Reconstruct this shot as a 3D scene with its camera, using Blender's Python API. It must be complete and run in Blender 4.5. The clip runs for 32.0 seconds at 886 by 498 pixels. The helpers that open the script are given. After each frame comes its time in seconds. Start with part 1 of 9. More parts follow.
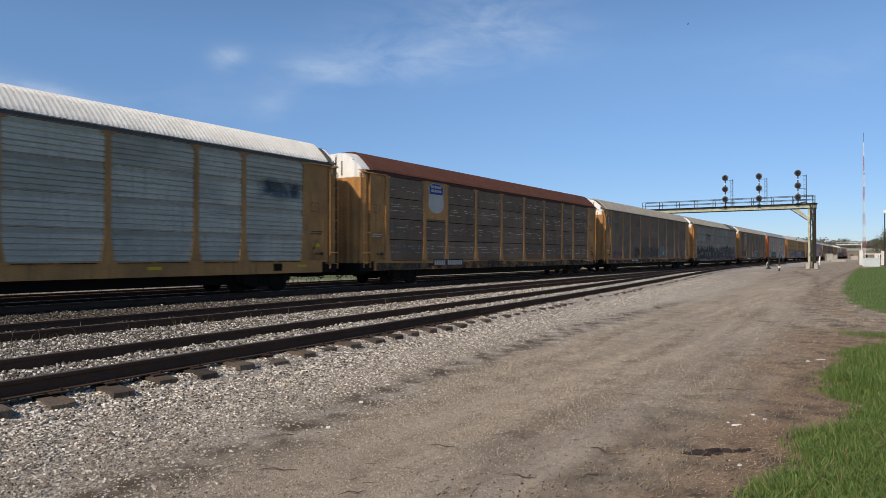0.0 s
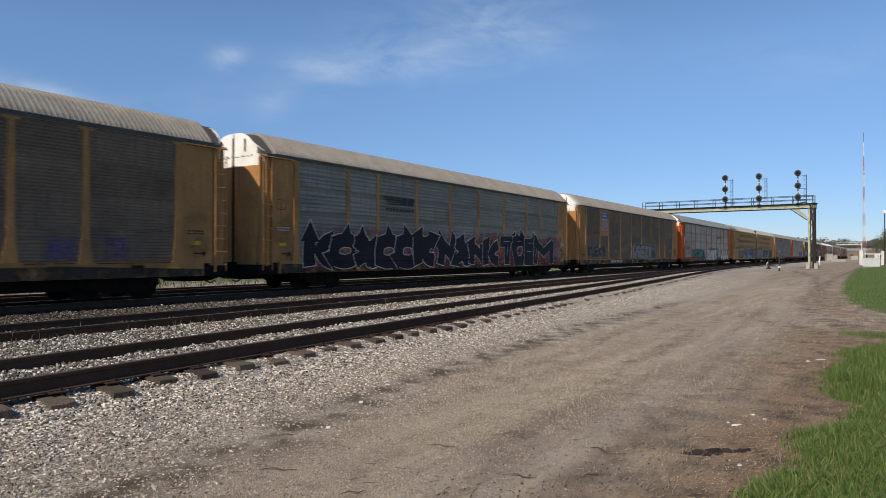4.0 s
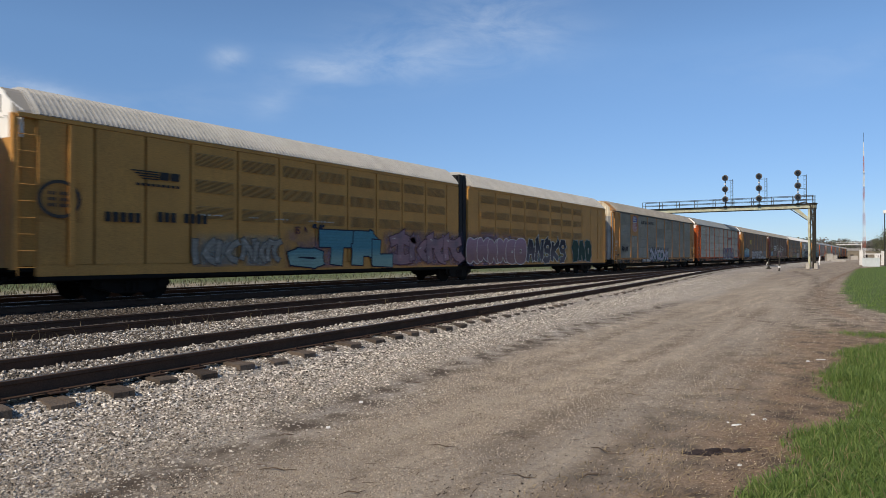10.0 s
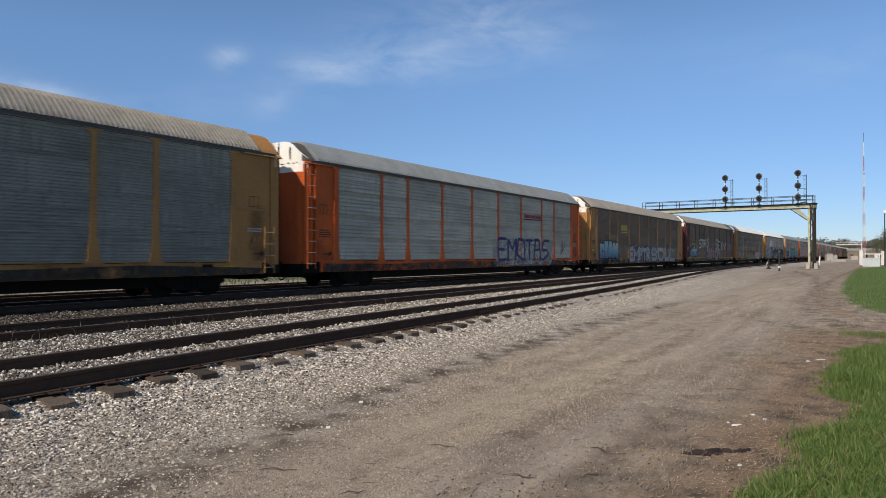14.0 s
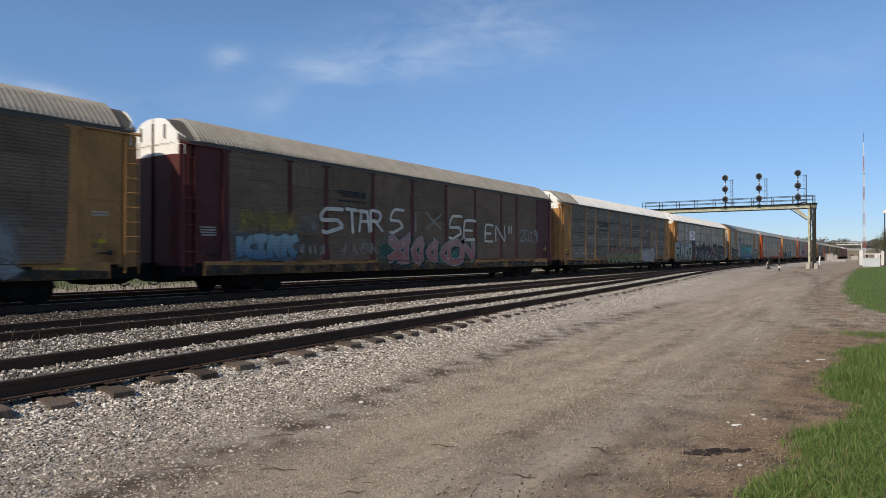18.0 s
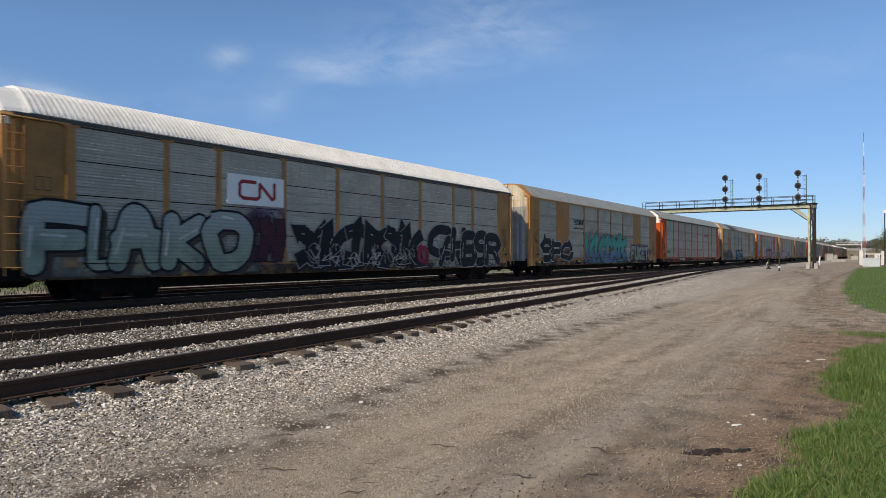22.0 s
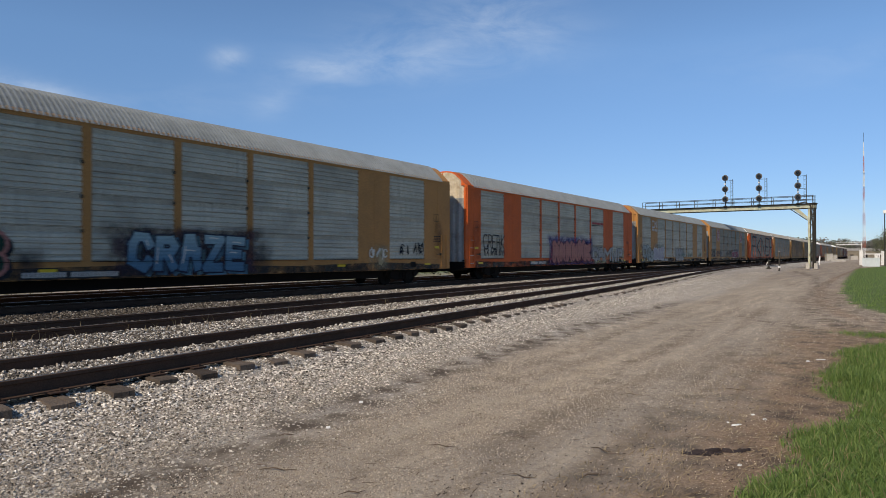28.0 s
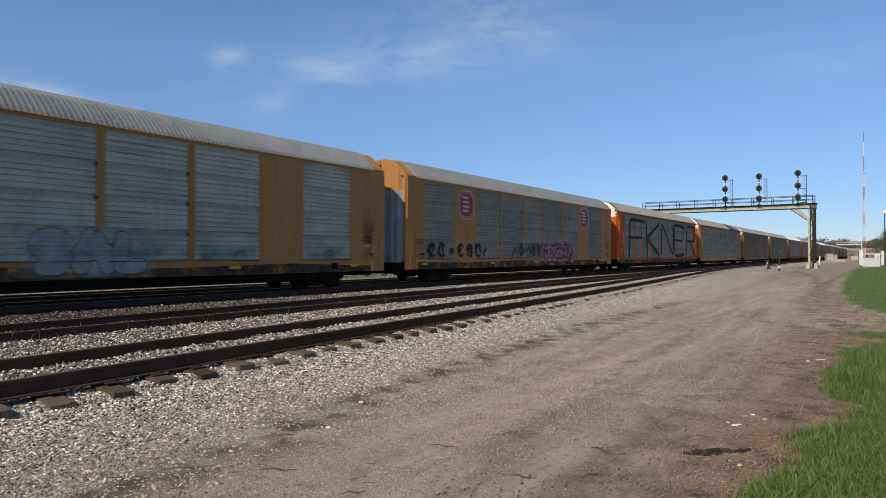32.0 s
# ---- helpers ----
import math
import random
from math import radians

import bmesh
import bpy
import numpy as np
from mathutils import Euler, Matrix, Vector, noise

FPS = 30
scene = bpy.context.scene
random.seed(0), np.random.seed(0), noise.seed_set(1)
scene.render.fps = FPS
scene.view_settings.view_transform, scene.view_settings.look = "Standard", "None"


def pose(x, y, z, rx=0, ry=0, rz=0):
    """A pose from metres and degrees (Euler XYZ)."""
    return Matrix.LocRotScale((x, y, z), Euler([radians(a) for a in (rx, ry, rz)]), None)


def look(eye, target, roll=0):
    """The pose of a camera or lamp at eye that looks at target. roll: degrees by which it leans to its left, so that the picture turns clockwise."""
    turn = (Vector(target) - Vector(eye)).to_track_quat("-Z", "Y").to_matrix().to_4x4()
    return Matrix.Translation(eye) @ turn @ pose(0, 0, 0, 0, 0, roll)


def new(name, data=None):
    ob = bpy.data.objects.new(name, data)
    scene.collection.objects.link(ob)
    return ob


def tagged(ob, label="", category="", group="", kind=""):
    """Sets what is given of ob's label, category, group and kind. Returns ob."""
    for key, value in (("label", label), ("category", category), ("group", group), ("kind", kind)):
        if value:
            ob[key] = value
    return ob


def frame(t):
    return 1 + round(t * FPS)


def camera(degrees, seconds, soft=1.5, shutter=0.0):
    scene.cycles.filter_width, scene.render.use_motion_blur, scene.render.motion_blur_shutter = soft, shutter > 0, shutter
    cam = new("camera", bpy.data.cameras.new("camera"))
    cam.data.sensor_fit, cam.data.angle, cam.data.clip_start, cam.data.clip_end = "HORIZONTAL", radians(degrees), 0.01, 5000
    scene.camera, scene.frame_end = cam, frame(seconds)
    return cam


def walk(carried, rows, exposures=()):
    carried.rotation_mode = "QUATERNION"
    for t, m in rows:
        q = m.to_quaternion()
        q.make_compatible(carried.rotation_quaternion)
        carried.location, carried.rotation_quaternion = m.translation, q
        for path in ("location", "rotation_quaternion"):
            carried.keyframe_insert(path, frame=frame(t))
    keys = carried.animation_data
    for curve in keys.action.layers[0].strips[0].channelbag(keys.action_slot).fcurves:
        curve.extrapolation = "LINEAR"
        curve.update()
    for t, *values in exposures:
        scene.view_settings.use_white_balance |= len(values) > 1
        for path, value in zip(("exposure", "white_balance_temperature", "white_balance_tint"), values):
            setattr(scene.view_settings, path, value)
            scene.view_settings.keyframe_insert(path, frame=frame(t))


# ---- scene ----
cam = camera(68.34, 32.0, soft=0.6, shutter=0.2)
EYE = (0.0, 0.0, 1.273)
TURN = radians(34.13)
AIM = (-math.sin(TURN) * 100, math.cos(TURN) * 100, 1.273 + 0.9957)
walk(cam, [(0.0, look(EYE, AIM)), (32.0, look(EYE, AIM))], exposures=[(0.0, 0.0, 6980, 10), (32.0, 0.0, 6980, 10)])

# ---- sky, sun ----
SUN_EL, SUN_AZ = radians(40), radians(-0.5)      # the sun stands over the near end of the track, behind the eye
sun_from = Vector((-math.sin(SUN_AZ) * math.cos(SUN_EL), -math.cos(SUN_AZ) * math.cos(SUN_EL), math.sin(SUN_EL)))
sun = new("sun", bpy.data.lights.new("sun", "SUN"))
sun.data.energy, sun.data.angle, sun.data.color = 4.3, radians(0.53), (1.0, 0.895, 0.74)
sun.matrix_world = look(sun_from * 200, (0, 0, 0))

world = bpy.data.worlds.new("sky")
scene.world = world
world.use_nodes = True
wn, wl = world.node_tree.nodes, world.node_tree.links
wn.clear()
sky = wn.new("ShaderNodeTexSky")
sky.sky_type, sky.sun_disc = "NISHITA", False
sky.sun_elevation, sky.sun_rotation = SUN_EL, radians(180) + SUN_AZ
sky.altitude, sky.air_density, sky.dust_density, sky.ozone_density = 2500, 1.0, 0.0, 3.5
SKY_STRENGTH = 0.142


def wnode(kind, **inputs):
    n = wn.new(kind)
    for k, v in inputs.items():
        n.inputs[k.replace("_", " ")].default_value = v
    return n


def wmath(op, a, b=None):
    n = wn.new("ShaderNodeMath")
    n.operation = op
    for i, v in enumerate((a, b)):
        if v is None:
            continue
        if isinstance(v, (int, float)):
            n.inputs[i].default_value = v
        else:
            wl.new(v, n.inputs[i])
    return n.outputs[0]


wgeo = wn.new("ShaderNodeTexCoord")


def wisp(direction, across, size_long, size_wide, strength):
    """A thin cloud round a direction of the sky, long along `across`."""
    d = Vector(direction).normalized()
    a = (Vector(across) - d * d.dot(Vector(across))).normalized()
    b = d.cross(a)
    parts = []
    for axis, size in ((a, size_long), (b, size_wide)):
        dot = wn.new("ShaderNodeVectorMath")
        dot.operation = "DOT_PRODUCT"
        wl.new(wgeo.outputs["Generated"], dot.inputs[0])
        dot.inputs[1].default_value = axis
        parts.append(wmath("POWER", wmath("ABSOLUTE", wmath("DIVIDE", dot.outputs["Value"], size)), 2.0))
    fall = wmath("POWER", 2.718, wmath("MULTIPLY", wmath("ADD", parts[0], parts[1]), -1.0))
    return wmath("MULTIPLY", fall, strength)


def view_ray(px, py):
    a, b = (px - 784) / 1155, (441 - py) / 1155
    return look(EYE, AIM).to_3x3() @ Vector((a, b, -1)).normalized()


RIGHT = look(EYE, AIM).to_3x3() @ Vector((1, 0, 0))
UP = Vector((0, 0, 1))
cloud_noise = wnode("ShaderNodeTexNoise", Scale=7.0, Detail=8.0, Roughness=0.62, Distortion=0.4)
cloud_map = wn.new("ShaderNodeMapping")
cloud_map.inputs["Rotation"].default_value = (0.3, 0.2, 0.5)
cloud_map.inputs["Scale"].default_value = (1.0, 1.0, 3.2)
wl.new(wgeo.outputs["Generated"], cloud_map.inputs["Vector"])
wl.new(cloud_map.outputs[0], cloud_noise.inputs["Vector"])
wisps = None
for (px, py), tilt, sl, sw, st in (((405, 103), 0.1, 0.022, 0.014, 0.8), ((560, 122), -0.05, 0.05, 0.012, 0.75), ((720, 112), 0.12, 0.16, 0.03, 0.5),
                                   ((880, 15), -0.3, 0.10, 0.05, 0.55), ((740, 70), 0.05, 0.14, 0.04, 0.35), ((480, 185), 0.5, 0.03, 0.02, 0.28), ((70, 160), -0.25, 0.07, 0.015, 0.6),
                                   ((1500, 110), 0.05, 0.2, 0.03, 0.18), ((300, 185), 0.0, 0.12, 0.02, 0.2)):
    w = wisp(view_ray(px, py), RIGHT + UP * tilt, sl, sw, st)
    wisps = w if wisps is None else wmath("ADD", wisps, w)
shape = wn.new("ShaderNodeMapRange")
shape.inputs["From Min"].default_value, shape.inputs["From Max"].default_value = 0.36, 0.72
wl.new(cloud_noise.outputs["Fac"], shape.inputs["Value"])
cover = wmath("MINIMUM", wmath("MULTIPLY", wmath("MULTIPLY", wisps, shape.outputs[0]), 0.5), 0.6)
cloud_mix = wn.new("ShaderNodeMix")
cloud_mix.data_type = "RGBA"
cloud_mix.inputs["B"].default_value = (5.6, 6.3, 7.2, 1)
wl.new(cover, cloud_mix.inputs["Factor"])
# the air is clear: the sky stays blue down to the horizon
sep_w = wn.new("ShaderNodeSeparateXYZ")
wl.new(wgeo.outputs["Generated"], sep_w.inputs[0])
low = wn.new("ShaderNodeMapRange")
low.inputs["From Min"].default_value, low.inputs["From Max"].default_value = 0.0, 0.29
wl.new(sep_w.outputs["Z"], low.inputs["Value"])
clear = wn.new("ShaderNodeMix")
clear.data_type = "RGBA"
clear.inputs["A"].default_value, clear.inputs["B"].default_value = (0.43, 0.475, 0.60, 1), (0.875, 1.02, 1.09, 1)
wl.new(low.outputs[0], clear.inputs["Factor"])
deep = wn.new("ShaderNodeMix")
deep.data_type, deep.blend_type = "RGBA", "MULTIPLY"
deep.inputs["Factor"].default_value = 1.0
wl.new(sky.outputs[0], deep.inputs["A"])
wl.new(clear.outputs["Result"], deep.inputs["B"])
wl.new(deep.outputs["Result"], cloud_mix.inputs["A"])
bg = wnode("ShaderNodeBackground", Strength=SKY_STRENGTH)
wl.new(cloud_mix.outputs["Result"], bg.inputs["Color"])
wo = wn.new("ShaderNodeOutputWorld")
wl.new(bg.outputs[0], wo.inputs["Surface"])


# ---- materials ----
def material(name, base, dark=None, rough=0.7, metal=0.0, scale=1.2, fine=30.0, amount=0.55, streak=0.0, bump=0.15, spread=0.0, spec=0.25, level=0.0, dust=0.0, pale_dash=0.0, ribs=0.0, speckle=0.22, fade=None):
    """Paint, steel, wood or stone: two scales of stain over the base colour, downward streaks, a fine bump, and a spread from piece to piece."""
    m = bpy.data.materials.new(name)
    m.use_nodes = True
    n, l = m.node_tree.nodes, m.node_tree.links
    bsdf = n["Principled BSDF"]
    dark = dark or tuple(c * 0.45 for c in base)
    tc = n.new("ShaderNodeTexCoord")
    oi = n.new("ShaderNodeObjectInfo")
    shift = n.new("ShaderNodeVectorMath")
    shift.operation = "ADD"
    rnd = n.new("ShaderNodeVectorMath")
    rnd.operation = "SCALE"
    rnd.inputs[0].default_value = (37, 53, 19)
    l.new(oi.outputs["Random"], rnd.inputs["Scale"])
    l.new(tc.outputs["Object"], shift.inputs[0])
    l.new(rnd.outputs[0], shift.inputs[1])
    big = n.new("ShaderNodeTexNoise")
    big.inputs["Scale"].default_value, big.inputs["Detail"].default_value, big.inputs["Roughness"].default_value = scale, 6, 0.65
    l.new(shift.outputs[0], big.inputs["Vector"])
    small = n.new("ShaderNodeTexNoise")
    small.inputs["Scale"].default_value, small.inputs["Detail"].default_value = fine, 4
    l.new(shift.outputs[0], small.inputs["Vector"])
    ramp = n.new("ShaderNodeMapRange")
    ramp.inputs["From Min"].default_value, ramp.inputs["From Max"].default_value = 0.38, 0.72
    l.new(big.outputs["Fac"], ramp.inputs["Value"])
    fac = ramp.outputs[0]
    if streak:
        mp = n.new("ShaderNodeMapping")
        mp.inputs["Scale"].default_value = (5, 5, 0.35)
        l.new(shift.outputs[0], mp.inputs["Vector"])
        st = n.new("ShaderNodeTexNoise")
        st.inputs["Scale"].default_value, st.inputs["Detail"].default_value = 1.5, 5
        l.new(mp.outputs[0], st.inputs["Vector"])
        sr = n.new("ShaderNodeMapRange")
        sr.inputs["From Min"].default_value, sr.inputs["From Max"].default_value, sr.inputs["To Max"].default_value = 0.45, 0.75, streak
        l.new(st.outputs["Fac"], sr.inputs["Value"])
        mx = n.new("ShaderNodeMath")
        mx.operation = "MAXIMUM"
        l.new(fac, mx.inputs[0])
        l.new(sr.outputs[0], mx.inputs[1])
        fac = mx.outputs[0]
    if level:
        mp2 = n.new("ShaderNodeMapping")
        mp2.inputs["Scale"].default_value = (0.35, 0.35, 9.0)
        l.new(shift.outputs[0], mp2.inputs["Vector"])
        lv = n.new("ShaderNodeTexNoise")
        lv.inputs["Scale"].default_value, lv.inputs["Detail"].default_value = 1.0, 6
        l.new(mp2.outputs[0], lv.inputs["Vector"])
        lr = n.new("ShaderNodeMapRange")
        lr.inputs["From Min"].default_value, lr.inputs["From Max"].default_value, lr.inputs["To Max"].default_value = 0.5, 0.68, level
        l.new(lv.outputs["Fac"], lr.inputs["Value"])
        mx2 = n.new("ShaderNodeMath")
        mx2.operation = "MAXIMUM"
        l.new(fac, mx2.inputs[0])
        l.new(lr.outputs[0], mx2.inputs[1])
        fac = mx2.outputs[0]
    grain = n.new("ShaderNodeMapRange")
    grain.inputs["From Min"].default_value, grain.inputs["From Max"].default_value = 0.3, 0.7
    grain.inputs["To Min"].default_value, grain.inputs["To Max"].default_value = 1 - speckle, 1 + speckle
    l.new(small.outputs["Fac"], grain.inputs["Value"])
    am = n.new("ShaderNodeMath")
    am.operation = "MULTIPLY"
    am.inputs[1].default_value = amount
    l.new(fac, am.inputs[0])
    mix = n.new("ShaderNodeMix")
    mix.data_type = "RGBA"
    mix.inputs["A"].default_value, mix.inputs["B"].default_value = (*base, 1), (*dark, 1)
    l.new(am.outputs[0], mix.inputs["Factor"])
    colour = mix.outputs["Result"]
    if fade:
        # a second colour sprayed in from above
        top, z0, z1 = fade
        fz = n.new("ShaderNodeSeparateXYZ")
        l.new(tc.outputs["Object"], fz.inputs[0])
        fr = n.new("ShaderNodeMapRange")
        fr.inputs["From Min"].default_value, fr.inputs["From Max"].default_value = z0, z1
        l.new(fz.outputs["Z"], fr.inputs["Value"])
        fm = n.new("ShaderNodeMix")
        fm.data_type = "RGBA"
        fm.inputs["B"].default_value = (*top, 1)
        l.new(fr.outputs[0], fm.inputs["Factor"])
        l.new(colour, fm.inputs["A"])
        colour = fm.outputs["Result"]
    if pale_dash:
        # bright dashes along the ribs
        mp3 = n.new("ShaderNodeMapping")
        mp3.inputs["Scale"].default_value = (1.3, 1.3, 26.0)
        l.new(shift.outputs[0], mp3.inputs["Vector"])
        sf = n.new("ShaderNodeTexNoise")
        sf.inputs["Scale"].default_value, sf.inputs["Detail"].default_value, sf.inputs["Roughness"].default_value = 1.0, 8, 0.7
        l.new(mp3.outputs[0], sf.inputs["Vector"])
        sm = n.new("ShaderNodeMapRange")
        sm.inputs["From Min"].default_value, sm.inputs["From Max"].default_value, sm.inputs["To Max"].default_value = 0.62, 0.72, pale_dash
        l.new(sf.outputs["Fac"], sm.inputs["Value"])
        dash_mix = n.new("ShaderNodeMix")
        dash_mix.data_type = "RGBA"
        dash_mix.inputs["B"].default_value = (0.56, 0.54, 0.49, 1)
        l.new(sm.outputs[0], dash_mix.inputs["Factor"])
        l.new(colour, dash_mix.inputs["A"])
        colour = dash_mix.outputs["Result"]
    val = n.new("ShaderNodeMath")
    val.operation = "MULTIPLY_ADD"
    val.inputs[1].default_value, val.inputs[2].default_value = 2 * spread, 1 - spread
    l.new(oi.outputs["Random"], val.inputs[0])
    mul = n.new("ShaderNodeMath")
    mul.operation = "MULTIPLY"
    l.new(val.outputs[0], mul.inputs[0])
    l.new(grain.outputs[0], mul.inputs[1])
    tint = n.new("ShaderNodeVectorMath")
    tint.operation = "SCALE"
    l.new(colour, tint.inputs[0])
    l.new(mul.outputs[0], tint.inputs["Scale"])
    l.new(tint.outputs[0], bsdf.inputs["Base Color"])
    rr = n.new("ShaderNodeMapRange")
    rr.inputs["To Min"].default_value, rr.inputs["To Max"].default_value = max(0.05, rough - 0.12), min(1, rough + 0.12)
    l.new(small.outputs["Fac"], rr.inputs["Value"])
    l.new(rr.outputs[0], bsdf.inputs["Roughness"])
    bsdf.inputs["Metallic"].default_value = metal
    bsdf.inputs["Specular IOR Level"].default_value = spec
    if dust:
        bsdf.inputs["Sheen Weight"].default_value, bsdf.inputs["Sheen Roughness"].default_value = dust, 0.45
        bsdf.inputs["Sheen Tint"].default_value = (0.75, 0.66, 0.55, 1)
    if ribs:
        # thin paint follows the ribs of the sheet under it
        sp = n.new("ShaderNodeSeparateXYZ")
        l.new(tc.outputs["Object"], sp.inputs[0])
        wv = n.new("ShaderNodeMath")
        wv.operation = "MULTIPLY"
        wv.inputs[1].default_value = 6.2832 / 0.1169
        l.new(sp.outputs["Z"], wv.inputs[0])
        sn = n.new("ShaderNodeMath")
        sn.operation = "SINE"
        l.new(wv.outputs[0], sn.inputs[0])
        rb = n.new("ShaderNodeBump")
        rb.inputs["Strength"].default_value, rb.inputs["Distance"].default_value = ribs, 0.015
        l.new(sn.outputs[0], rb.inputs["Height"])
        l.new(rb.outputs[0], bsdf.inputs["Normal"])
    elif bump:
        bp = n.new("ShaderNodeBump")
        bp.inputs["Strength"].default_value, bp.inputs["Distance"].default_value = bump, 0.02
        l.new(small.outputs["Fac"], bp.inputs["Height"])
        l.new(bp.outputs[0], bsdf.inputs["Normal"])
    return m


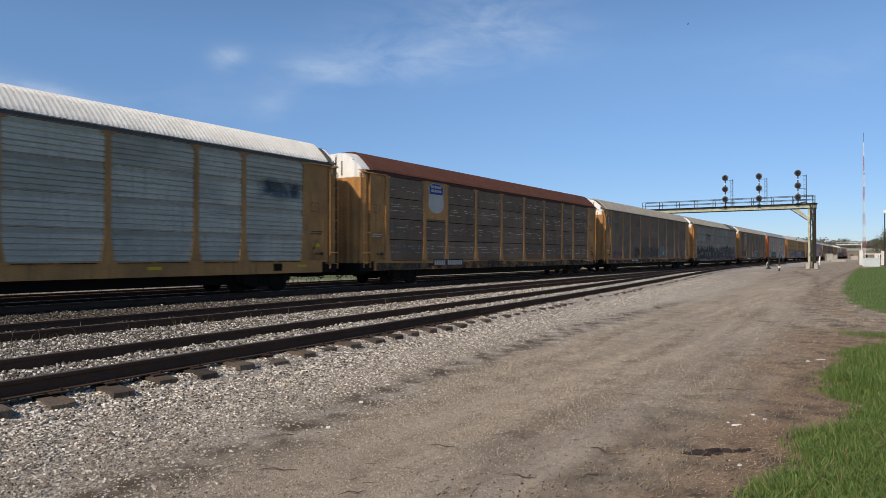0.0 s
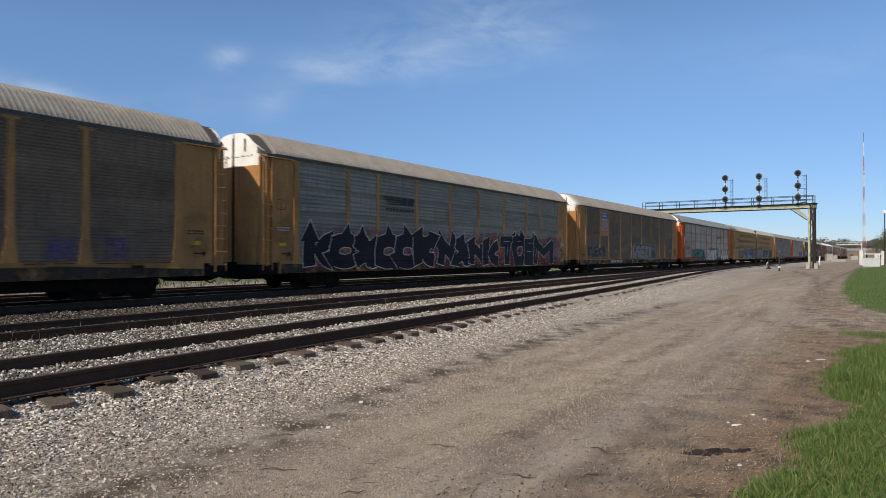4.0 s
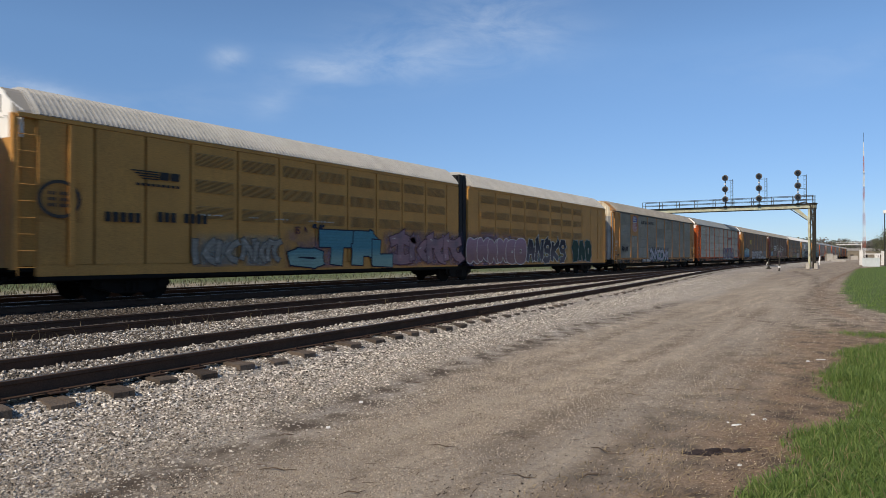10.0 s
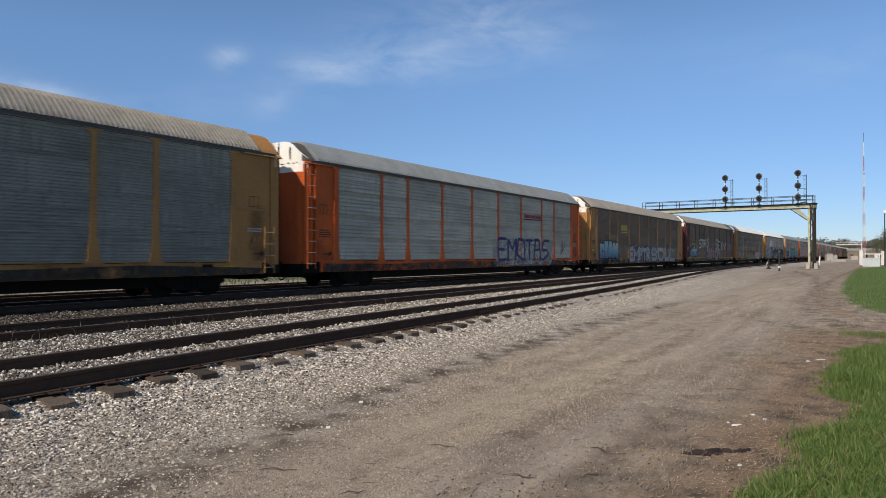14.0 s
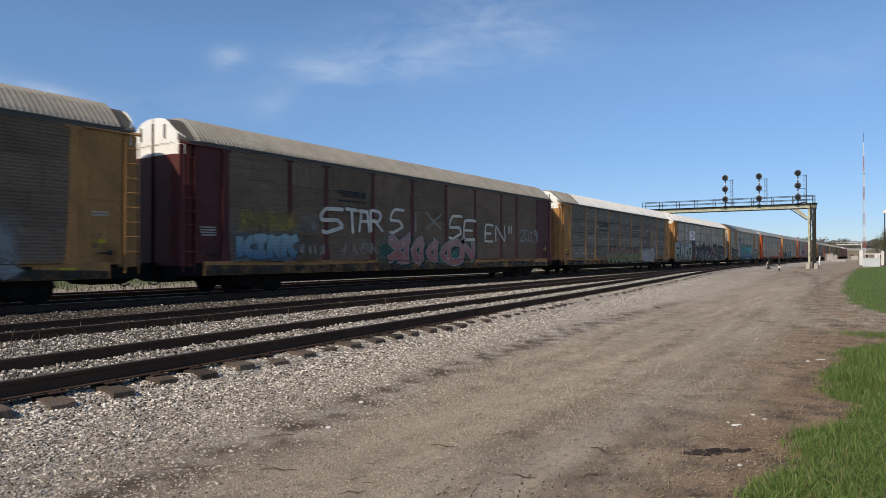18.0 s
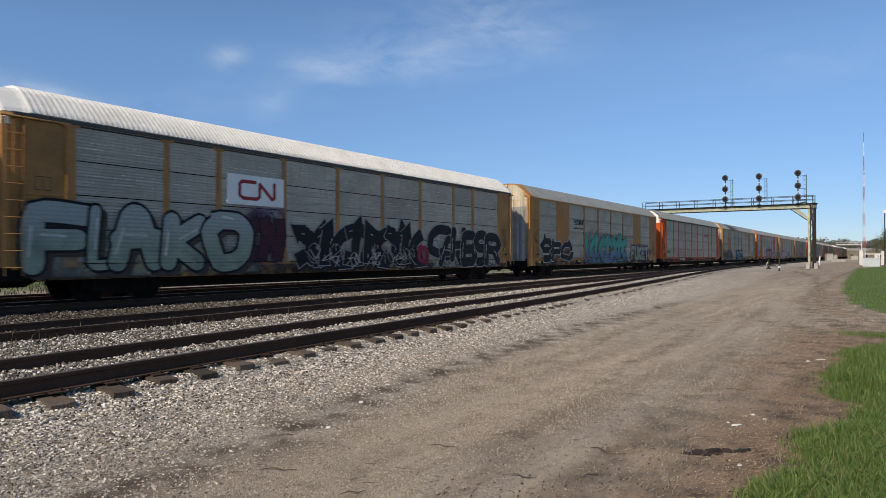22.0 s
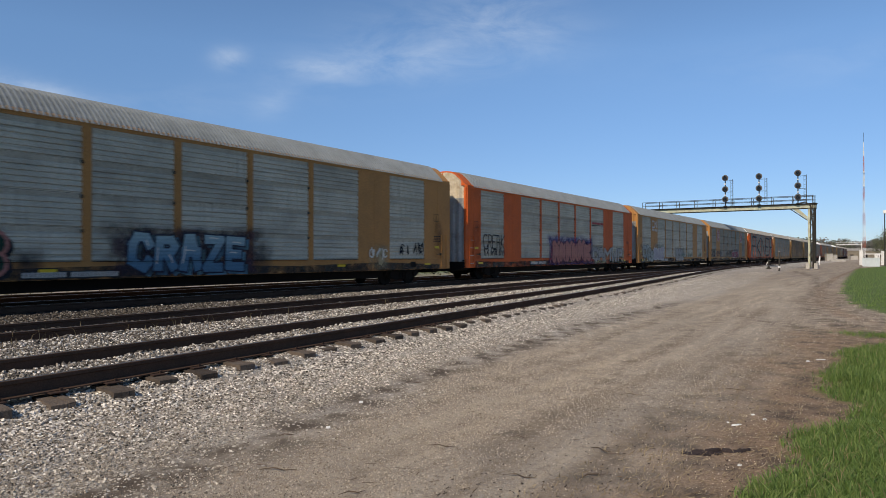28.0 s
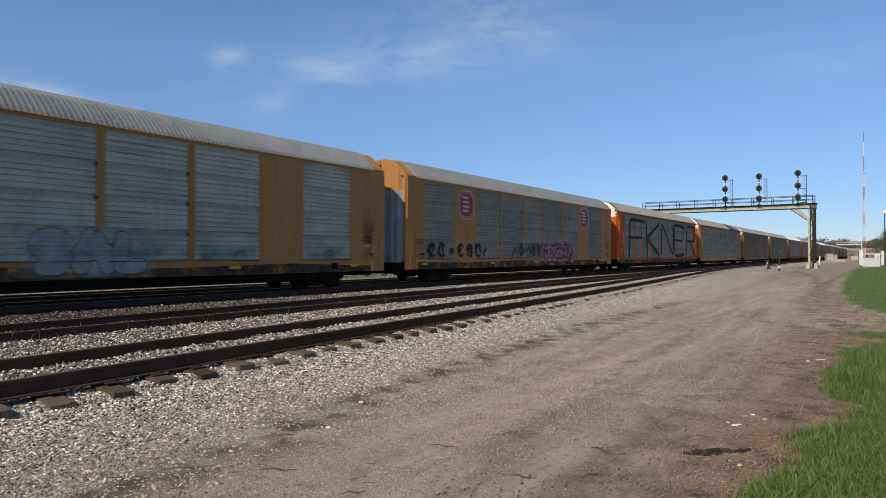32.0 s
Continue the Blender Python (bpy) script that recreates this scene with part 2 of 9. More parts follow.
GRIME = (0.035, 0.03, 0.025)
M = {
    "yellow": material("weathered yellow paint", (0.47, 0.232, 0.076), (0.17, 0.092, 0.044), 0.75, streak=0.9, amount=0.8, dust=0.06, scale=0.7),
    "yellow_new": material("golden yellow paint", (0.42, 0.198, 0.06), (0.23, 0.118, 0.045), 0.7, dust=0.06, streak=0.7, amount=0.6, scale=0.7),
    "mustard": material("mustard yellow paint", (0.48, 0.24, 0.064), (0.26, 0.135, 0.045), 0.7, dust=0.06, streak=0.7, amount=0.55, scale=0.7),
    "orange": material("orange paint", (0.56, 0.105, 0.02), (0.27, 0.06, 0.018), 0.75, dust=0.05, streak=0.8, amount=0.65, scale=0.7),
    # paints dulled in the colour itself: haze on far cars, shade behind vents
    "yellow_dull": material("dulled yellow paint", (0.26, 0.165, 0.075), (0.13, 0.09, 0.05), 0.8, streak=0.9, amount=0.8, scale=0.7),
    "orange_dull": material("dulled orange paint", (0.33, 0.095, 0.04), (0.16, 0.06, 0.035), 0.8, streak=0.9, amount=0.8, scale=0.7),
    "maroon": material("maroon paint", (0.10, 0.022, 0.02), (0.04, 0.015, 0.014), 0.6, streak=0.7, amount=0.6),
    "panel_light": material("galvanised steel, light", (0.49, 0.453, 0.365), (0.25, 0.232, 0.188), 0.65, 0.0, level=0.85, dust=0.08, streak=0.8, amount=0.85, spread=0.08, scale=0.5, spec=0.08, pale_dash=0.3),
    "panel_mid": material("galvanised steel, grey", (0.295, 0.277, 0.228), (0.14, 0.131, 0.108), 0.65, 0.0, level=0.85, dust=0.08, streak=0.9, amount=0.85, spread=0.10, scale=0.5, spec=0.08, pale_dash=0.3),
    "panel_light_lap": material("light panel steel, darker lap band", (0.415, 0.387, 0.315), (0.225, 0.21, 0.17), 0.65, 0.0, level=0.6, streak=0.9, amount=0.8, spread=0.10, scale=0.5, spec=0.08),
    "panel_mid_lap": material("grey panel steel, darker lap band", (0.24, 0.226, 0.188), (0.125, 0.117, 0.097), 0.65, 0.0, level=0.6, streak=0.9, amount=0.8, spread=0.10, scale=0.5, spec=0.08),
    "panel_dark": material("weathered steel, dark grey", (0.235, 0.205, 0.165), (0.11, 0.095, 0.075), 0.75, 0.0, level=0.8, dust=0.08, streak=0.9, amount=0.8, spread=0.12, scale=0.5, spec=0.08, pale_dash=0.6),
    "panel_brown": material("weathered steel, brown grey", (0.222, 0.157, 0.11), (0.089, 0.062, 0.043), 0.75, 0.0, level=0.7, dust=0.08, streak=0.9, amount=0.75, spread=0.14, scale=0.6, spec=0.08, pale_dash=0.25),
    "roof_white": material("white painted roof steel", (0.70, 0.695, 0.68), (0.44, 0.43, 0.41), 0.5, 0.0, amount=0.5, streak=0.3, speckle=0.1, spec=0.1),
    "roof_grey": material("weathered grey roof steel", (0.31, 0.292, 0.265), (0.19, 0.178, 0.16), 0.7, 0.0, amount=0.7, streak=0.4, speckle=0.15, spec=0.1),
    "roof_galv": material("galvanised roof steel", (0.225, 0.25, 0.27), (0.13, 0.146, 0.16), 0.7, 0.0, amount=0.6, streak=0.4, speckle=0.12, spec=0.1),
    "roof_pale": material("pale dusty roof steel", (0.42, 0.415, 0.40), (0.28, 0.275, 0.265), 0.7, amount=0.6, streak=0.4, speckle=0.12, spec=0.1),
    "roof_rust": material("red rusted roof steel", (0.092, 0.042, 0.034), (0.05, 0.026, 0.022), 0.8, 0.0, amount=0.6, streak=0.4, spec=0.1),
    "white": material("white paint", (0.86, 0.85, 0.82), (0.5, 0.48, 0.44), 0.55, streak=0.8, amount=0.4, bump=0.0, speckle=0.03),
    "white_worn": material("worn cream white paint", (0.66, 0.59, 0.46), (0.27, 0.19, 0.11), 0.65, streak=0.9, amount=0.85, scale=1.6),
    "silver": material("bare end door steel", (0.38, 0.38, 0.37), (0.12, 0.115, 0.11), 0.5, 0.2, streak=0.9, amount=0.7),
    "black": material("black grimy steel", (0.012, 0.011, 0.010), (0.007, 0.006, 0.006), 0.9, streak=0.3, spec=0.1),
    "roof_dark": material("dark roof steel", (0.11, 0.10, 0.088), (0.06, 0.053, 0.046), 0.7, amount=0.6, spec=0.1),
    "rubber": material("black rubber bellows", (0.02, 0.02, 0.021), None, 0.8),
    "rail_side": material("rusty rail steel", (0.085, 0.052, 0.037), (0.04, 0.026, 0.019), 0.95, 0.0, fine=60, spec=0.05),
    "rail_top": material("worn rail head", (0.22, 0.20, 0.19), (0.09, 0.075, 0.065), 0.35, 0.8, fine=60),
    "tie": material("weathered timber tie", (0.098, 0.076, 0.06), (0.03, 0.023, 0.018), 0.9, scale=4, fine=50, bump=0.6, spread=0.4),
    "plate": material("rusted tie plate", (0.055, 0.032, 0.024), None, 0.85, 0.2),
    "gantry": material("faded cream gantry paint", (0.52, 0.55, 0.42), (0.19, 0.14, 0.09), 0.6, streak=0.9, amount=0.8),
    "gantry_dark": material("weathered dark steel", (0.04, 0.036, 0.03), (0.022, 0.02, 0.017), 0.8),
    "signal_black": material("signal black enamel", (0.018, 0.018, 0.02), None, 0.45),
    "signal_face": material("signal backing disc", (0.105, 0.098, 0.10), None, 0.6),
    "lens": material("unlit signal lens", (0.02, 0.02, 0.02), None, 0.1, spec=0.7, bump=0),
    "concrete": material("concrete", (0.42, 0.39, 0.35), (0.25, 0.23, 0.2), 0.9, fine=40, bump=0.4),
    "tank": material("pale painted steel", (0.50, 0.55, 0.57), (0.36, 0.39, 0.40), 0.6),
    "mast_red": material("mast red paint", (0.46, 0.17, 0.13), None, 0.6),
    "mast_white": material("mast white paint", (0.72, 0.70, 0.68), None, 0.6),
    "shield_blue": material("shield blue", (0.02, 0.04, 0.22), None, 0.5, streak=0.4),
    "shield_red": material("shield red", (0.32, 0.035, 0.03), None, 0.5, streak=0.4),
    "ink_black": material("black lettering", (0.02, 0.02, 0.022), None, 0.6, amount=0.3),
    "ink_white": material("white lettering", (0.46, 0.44, 0.40), (0.3, 0.29, 0.26), 0.6, amount=0.6),
    "ink_yellow": material("yellow lettering", (0.55, 0.36, 0.03), None, 0.6, amount=0.3),
    "ink_red": material("red lettering", (0.30, 0.03, 0.03), None, 0.6, amount=0.3),
    "g_white": material("chrome spray paint", (0.62, 0.59, 0.52), (0.33, 0.31, 0.27), 0.6, amount=0.7, scale=1.3, ribs=0.2, spec=0.1),
    "g_black": material("black spray paint", (0.02, 0.02, 0.025), None, 0.6, scale=2, ribs=0.2, spec=0.1),
    "g_blue": material("blue spray paint", (0.08, 0.185, 0.28), (0.10, 0.20, 0.19), 0.6, scale=1.1, amount=1.0, ribs=0.2, spec=0.1),
    "g_navy": material("navy spray paint", (0.02, 0.023, 0.04), (0.01, 0.012, 0.022), 0.55, scale=2, ribs=0.2, spec=0.1),
    "g_pink": material("dusty pink spray paint", (0.29, 0.17, 0.19), (0.11, 0.10, 0.115), 0.6, scale=1.1, amount=1.0, ribs=0.2, spec=0.1),
    "g_teal": material("teal spray paint", (0.06, 0.22, 0.175), (0.065, 0.145, 0.16), 0.6, scale=1.1, amount=1.0, ribs=0.2, spec=0.1),
    "g_red": material("dark red spray paint", (0.26, 0.035, 0.05), (0.11, 0.025, 0.06), 0.6, scale=1.1, amount=1.0, ribs=0.2, spec=0.1),
    "g_purple": material("mauve spray paint", (0.175, 0.135, 0.185), (0.07, 0.058, 0.085), 0.6, scale=1.1, amount=1.0, ribs=0.2, spec=0.1),
    "g_pale": material("pale blue spray paint", (0.3, 0.33, 0.31), (0.14, 0.165, 0.165), 0.6, scale=1.1, amount=1.0, ribs=0.2, spec=0.1),
    "g_grey": material("faded grey spray paint", (0.27, 0.255, 0.22), (0.15, 0.143, 0.125), 0.6, scale=3, amount=0.8, ribs=0.2, spec=0.1),
    "panel_tan": material("dusty galvanised steel", (0.53, 0.485, 0.41), (0.29, 0.265, 0.224), 0.7, 0.0, level=0.85, dust=0.08, streak=0.9, amount=0.8, spread=0.10, scale=0.5, spec=0.08, pale_dash=0.45),
    "g_brown": material("brown pink spray paint", (0.17, 0.075, 0.065), (0.20, 0.075, 0.095), 0.6, scale=0.8, amount=1.0, ribs=0.2, spec=0.1),
    "g_salmon": material("salmon spray paint", (0.36, 0.16, 0.13), (0.24, 0.10, 0.10), 0.6, scale=1.5, ribs=0.2, spec=0.1),
    "g_green": material("dark green spray paint", (0.013, 0.04, 0.03), (0.01, 0.028, 0.024), 0.6, scale=1.5, ribs=0.2, spec=0.1),
    "g_maroon": material("dark maroon spray paint", (0.075, 0.028, 0.04), (0.035, 0.02, 0.03), 0.6, scale=2, ribs=0.2, spec=0.1),
    "g_ghost": material("worn pale spray paint", (0.17, 0.15, 0.125), (0.10, 0.085, 0.07), 0.7, scale=3, amount=0.9, ribs=0.2, spec=0.1),
    "g_murk": material("thin dark spray paint", (0.075, 0.062, 0.052), (0.045, 0.038, 0.034), 0.7, scale=2, ribs=0.2, spec=0.1),
    "g_silver": material("dull silver spray paint", (0.34, 0.335, 0.32), (0.17, 0.165, 0.16), 0.6, scale=1.6, amount=0.9, ribs=0.2, spec=0.1),
    "g_cyan": material("cyan spray paint", (0.19, 0.31, 0.28), (0.13, 0.22, 0.21), 0.6, scale=1.3, ribs=0.2, spec=0.1, fade=((0.06, 0.19, 0.235), 1.1, 1.6)),
    "g_sky": material("light blue spray paint", (0.08, 0.175, 0.26), (0.06, 0.12, 0.18), 0.6, scale=1.3, ribs=0.2, spec=0.1, fade=((0.27, 0.38, 0.39), 1.2, 2.0)),
    "g_mint": material("pale mint spray paint", (0.29, 0.34, 0.26), (0.15, 0.18, 0.15), 0.6, scale=1.3, amount=0.9, ribs=0.2, spec=0.1, fade=((0.33, 0.36, 0.34), 1.5, 2.4)),
    "g_aqua": material("aqua spray paint", (0.09, 0.19, 0.27), (0.11, 0.12, 0.22), 0.6, scale=1.0, amount=1.0, ribs=0.2, spec=0.1, fade=((0.07, 0.31, 0.25), 1.3, 1.9)),
    "g_lilac": material("pale lilac spray paint", (0.38, 0.36, 0.385), (0.22, 0.21, 0.25), 0.6, scale=1.4, amount=0.9, ribs=0.2, spec=0.1),
    "g_mauve": material("mauve spray paint, paler above", (0.23, 0.135, 0.12), (0.17, 0.10, 0.12), 0.6, scale=1.2, amount=0.9, ribs=0.2, spec=0.1, fade=((0.27, 0.17, 0.22), 1.2, 2.1)),
    "g_olive": material("olive yellow spray paint", (0.22, 0.19, 0.055), (0.14, 0.09, 0.04), 0.6, scale=1.5, ribs=0.2, spec=0.1, fade=((0.20, 0.085, 0.06), 1.25, 1.6)),
    "g_indigo": material("indigo spray paint", (0.045, 0.045, 0.13), (0.03, 0.03, 0.085), 0.6, scale=1.5, ribs=0.2, spec=0.1),
    "g_rose": material("rose pink spray paint", (0.36, 0.15, 0.135), (0.22, 0.09, 0.09), 0.6, scale=1.2, amount=0.9, ribs=0.2, spec=0.1, fade=((0.34, 0.21, 0.20), 1.3, 2.0)),
    "g_dusk": material("black spray paint fading to mauve", (0.095, 0.08, 0.09), (0.05, 0.043, 0.05), 0.6, scale=1.2, ribs=0.2, spec=0.1, fade=((0.025, 0.022, 0.03), 1.3, 2.0)),
    "g_gold": material("yellow ochre spray paint", (0.33, 0.25, 0.06), (0.2, 0.15, 0.05), 0.6, scale=1.5, ribs=0.2, spec=0.1),
    # sunlight on the ladder rungs, put into their colour
    "rung_lit": material("steel rungs paled for sunlight", (0.34, 0.33, 0.31), (0.2, 0.18, 0.16), 0.6),
    "worn_edge": material("pale dashes for daylight", (0.80, 0.78, 0.73), (0.5, 0.48, 0.44), 0.6, amount=0.9, scale=6),
    "reflector": material("yellow reflector strip", (0.6, 0.42, 0.02), None, 0.4),
    "straw": material("dark dry twigs", (0.10, 0.07, 0.05), (0.05, 0.035, 0.025), 0.9),
    "litter": material("white litter paper", (0.7, 0.7, 0.68), None, 0.7),
}


def mist(name, colour, most=0.72, rimmed=True):
    """A thin veil of spray that lets the paint below show through; a rimmed one thins out to its edge."""
    m = bpy.data.materials.new(name)
    m.use_nodes = True
    n, l = m.node_tree.nodes, m.node_tree.links
    bsdf, tc, ns, mr = n["Principled BSDF"], n.new("ShaderNodeTexCoord"), n.new("ShaderNodeTexNoise"), n.new("ShaderNodeMapRange")
    ns.inputs["Scale"].default_value, ns.inputs["Detail"].default_value, ns.inputs["Roughness"].default_value = 1.6, 7, 0.65
    l.new(tc.outputs["Object"], ns.inputs["Vector"])
    mr.inputs["From Min"].default_value, mr.inputs["From Max"].default_value, mr.inputs["To Max"].default_value = 0.32, 0.62, most
    l.new(ns.outputs["Fac"], mr.inputs["Value"])
    alpha = mr.outputs[0]
    if rimmed:
        at, mu = n.new("ShaderNodeAttribute"), n.new("ShaderNodeMath")
        at.attribute_name, mu.operation = "soft", "MULTIPLY"
        l.new(alpha, mu.inputs[0])
        l.new(at.outputs["Fac"], mu.inputs[1])
        alpha = mu.outputs[0]
    l.new(alpha, bsdf.inputs["Alpha"])
    bsdf.inputs["Base Color"].default_value = (*colour, 1)
    bsdf.inputs["Roughness"].default_value = 0.75
    return m


for k, c in (("white", (0.46, 0.44, 0.39)), ("black", (0.02, 0.02, 0.024)), ("blue", (0.08, 0.17, 0.24)), ("pink", (0.26, 0.15, 0.17)), ("teal", (0.04, 0.20, 0.16)),
             ("red", (0.24, 0.035, 0.045)), ("purple", (0.12, 0.085, 0.19)), ("violet", (0.05, 0.04, 0.24)), ("pale", (0.28, 0.31, 0.29)), ("grey", (0.25, 0.24, 0.21)),
             ("orange", (0.42, 0.10, 0.025)), ("cream", (0.42, 0.36, 0.22)), ("green", (0.02, 0.09, 0.065)), ("gold", (0.33, 0.24, 0.05)), ("maroon", (0.09, 0.03, 0.05)), ("rust", (0.075, 0.03, 0.014))):
    M["m_" + k] = mist(k + " spray mist", c, 0.42 if k == "rust" else 0.72)
M["m_grime"] = mist("brake dust and road grime", (0.045, 0.033, 0.022), 0.8, False)


# ---- mesh helpers ----
class Shape:
    """Vertices and faces of one piece, each face with a material slot."""

    def __init__(self):
        self.v, self.f, self.m = [], [], []

    def face(self, pts, slot=0):
        i = len(self.v)
        self.v += [tuple(p) for p in pts]
        self.f.append(tuple(range(i, i + len(pts))))
        self.m.append(slot)

    def box(self, x0, x1, y0, y1, z0, z1, slot=0):
        i = len(self.v)
        self.v += [(x, y, z) for z in (z0, z1) for y in (y0, y1) for x in (x0, x1)]
        for q in ((0, 2, 3, 1), (4, 5, 7, 6), (0, 1, 5, 4), (2, 6, 7, 3), (0, 4, 6, 2), (1, 3, 7, 5)):
            self.f.append(tuple(i + k for k in q))
            self.m.append(slot)
        return self

    def prism(self, pts, a0, a1, axis="x", slot=0):
        """A polygon (anticlockwise) drawn in the plane across `axis`, from a0 to a1."""
        put = {"x": lambda a, p: (a, p[0], p[1]), "y": lambda a, p: (p[0], a, p[1]), "z": lambda a, p: (p[0], p[1], a)}[axis]
        i, n = len(self.v), len(pts)
        self.v += [put(a0, p) for p in pts] + [put(a1, p) for p in pts]
        self.f += [tuple(i + k for k in reversed(range(n))), tuple(i + n + k for k in range(n))]
        self.f += [(i + k, i + (k + 1) % n, i + n + (k + 1) % n, i + n + k) for k in range(n)]
        self.m += [slot] * (n + 2)
        return self

    def tube(self, pts, r, sides=6, slot=0):
        """A round bar along a line of points."""
        pts = [Vector(p) for p in pts]
        i0 = len(self.v)
        for k, p in enumerate(pts):
            d = (pts[min(k + 1, len(pts) - 1)] - pts[max(k - 1, 0)]).normalized()
            a = d.orthogonal().normalized() if abs(d.z) > 0.9 else d.cross(Vector((0, 0, 1))).normalized()
            b = d.cross(a)
            rr = r[k] if isinstance(r, (list, tuple)) else r
            self.v += [tuple(p + (a * math.cos(6.2832 * j / sides) + b * math.sin(6.2832 * j / sides)) * rr) for j in range(sides)]
        for k in range(len(pts) - 1):
            for j in range(sides):
                a, b = i0 + k * sides + j, i0 + k * sides + (j + 1) % sides
                self.f.append((a, b, b + sides, a + sides))
                self.m.append(slot)
        self.f += [tuple(i0 + j for j in reversed(range(sides))), tuple(i0 + (len(pts) - 1) * sides + j for j in range(sides))]
        self.m += [slot] * 2
        return self

    def disc(self, c, axis, r, thick, sides=16, slot=0):
        c, d = Vector(c), Vector(axis).normalized()
        return self.tube([c - d * thick / 2, c + d * thick / 2], r, sides, slot)

    def mesh(self, name, mats):
        me = bpy.data.meshes.new(name)
        me.from_pydata(self.v, [], self.f)
        for m in mats:
            me.materials.append(m)
        if len(mats) > 1:
            me.polygons.foreach_set("material_index", self.m)
        me.update()
        me.shade_flat()
        return me


MESHES = {}


def part(name, shape, mat, parent=None, label="", key=None, at=None):
    """One mesh object, under a thing or a part. shape: a Shape, or a function that makes one, kept under key for alike pieces."""
    mats = [M[k] for k in (mat if isinstance(mat, (list, tuple)) else [mat])]
    full = (key, tuple(m.name for m in mats)) if key else None
    me = MESHES.get(full) if full else None
    if me is None:
        me = (shape() if callable(shape) else shape).mesh(name, mats)
        if full:
            MESHES[full] = me
    ob = new(name, me)
    if parent is not None:
        ob.parent = parent
    if at is not None:
        ob.location = at
    if label:
        ob["label"] = label
    return ob


def thing(name, label, category, group="", kind="", at=(0, 0, 0)):
    ob = new(name)
    ob.location = at
    ob.empty_display_size = 0.3
    return tagged(ob, label, category, group, kind)


def numpy_mesh(name, verts, faces, mats, smooth=False):
    """A mesh of many equal faces, from arrays."""
    me = bpy.data.meshes.new(name)
    nf, k = faces.shape
    me.vertices.add(len(verts))
    me.vertices.foreach_set("co", verts.astype(np.float32).ravel())
    me.loops.add(nf * k)
    me.loops.foreach_set("vertex_index", faces.astype(np.int32).ravel())
    me.polygons.add(nf)
    me.polygons.foreach_set("loop_start", np.arange(nf, dtype=np.int32) * k)
    if not smooth:
        me.polygons.foreach_set("use_smooth", np.zeros(nf, dtype=bool))
    if smooth:
        me.polygons.foreach_set("use_smooth", np.ones(nf, dtype=bool))
    for m in mats:
        me.materials.append(m)
    me.update(calc_edges=True)
    if not smooth:
        me.shade_flat()
    return me


# ---- the lie of the land ----
RNG = np.random.default_rng(7)
TRAIN_D = 19.73                                # the train's track, left of the eye
_y1 = np.array([-60, -10, 3, 12, 25, 35, 55, 70, 85, 100, 3000.0])
_d1 = np.array([5.2, 7.45, 8.14, 8.78, 9.85, 10.85, 13.0, 14.35, 15.15, 15.4, 15.4])
_y2 = np.array([-60, 0, 10, 17, 25, 50, 85, 100, 3000.0])
_d2 = np.array([12.2, 12.65, 12.85, 13.1, 13.4, 14.35, 15.25, 15.4, 15.4])


def smooth_line(ys, ds):
    fine = np.arange(-60, 1200, 1.0)
    d = np.interp(fine, ys, ds)
    k = np.ones(13) / 13
    d = np.concatenate([d[:6], np.convolve(d, k, "valid"), d[-6:]])
    return lambda y: np.interp(y, fine, d)


line_1, line_2 = smooth_line(_y1, _d1), smooth_line(_y2, _d2)


def line_3(y):
    return np.full_like(np.asarray(y, float), TRAIN_D)


def line_4(y):
    return np.full_like(np.asarray(y, float), TRAIN_D + 3.95)


def step(a, b, x):
    t = np.clip((x - a) / (b - a), 0, 1)
    return t * t * (3 - 2 * t)


def wave(x, y, s, seed):
    """Smooth, uneven waves of about unit height."""
    r = np.random.default_rng(seed)
    out = np.zeros_like(x, dtype=float)
    for k in range(6):
        a, f, p = r.uniform(0, 6.28), s * r.uniform(0.6, 2.2), r.uniform(0, 6.28)
        out += np.sin((np.cos(a) * x + np.sin(a) * y) * f + p)
    return out / 3.0


ROAD_Z = -0.45


def road_mid(y):
    """How far left of the eye the dirt road's middle runs."""
    return np.interp(y, [-10, 2, 8, 15, 25, 40, 60, 100, 140], [2.6, 2.6, 3.0, 3.3, 3.6, 3.6, 3.8, 4.6, 7.0])


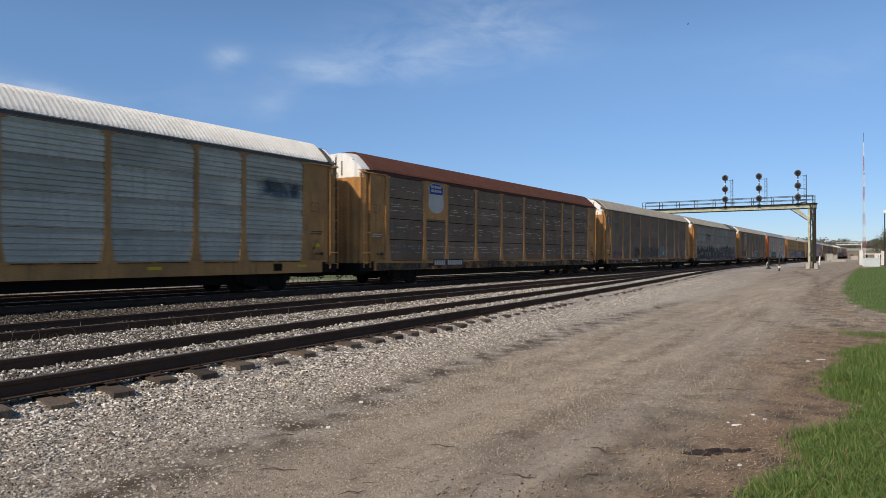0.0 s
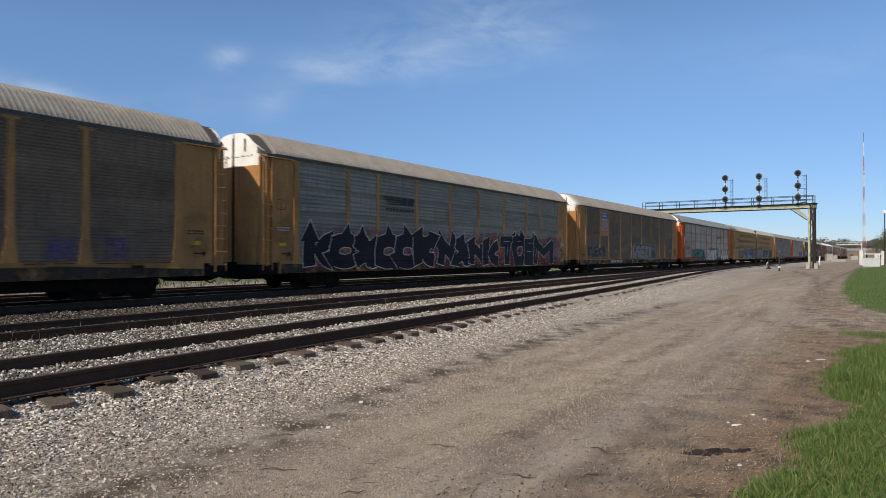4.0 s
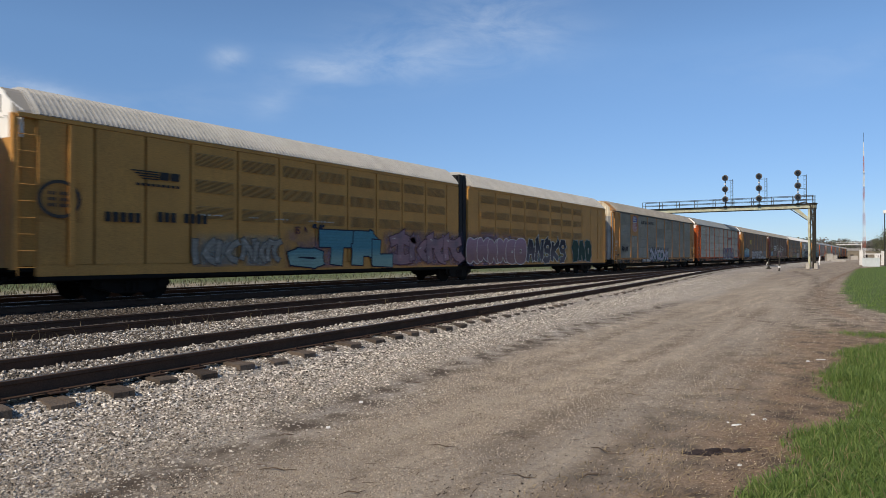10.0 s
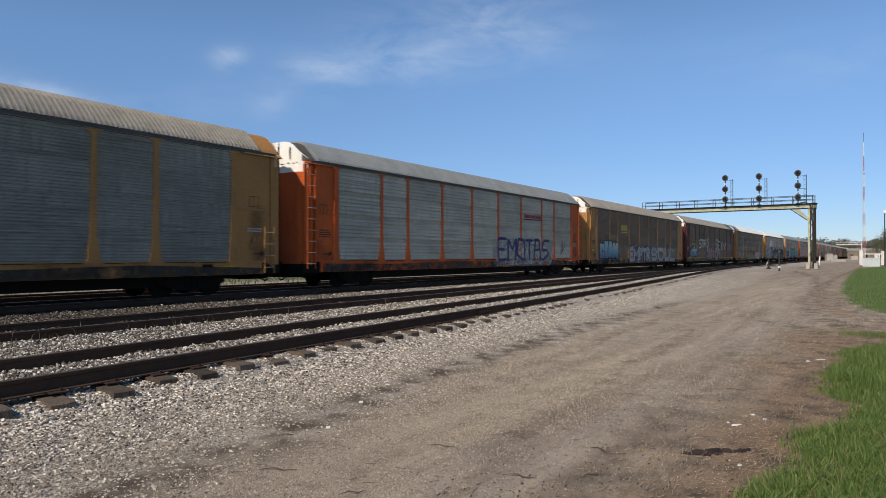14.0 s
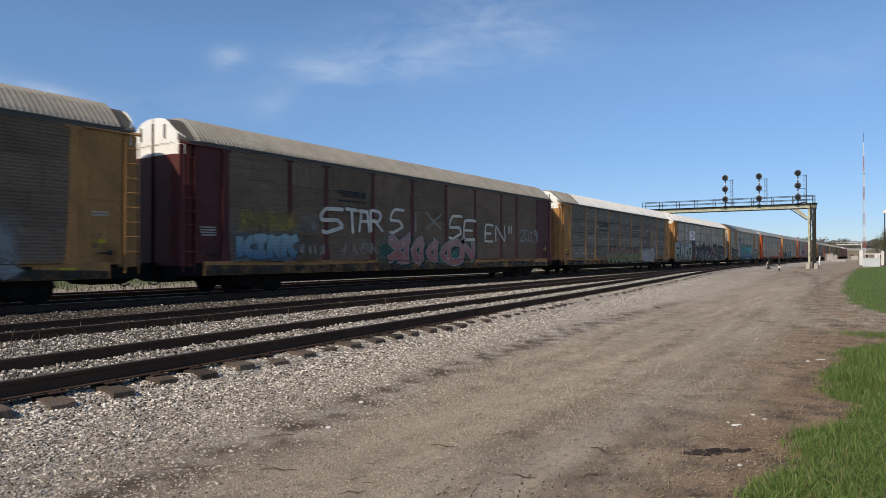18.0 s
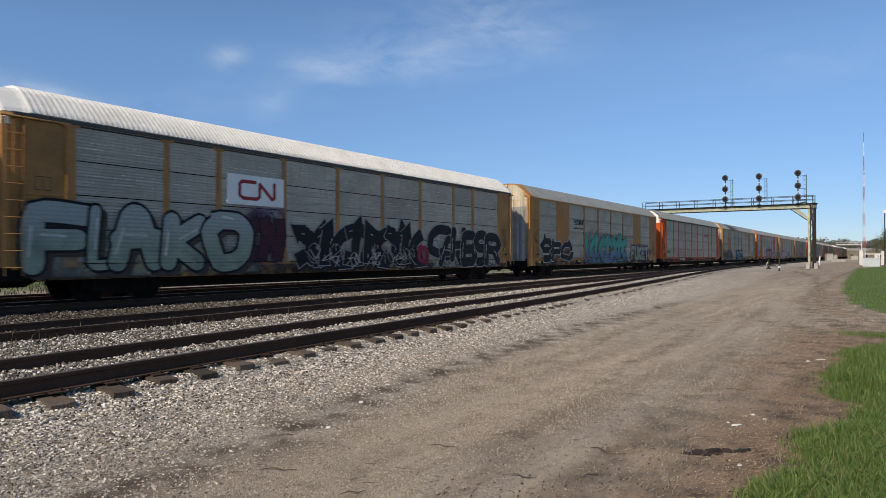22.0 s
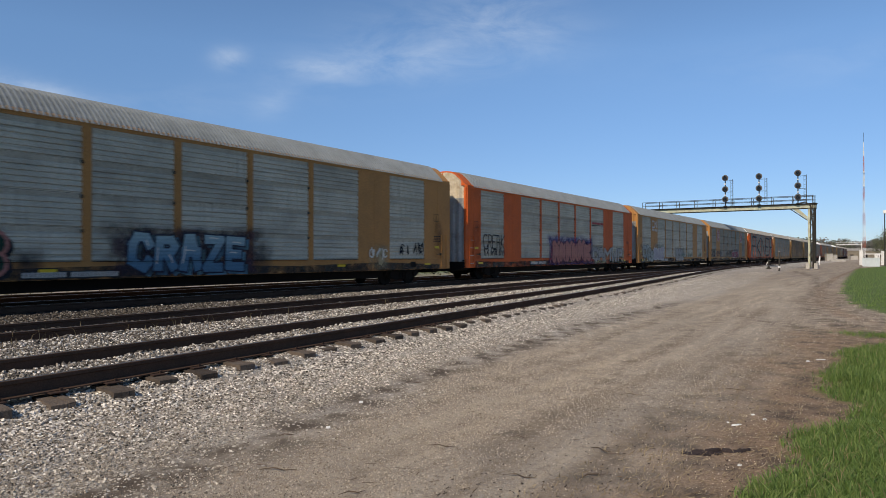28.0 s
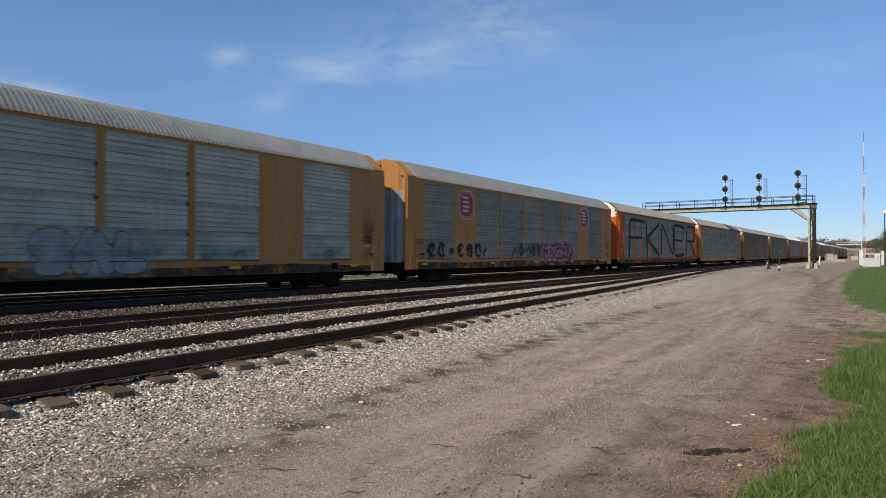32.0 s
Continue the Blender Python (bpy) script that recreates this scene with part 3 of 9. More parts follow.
def height(x, y):
    d = -np.asarray(x, float)
    y = np.asarray(y, float)
    d1, d2 = line_1(y), line_2(y)
    z = np.full_like(d, ROAD_Z)
    shoulder = step(3.2, 1.55, d1 - d)
    z = ROAD_Z + shoulder * 0.12
    bed = step(1.5, 1.0, d1 - d)
    z = z + bed * (0.068 + 0.042 * step(3, 7, y) + 0.045 * step(10, 17, y))
    z = np.where(d > d1 - 0.70, -0.235 + 0.075 * step(0.70, 0.55, d1 - d), z)
    z = np.where(d > d1 + 0.9, -0.16 - 0.03 * step(0.9, 1.6, d - d1) * step(0.8, 1.5, d2 - d), z)
    z = np.where(d > d2 + 1.2, -0.16 - 0.06 * step(1.2, 2.0, d - d2), z)
    z = np.where(d > TRAIN_D - 1.9, -0.26, z)
    z = np.where(d > TRAIN_D + 1.9, -0.26 + 0.10 * step(5.6, 8.0, d - TRAIN_D), z)
    off = d - road_mid(y)
    open_ground = step(3.4, 2.2, d - road_mid(y) + 0.0)
    ruts = sum(np.exp(-((off - o) / 0.28) ** 2) for o in (-0.9, 0.85))
    z = z - 0.03 * ruts * open_ground * step(45, 25, y)
    z = z + 0.018 * wave(d, y, 1.1, 3) * open_ground * step(36, 18, y) + 0.008 * wave(d, y, 5.0, 4) * step(0, 1, d1 - 1.2 - d) * step(30, 18, y)
    z = z + 0.012 * wave(d, y, 8.0, 5) * step(4.5, 6.0, d) * step(24, 18, y)
    z = z + 0.10 * step(-0.5, -4, d)
    return z


def grass_cover(x, y):
    """1 where grass grows, 0 on the bare ground."""
    d = -np.asarray(x, float)
    near = np.interp(y, [3.5, 5, 5.5, 6.6, 7.2, 7.6, 8.0, 9.0, 9.2, 9.6, 10.5, 11.7, 12.5, 14.3, 15.1, 16], [0.9, 0.78, 0.62, 0.54, 0.6, 0.4, 0.22, 0.2, 0.45, 0.7, 0.63, 0.55, 0.42, 0.38, 0.0, -0.4])
    far = np.interp(y, [18, 21, 23.3, 24.8, 28.4, 34.5, 49, 75, 100, 117, 180], [-2.5, -1.2, -0.1, 0.4, 1.0, 1.55, 2.15, 2.7, 3.0, 1.0, -4.0])
    edge = np.where(y < 17, near, far)
    rough = 0.16 * wave(d, y, 3.0, 11) + 0.08 * wave(d, y, 9.0, 12)
    tuft_ = step(1.15, 0.75, np.sqrt(((d + 0.35) / 1.25) ** 2 + ((y - 16.9) / 0.65) ** 2) + rough)
    beyond = step(26, 31, d + 1.5 * wave(d, y, 0.4, 13))
    return np.maximum(step(-0.26, 0.16, edge + rough * np.minimum(1, y / 10) - d), np.maximum(beyond, 0.45 * tuft_))


def axis(parts):
    out = [parts[0][0]]
    for a, b, s in parts:
        n = max(1, round((b - a) / s))
        out += list(np.linspace(a, b, n + 1)[1:])
    return np.array(out)


gx = np.concatenate([-np.geomspace(2600, 60, 14), axis([(-55, -26, 2.0), (-26, -10, 0.35), (-10, 2.2, 0.09), (2.2, 10, 0.6), (10, 50, 5)]), np.geomspace(60, 2600, 14)])
gy = np.concatenate([-np.geomspace(2000, 40, 10), axis([(-35, 1, 2.0), (1, 24, 0.1), (24, 130, 0.7), (130, 300, 6)]), np.geomspace(320, 3600, 18)])
GX, GY = np.meshgrid(gx, gy, indexing="ij")
GZ = height(GX, GY)
nx, ny = GX.shape
ids = np.arange(nx * ny).reshape(nx, ny)
quads = np.stack([ids[:-1, :-1], ids[1:, :-1], ids[1:, 1:], ids[:-1, 1:]], -1).reshape(-1, 4)


def ground_material():
    m = bpy.data.materials.new("gravel road, ballast and turf")
    m.use_nodes = True
    n, l = m.node_tree.nodes, m.node_tree.links
    bsdf = n["Principled BSDF"]
    tc = n.new("ShaderNodeTexCoord")
    zone = n.new("ShaderNodeAttribute")
    zone.attribute_name = "zones"
    sep = n.new("ShaderNodeSeparateColor")
    l.new(zone.outputs["Color"], sep.inputs[0])

    def tex(kind, scale, detail=4, **kw):
        t = n.new(kind)
        t.inputs["Scale"].default_value = scale
        if "Detail" in t.inputs:
            t.inputs["Detail"].default_value = detail
        l.new(tc.outputs["Object"], t.inputs["Vector"])
        return t

    def ramp(src, a, b, lo=0.0, hi=1.0):
        r = n.new("ShaderNodeMapRange")
        for k, v in (("From Min", a), ("From Max", b), ("To Min", lo), ("To Max", hi)):
            r.inputs[k].default_value = v
        l.new(src, r.inputs["Value"])
        return r.outputs[0]

    def mix(a, b, fac, blend="MIX"):
        x = n.new("ShaderNodeMix")
        x.data_type, x.blend_type = "RGBA", blend
        for s, k in ((a, "A"), (b, "B")):
            if isinstance(s, tuple):
                x.inputs[k].default_value = (*s, 1)
            else:
                l.new(s, x.inputs[k])
        if isinstance(fac, float):
            x.inputs["Factor"].default_value = fac
        else:
            l.new(fac, x.inputs["Factor"])
        return x.outputs["Result"]

    stones = tex("ShaderNodeTexVoronoi", 32)
    pebbles = tex("ShaderNodeTexVoronoi", 70)
    patch = tex("ShaderNodeTexNoise", 0.55, 6)
    patch2 = tex("ShaderNodeTexNoise", 2.7, 6)
    dust = tex("ShaderNodeTexNoise", 45, 5)
    grit = tex("ShaderNodeTexNoise", 160, 3)
    specks = tex("ShaderNodeTexVoronoi", 42)
    cobs = tex("ShaderNodeTexVoronoi", 17)
    clods = tex("ShaderNodeTexNoise", 11, 8)
    # bare road: grey tan fines with pebbles
    road = mix((0.64, 0.53, 0.395), (0.42, 0.335, 0.245), ramp(patch.outputs["Fac"], 0.4, 0.58))
    road = mix(road, (0.33, 0.265, 0.195), ramp(patch2.outputs["Fac"], 0.5, 0.72))
    road = mix(road, (0.52, 0.46, 0.385), ramp(pebbles.outputs["Color"], 0.62, 0.9, 0, 0.85))
    road = mix(road, (0.10, 0.075, 0.055), ramp(grit.outputs["Fac"], 0.5, 0.68, 0, 0.7))
    road = mix(road, (0.105, 0.078, 0.052), ramp(clods.outputs["Fac"], 0.53, 0.68, 0, 0.38))
    road = mix(road, (0.44, 0.36, 0.26), ramp(clods.outputs["Fac"], 0.47, 0.34, 0, 0.6))

    def dots(cells, least, most, near_, far_):
        """Single stones: the cells whose random value is high, as spots with bare ground between."""
        one = n.new("ShaderNodeMath")
        one.operation = "MULTIPLY"
        l.new(ramp(cells.outputs["Color"], least, most), one.inputs[0])
        l.new(ramp(cells.outputs["Distance"], near_, far_, 1, 0), one.inputs[1])
        return one.outputs[0]
    road = mix(road, (0.09, 0.068, 0.048), ramp(pebbles.outputs["Color"], 0.36, 0.16, 0, 0.38))
    # shade in the gaps between pebbles, mixed into the colour
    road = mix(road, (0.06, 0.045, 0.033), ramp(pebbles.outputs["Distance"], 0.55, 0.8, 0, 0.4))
    road = mix(road, (0.55, 0.47, 0.37), dots(specks, 0.66, 0.72, 0.38, 0.5))
    road = mix(road, (0.055, 0.042, 0.033), dots(specks, 0.36, 0.30, 0.35, 0.5))
    road = mix(road, (0.52, 0.44, 0.34), dots(cobs, 0.74, 0.78, 0.30, 0.4))
    # ballast: broken limestone
    rock = mix((0.92, 0.85, 0.755), (0.60, 0.543, 0.47), ramp(stones.outputs["Color"], 0.2, 0.9))
    # gaps between the broken stones darkened in the colour, as shade
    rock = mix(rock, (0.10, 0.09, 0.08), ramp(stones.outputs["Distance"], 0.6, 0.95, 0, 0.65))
    rock = mix(rock, (0.24, 0.205, 0.17), ramp(patch2.outputs["Fac"], 0.55, 0.8, 0, 0.3))
    dark_at = n.new("ShaderNodeAttribute")
    dark_at.attribute_name = "dark_bed"
    rock = mix(rock, (0.075, 0.062, 0.05), dark_at.outputs["Fac"])
    # soil with dead grass
    soil = mix((0.16, 0.10, 0.064), (0.32, 0.22, 0.142), ramp(dust.outputs["Fac"], 0.4, 0.65))
    soil = mix(soil, (0.06, 0.043, 0.032), ramp(patch2.outputs["Fac"], 0.44, 0.70))
    turf = mix((0.065, 0.105, 0.028), (0.11, 0.15, 0.045), ramp(patch2.outputs["Fac"], 0.35, 0.7))
    damp = mix((0.14, 0.107, 0.078), (0.08, 0.063, 0.049), ramp(patch2.outputs["Fac"], 0.4, 0.7))
    # wheel streaks along the road
    run = n.new("ShaderNodeMapping")
    run.inputs["Scale"].default_value = (3.0, 0.16, 1.0)
    run.inputs["Rotation"].default_value = (0, 0, 0.03)
    l.new(tc.outputs["Object"], run.inputs["Vector"])
    streaks = n.new("ShaderNodeTexNoise")
    streaks.inputs["Scale"].default_value, streaks.inputs["Detail"].default_value = 1.0, 5
    l.new(run.outputs[0], streaks.inputs["Vector"])
    road = mix(road, (0.15, 0.112, 0.077), ramp(streaks.outputs["Fac"], 0.53, 0.68, 0, 0.45))
    road = mix(road, (0.47, 0.395, 0.295), ramp(streaks.outputs["Fac"], 0.46, 0.34, 0, 0.45))
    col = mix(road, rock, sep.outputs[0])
    col = mix(col, soil, sep.outputs[1])
    dm = n.new("ShaderNodeMath")
    dm.operation = "MULTIPLY"
    l.new(sep.outputs[2], dm.inputs[0])
    l.new(ramp(patch2.outputs["Fac"], 0.35, 0.6), dm.inputs[1])
    col = mix(col, damp, dm.outputs[0])
    # the train's shadow on its trackbed, put into the ground colour
    shade_at = n.new("ShaderNodeAttribute")
    shade_at.attribute_name = "train_shade"
    col = mix(col, (0.022, 0.02, 0.018), shade_at.outputs["Fac"])
    turf_at = n.new("ShaderNodeAttribute")
    turf_at.attribute_name = "turf"
    col = mix(col, turf, turf_at.outputs["Fac"])
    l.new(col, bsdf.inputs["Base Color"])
    bsdf.inputs["Roughness"].default_value = 0.95
    bsdf.inputs["Specular IOR Level"].default_value = 0.2
    b1 = n.new("ShaderNodeBump")
    b1.inputs["Strength"].default_value, b1.inputs["Distance"].default_value = 0.8, 0.03
    l.new(ramp(stones.outputs["Distance"], 0.0, 0.8, 1, 0), b1.inputs["Height"])
    b2 = n.new("ShaderNodeBump")
    b2.inputs["Strength"].default_value, b2.inputs["Distance"].default_value = 0.7, 0.012
    l.new(dust.outputs["Fac"], b2.inputs["Height"])
    l.new(b1.outputs[0], b2.inputs["Normal"])
    b3 = n.new("ShaderNodeBump")
    b3.inputs["Strength"].default_value, b3.inputs["Distance"].default_value = 1.0, 0.011
    l.new(ramp(pebbles.outputs["Distance"], 0.0, 0.75, 1, 0), b3.inputs["Height"])
    l.new(b2.outputs[0], b3.inputs["Normal"])
    l.new(b3.outputs[0], bsdf.inputs["Normal"])
    return m


def gravel_zone(x, y):
    d, y = -np.asarray(x, float), np.asarray(y, float)
    edge = np.interp(y, [1, 3, 6, 10, 15, 25, 40, 60, 120], [3.9, 4.25, 4.7, 5.35, 5.55, 5.75, 6.6, 8.2, 10.5])
    near = step(-0.5, 0.6, d - edge + 0.25 * wave(d, y, 1.2, 21))
    return near * step(27, 24, d)


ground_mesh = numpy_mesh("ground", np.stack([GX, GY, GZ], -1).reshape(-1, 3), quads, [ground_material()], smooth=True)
D_ = -GX
cover_g = grass_cover(GX, GY)
litter_zone = step(2.35, 0.9, D_ + 0.25 * wave(GX, GY, 1.7, 31)) * step(24, 15, GY) * 0.9
litter_zone = np.maximum(litter_zone, step(0.6, 0.0, np.abs(D_ - np.interp(GY, [18, 22, 27, 40, 60, 95], [-0.5, 0.9, 1.9, 2.9, 3.2, 3.0]))) * step(17, 22, GY) * 0.8)
litter_zone = np.maximum(litter_zone, 0.5 * step(20, 30, GY) * step(140, 90, GY) * step(3.6, 1.5, D_ + 0.5 * wave(GX, GY, 0.5, 33)))
litter_zone = np.maximum(litter_zone, 0.22 * step(38, 62, GY) * step(300, 160, GY) * step(14, 9, D_ + 0.6 * wave(GX, GY, 0.3, 35)) * step(-8, -4, D_))
damp_zone = 0.16 * step(30, 55, GY) * step(15, 11, D_)
# damp wheel tracks that turn off the road, and the dark line at the foot of the ballast
for ys, ds, w, a in (([14, 17, 20, 24, 30, 40], [-1.5, 0.2, 1.2, 2.0, 2.5, 3.0], 0.45, 1.0), ([22, 26, 31, 38, 50], [-1.0, 0.6, 1.9, 2.8, 3.3], 0.6, 0.9),
                     ([1, 4, 8, 14, 24], [4.7, 4.8, 5.4, 6.0, 6.3], 0.5, 1.0), ([1, 5, 12, 20, 35], [3.4, 3.6, 3.9, 4.1, 4.2], 0.3, 0.35),
                     ([1, 4, 7, 12], [1.6, 1.75, 1.9, 2.2], 0.4, 0.5),
                     ([15, 16.3, 17.3, 18.6, 20], [0.2, 0.9, 1.5, 2.2, 3.3], 0.35, 1.0), ([18, 20.5, 25, 29.8, 39.9, 60.9, 81.8], [-0.7, 0.0, 0.95, 1.85, 2.95, 4.84, 8.4], 0.42, 1.0), ([5, 9, 14, 22], [3.0, 3.2, 3.6, 3.9], 0.22, 0.6), ([6, 10, 16, 30], [4.3, 4.6, 5.0, 5.4], 0.25, 0.6)):
    c = np.interp(GY, ys, ds)
    damp_zone = np.maximum(damp_zone, a * np.exp(-((D_ - c) / w) ** 2) * step(ys[0] - 1, ys[0] + 1, GY) * step(ys[-1] + 4, ys[-1] - 1, GY))
zones = np.ones((nx * ny, 4), dtype=np.float32)
zones[:, 0], zones[:, 1], zones[:, 2] = gravel_zone(GX, GY).ravel(), litter_zone.ravel(), damp_zone.ravel()
at_zone = ground_mesh.attributes.new("zones", "FLOAT_COLOR", "POINT")
at_zone.data.foreach_set("color", zones.ravel())
at_turf = ground_mesh.attributes.new("turf", "FLOAT", "POINT")
at_turf.data.foreach_set("value", np.maximum(cover_g * np.where(D_ > 20, 0.85, 1.0), step(60, 130, np.abs(GX + 10)) * 0.9).astype(np.float32).ravel())
# ballast darker past the siding, fading out farther along the track
at_dark = ground_mesh.attributes.new("dark_bed", "FLOAT", "POINT")
at_dark.data.foreach_set("value", ((0.45 * step(0.9, 1.6, D_ - line_1(GY)) + 0.4 * step(-0.6, 0.8, D_ - line_2(GY))) * step(30, 12, GY)).astype(np.float32).ravel())
# where the ground is painted black for shade, under the train and just behind
at_shade = ground_mesh.attributes.new("train_shade", "FLOAT", "POINT")
at_shade.data.foreach_set("value", (0.95 * step(1.75, 1.3, np.where(D_ > TRAIN_D, (D_ - TRAIN_D) * 0.28, TRAIN_D - D_))).astype(np.float32).ravel())
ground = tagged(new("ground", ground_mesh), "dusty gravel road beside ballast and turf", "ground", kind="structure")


# ---- tracks ----
RAIL_PROFILE = [(-0.076, -0.186), (0.076, -0.186), (0.076, -0.172), (0.012, -0.155), (0.010, -0.055), (0.037, -0.042), (0.037, -0.006), (0.030, 0.0),
                (-0.030, 0.0), (-0.037, -0.006), (-0.037, -0.042), (-0.010, -0.055), (-0.012, -0.155), (-0.076, -0.172)]


def rail(track, line, side, y0, y1, spacing):
    ys = np.arange(y0, y1 + 0.01, spacing)
    s, n = Shape(), len(RAIL_PROFILE)
    for y in ys:
        d = float(line(y)) + side * 0.7545
        s.v += [(-d + a, float(y), b) for a, b in RAIL_PROFILE]
    for k in range(len(ys) - 1):
        for j in range(n):
            a, b = k * n + j, k * n + (j + 1) % n
            s.f.append((a, a + n, b + n, b))
            s.m.append(1 if j == 7 else 0)
    s.f += [tuple(range(n)), tuple((len(ys) - 1) * n + j for j in reversed(range(n)))]
    s.m += [0, 0]
    return part("rail", s, ("rail_side", "rail_top"), track)


def tie_shape(seed):
    """A timber tie, split along its grain: five long strips of uneven height and length."""
    def make():
        r = random.Random(seed)
        s = Shape()
        w, l = 0.118, 1.29
        cuts = [-w, -w * 0.4 + r.uniform(-0.03, 0.03), w * 0.3 + r.uniform(-0.03, 0.03), w]
        worn = 0.004 if r.random() < 0.5 else 0.012
        for a, b in zip(cuts, cuts[1:]):
            drop = r.uniform(0, worn)
            e0, e1 = l - r.uniform(0, worn * 1.6), l - r.uniform(0, worn * 1.6)
            pts = [(-e0, -0.17), (e1, -0.17), (e1, -0.014 - drop), (e1 - 0.03, -drop), (0.5, -drop * 0.5), (-0.5, -drop * 0.5), (-e0 + 0.012, -drop), (-e0, -0.014 - drop)]
            s.prism([(x, z) for x, z in reversed(pts)], a + r.uniform(0, 0.003), b - r.uniform(0, 0.004), "y")
        return s
    return make


tracks = []
for line, name, y_end in ((line_1, "siding track with weathered timber ties in ballast", 92), (line_2, "yard track sunk in dark ballast", 900), (line_3, "main track in the shade of the train", 900), (line_4, "second main track behind the train", 900)):
    t = thing("railway_track", name, "railway track", "tracks", "structure")
    tracks.append(t)
    if line in (line_3, line_4):
        t.location.z = -0.06
    for side in (-1, 1):
        for a, b, sp in ((-50, 2, 2.0), (2, 13.9, 0.7), (13.92, 25.82, 0.7), (25.84, 37.74, 0.7), (37.76, 49.66, 0.7), (49.68, 92, 1.0)):
            rail(t, line, side, a, b, sp)
        if y_end > 100:
            rail(t, line, side, 92.05, y_end, 12.0)
rr = random.Random(5)
for k in range(-6, 150):
    y = 2.88 + (k - 4) * 0.603 + rr.uniform(-0.035, 0.035)
    t = part("tie", tie_shape(k % 7), "tie", tracks[0], key=("tie", k % 7), at=(-float(line_1(y)) + rr.uniform(-0.12, 0.02), y, -0.196 + rr.uniform(-0.012, 0.006)))
    t.rotation_euler = (0, rr.uniform(-0.012, 0.012), -0.07 + rr.uniform(-0.03, 0.03))
    if 0 < y < 40:
        p = part("tie_plate", lambda: Shape().box(-0.18, 0.18, -0.09, 0.09, 0, 0.012).box(-0.11, -0.085, -0.06, -0.03, 0.01, 0.045).box(0.085, 0.11, 0.03, 0.06, 0.01, 0.045), "plate", tracks[0],
                 key="tie plate", at=(-float(line_1(y)) + 0.7545, y, -0.1925))
        p.rotation_euler = (0, 0, -0.07)
for t, line, lo in ((tracks[1], line_2, -0.225), (tracks[2], line_3, -0.215), (tracks[3], line_4, -0.215)):
    s = Shape()
    for k in range(-10, 240):
        y = k * 0.535 + rr.uniform(-0.05, 0.05)
        d = float(line(y))
        s.box(-d - 1.3, -d + 1.3 + rr.uniform(-0.04, 0.06), y - 0.11, y + 0.11, lo - 0.15, lo + 0.02)
    tagged(part("tie_row", s, "tie", t), kind="stuff")
for line, t in ((line_1, tracks[0]), (line_2, tracks[1])):
    for side in (-1, 1):
        for yj in (13.91, 25.83, 37.75):
            d = float(line(yj)) + side * 0.7545
            part("joint_bar", lambda: Shape().box(0.013, 0.035, -0.4, 0.4, -0.15, -0.055).box(-0.035, -0.013, -0.4, 0.4, -0.15, -0.055)
                 .disc((0.045, -0.25, -0.1), (1, 0, 0), 0.018, 0.03, 6).disc((0.045, -0.09, -0.1), (1, 0, 0), 0.018, 0.03, 6).disc((0.045, 0.09, -0.1), (1, 0, 0), 0.018, 0.03, 6).disc((0.045, 0.25, -0.1), (1, 0, 0), 0.018, 0.03, 6),
                 "rail_side", t, key="joint bar", at=(-d, yj, 0)).rotation_euler = (0, 0, 0.07 if line is line_1 else 0.03)


# ---- the train ----
NEAR = 1.485                                     # half width to the posts' faces
SPEED = 15.63
A_POSTS = (1.73, 4.57, 6.47, 9.30, 12.13, 14.97, 17.78, 20.65, 22.53, 25.38)
A_LEN = 27.2
LENGTHS = {3: 27.4, 6: 27.5, 8: 27.3, 9: 27.7}      # some cars are a little longer over their ends
ROOF = [(-1.44, 4.95), (-1.36, 5.08), (-0.80, 5.61), (-0.62, 5.71), (-0.4, 5.765), (0.0, 5.79), (0.4, 5.765), (0.62, 5.71), (0.80, 5.61), (1.10, 5.34), (1.36, 5.08), (1.44, 4.95)]


def roof_shape(y0, y1, pitch=0.16, depth=0.07, prof=ROOF, drop=(0.0, 0.0)):
    """A curved roof of sheet steel with ribs across it."""
    def make():
        s = Shape()
        n = max(4, round((y1 - y0) / pitch)) * 4
        ctr = Vector((0, 4.6))
        for k in range(n + 1):
            y = y0 + (y1 - y0) * min(1.0, (k - k % 4 + (0.0, 2.0, 2.15, 3.85)[k % 4]) / n) if pitch < 1 else y0 + (y1 - y0) * k / n
            lift = (0, 0, depth, depth)[k % 4] if pitch < 1 else 0
            for p in prof:
                q = Vector(p)
                o = (q - ctr).normalized() * lift
                fall = (drop[0] + (drop[1] - drop[0]) * k / n) * min(1.0, max(0.0, (q.y - 4.95) / 0.4))
                s.v.append((q.x + o.x, y, q.y + o.y - fall))
        w = len(prof)
        for k in range(n):
            for j in range(w - 1):
                a = k * w + j
                s.f.append((a, a + w, a + w + 1, a + 1))
        s.f += [tuple(range(w)), tuple(n * w + j for j in reversed(range(w)))]
        s.m = [0] * len(s.f)
        return s
    return make


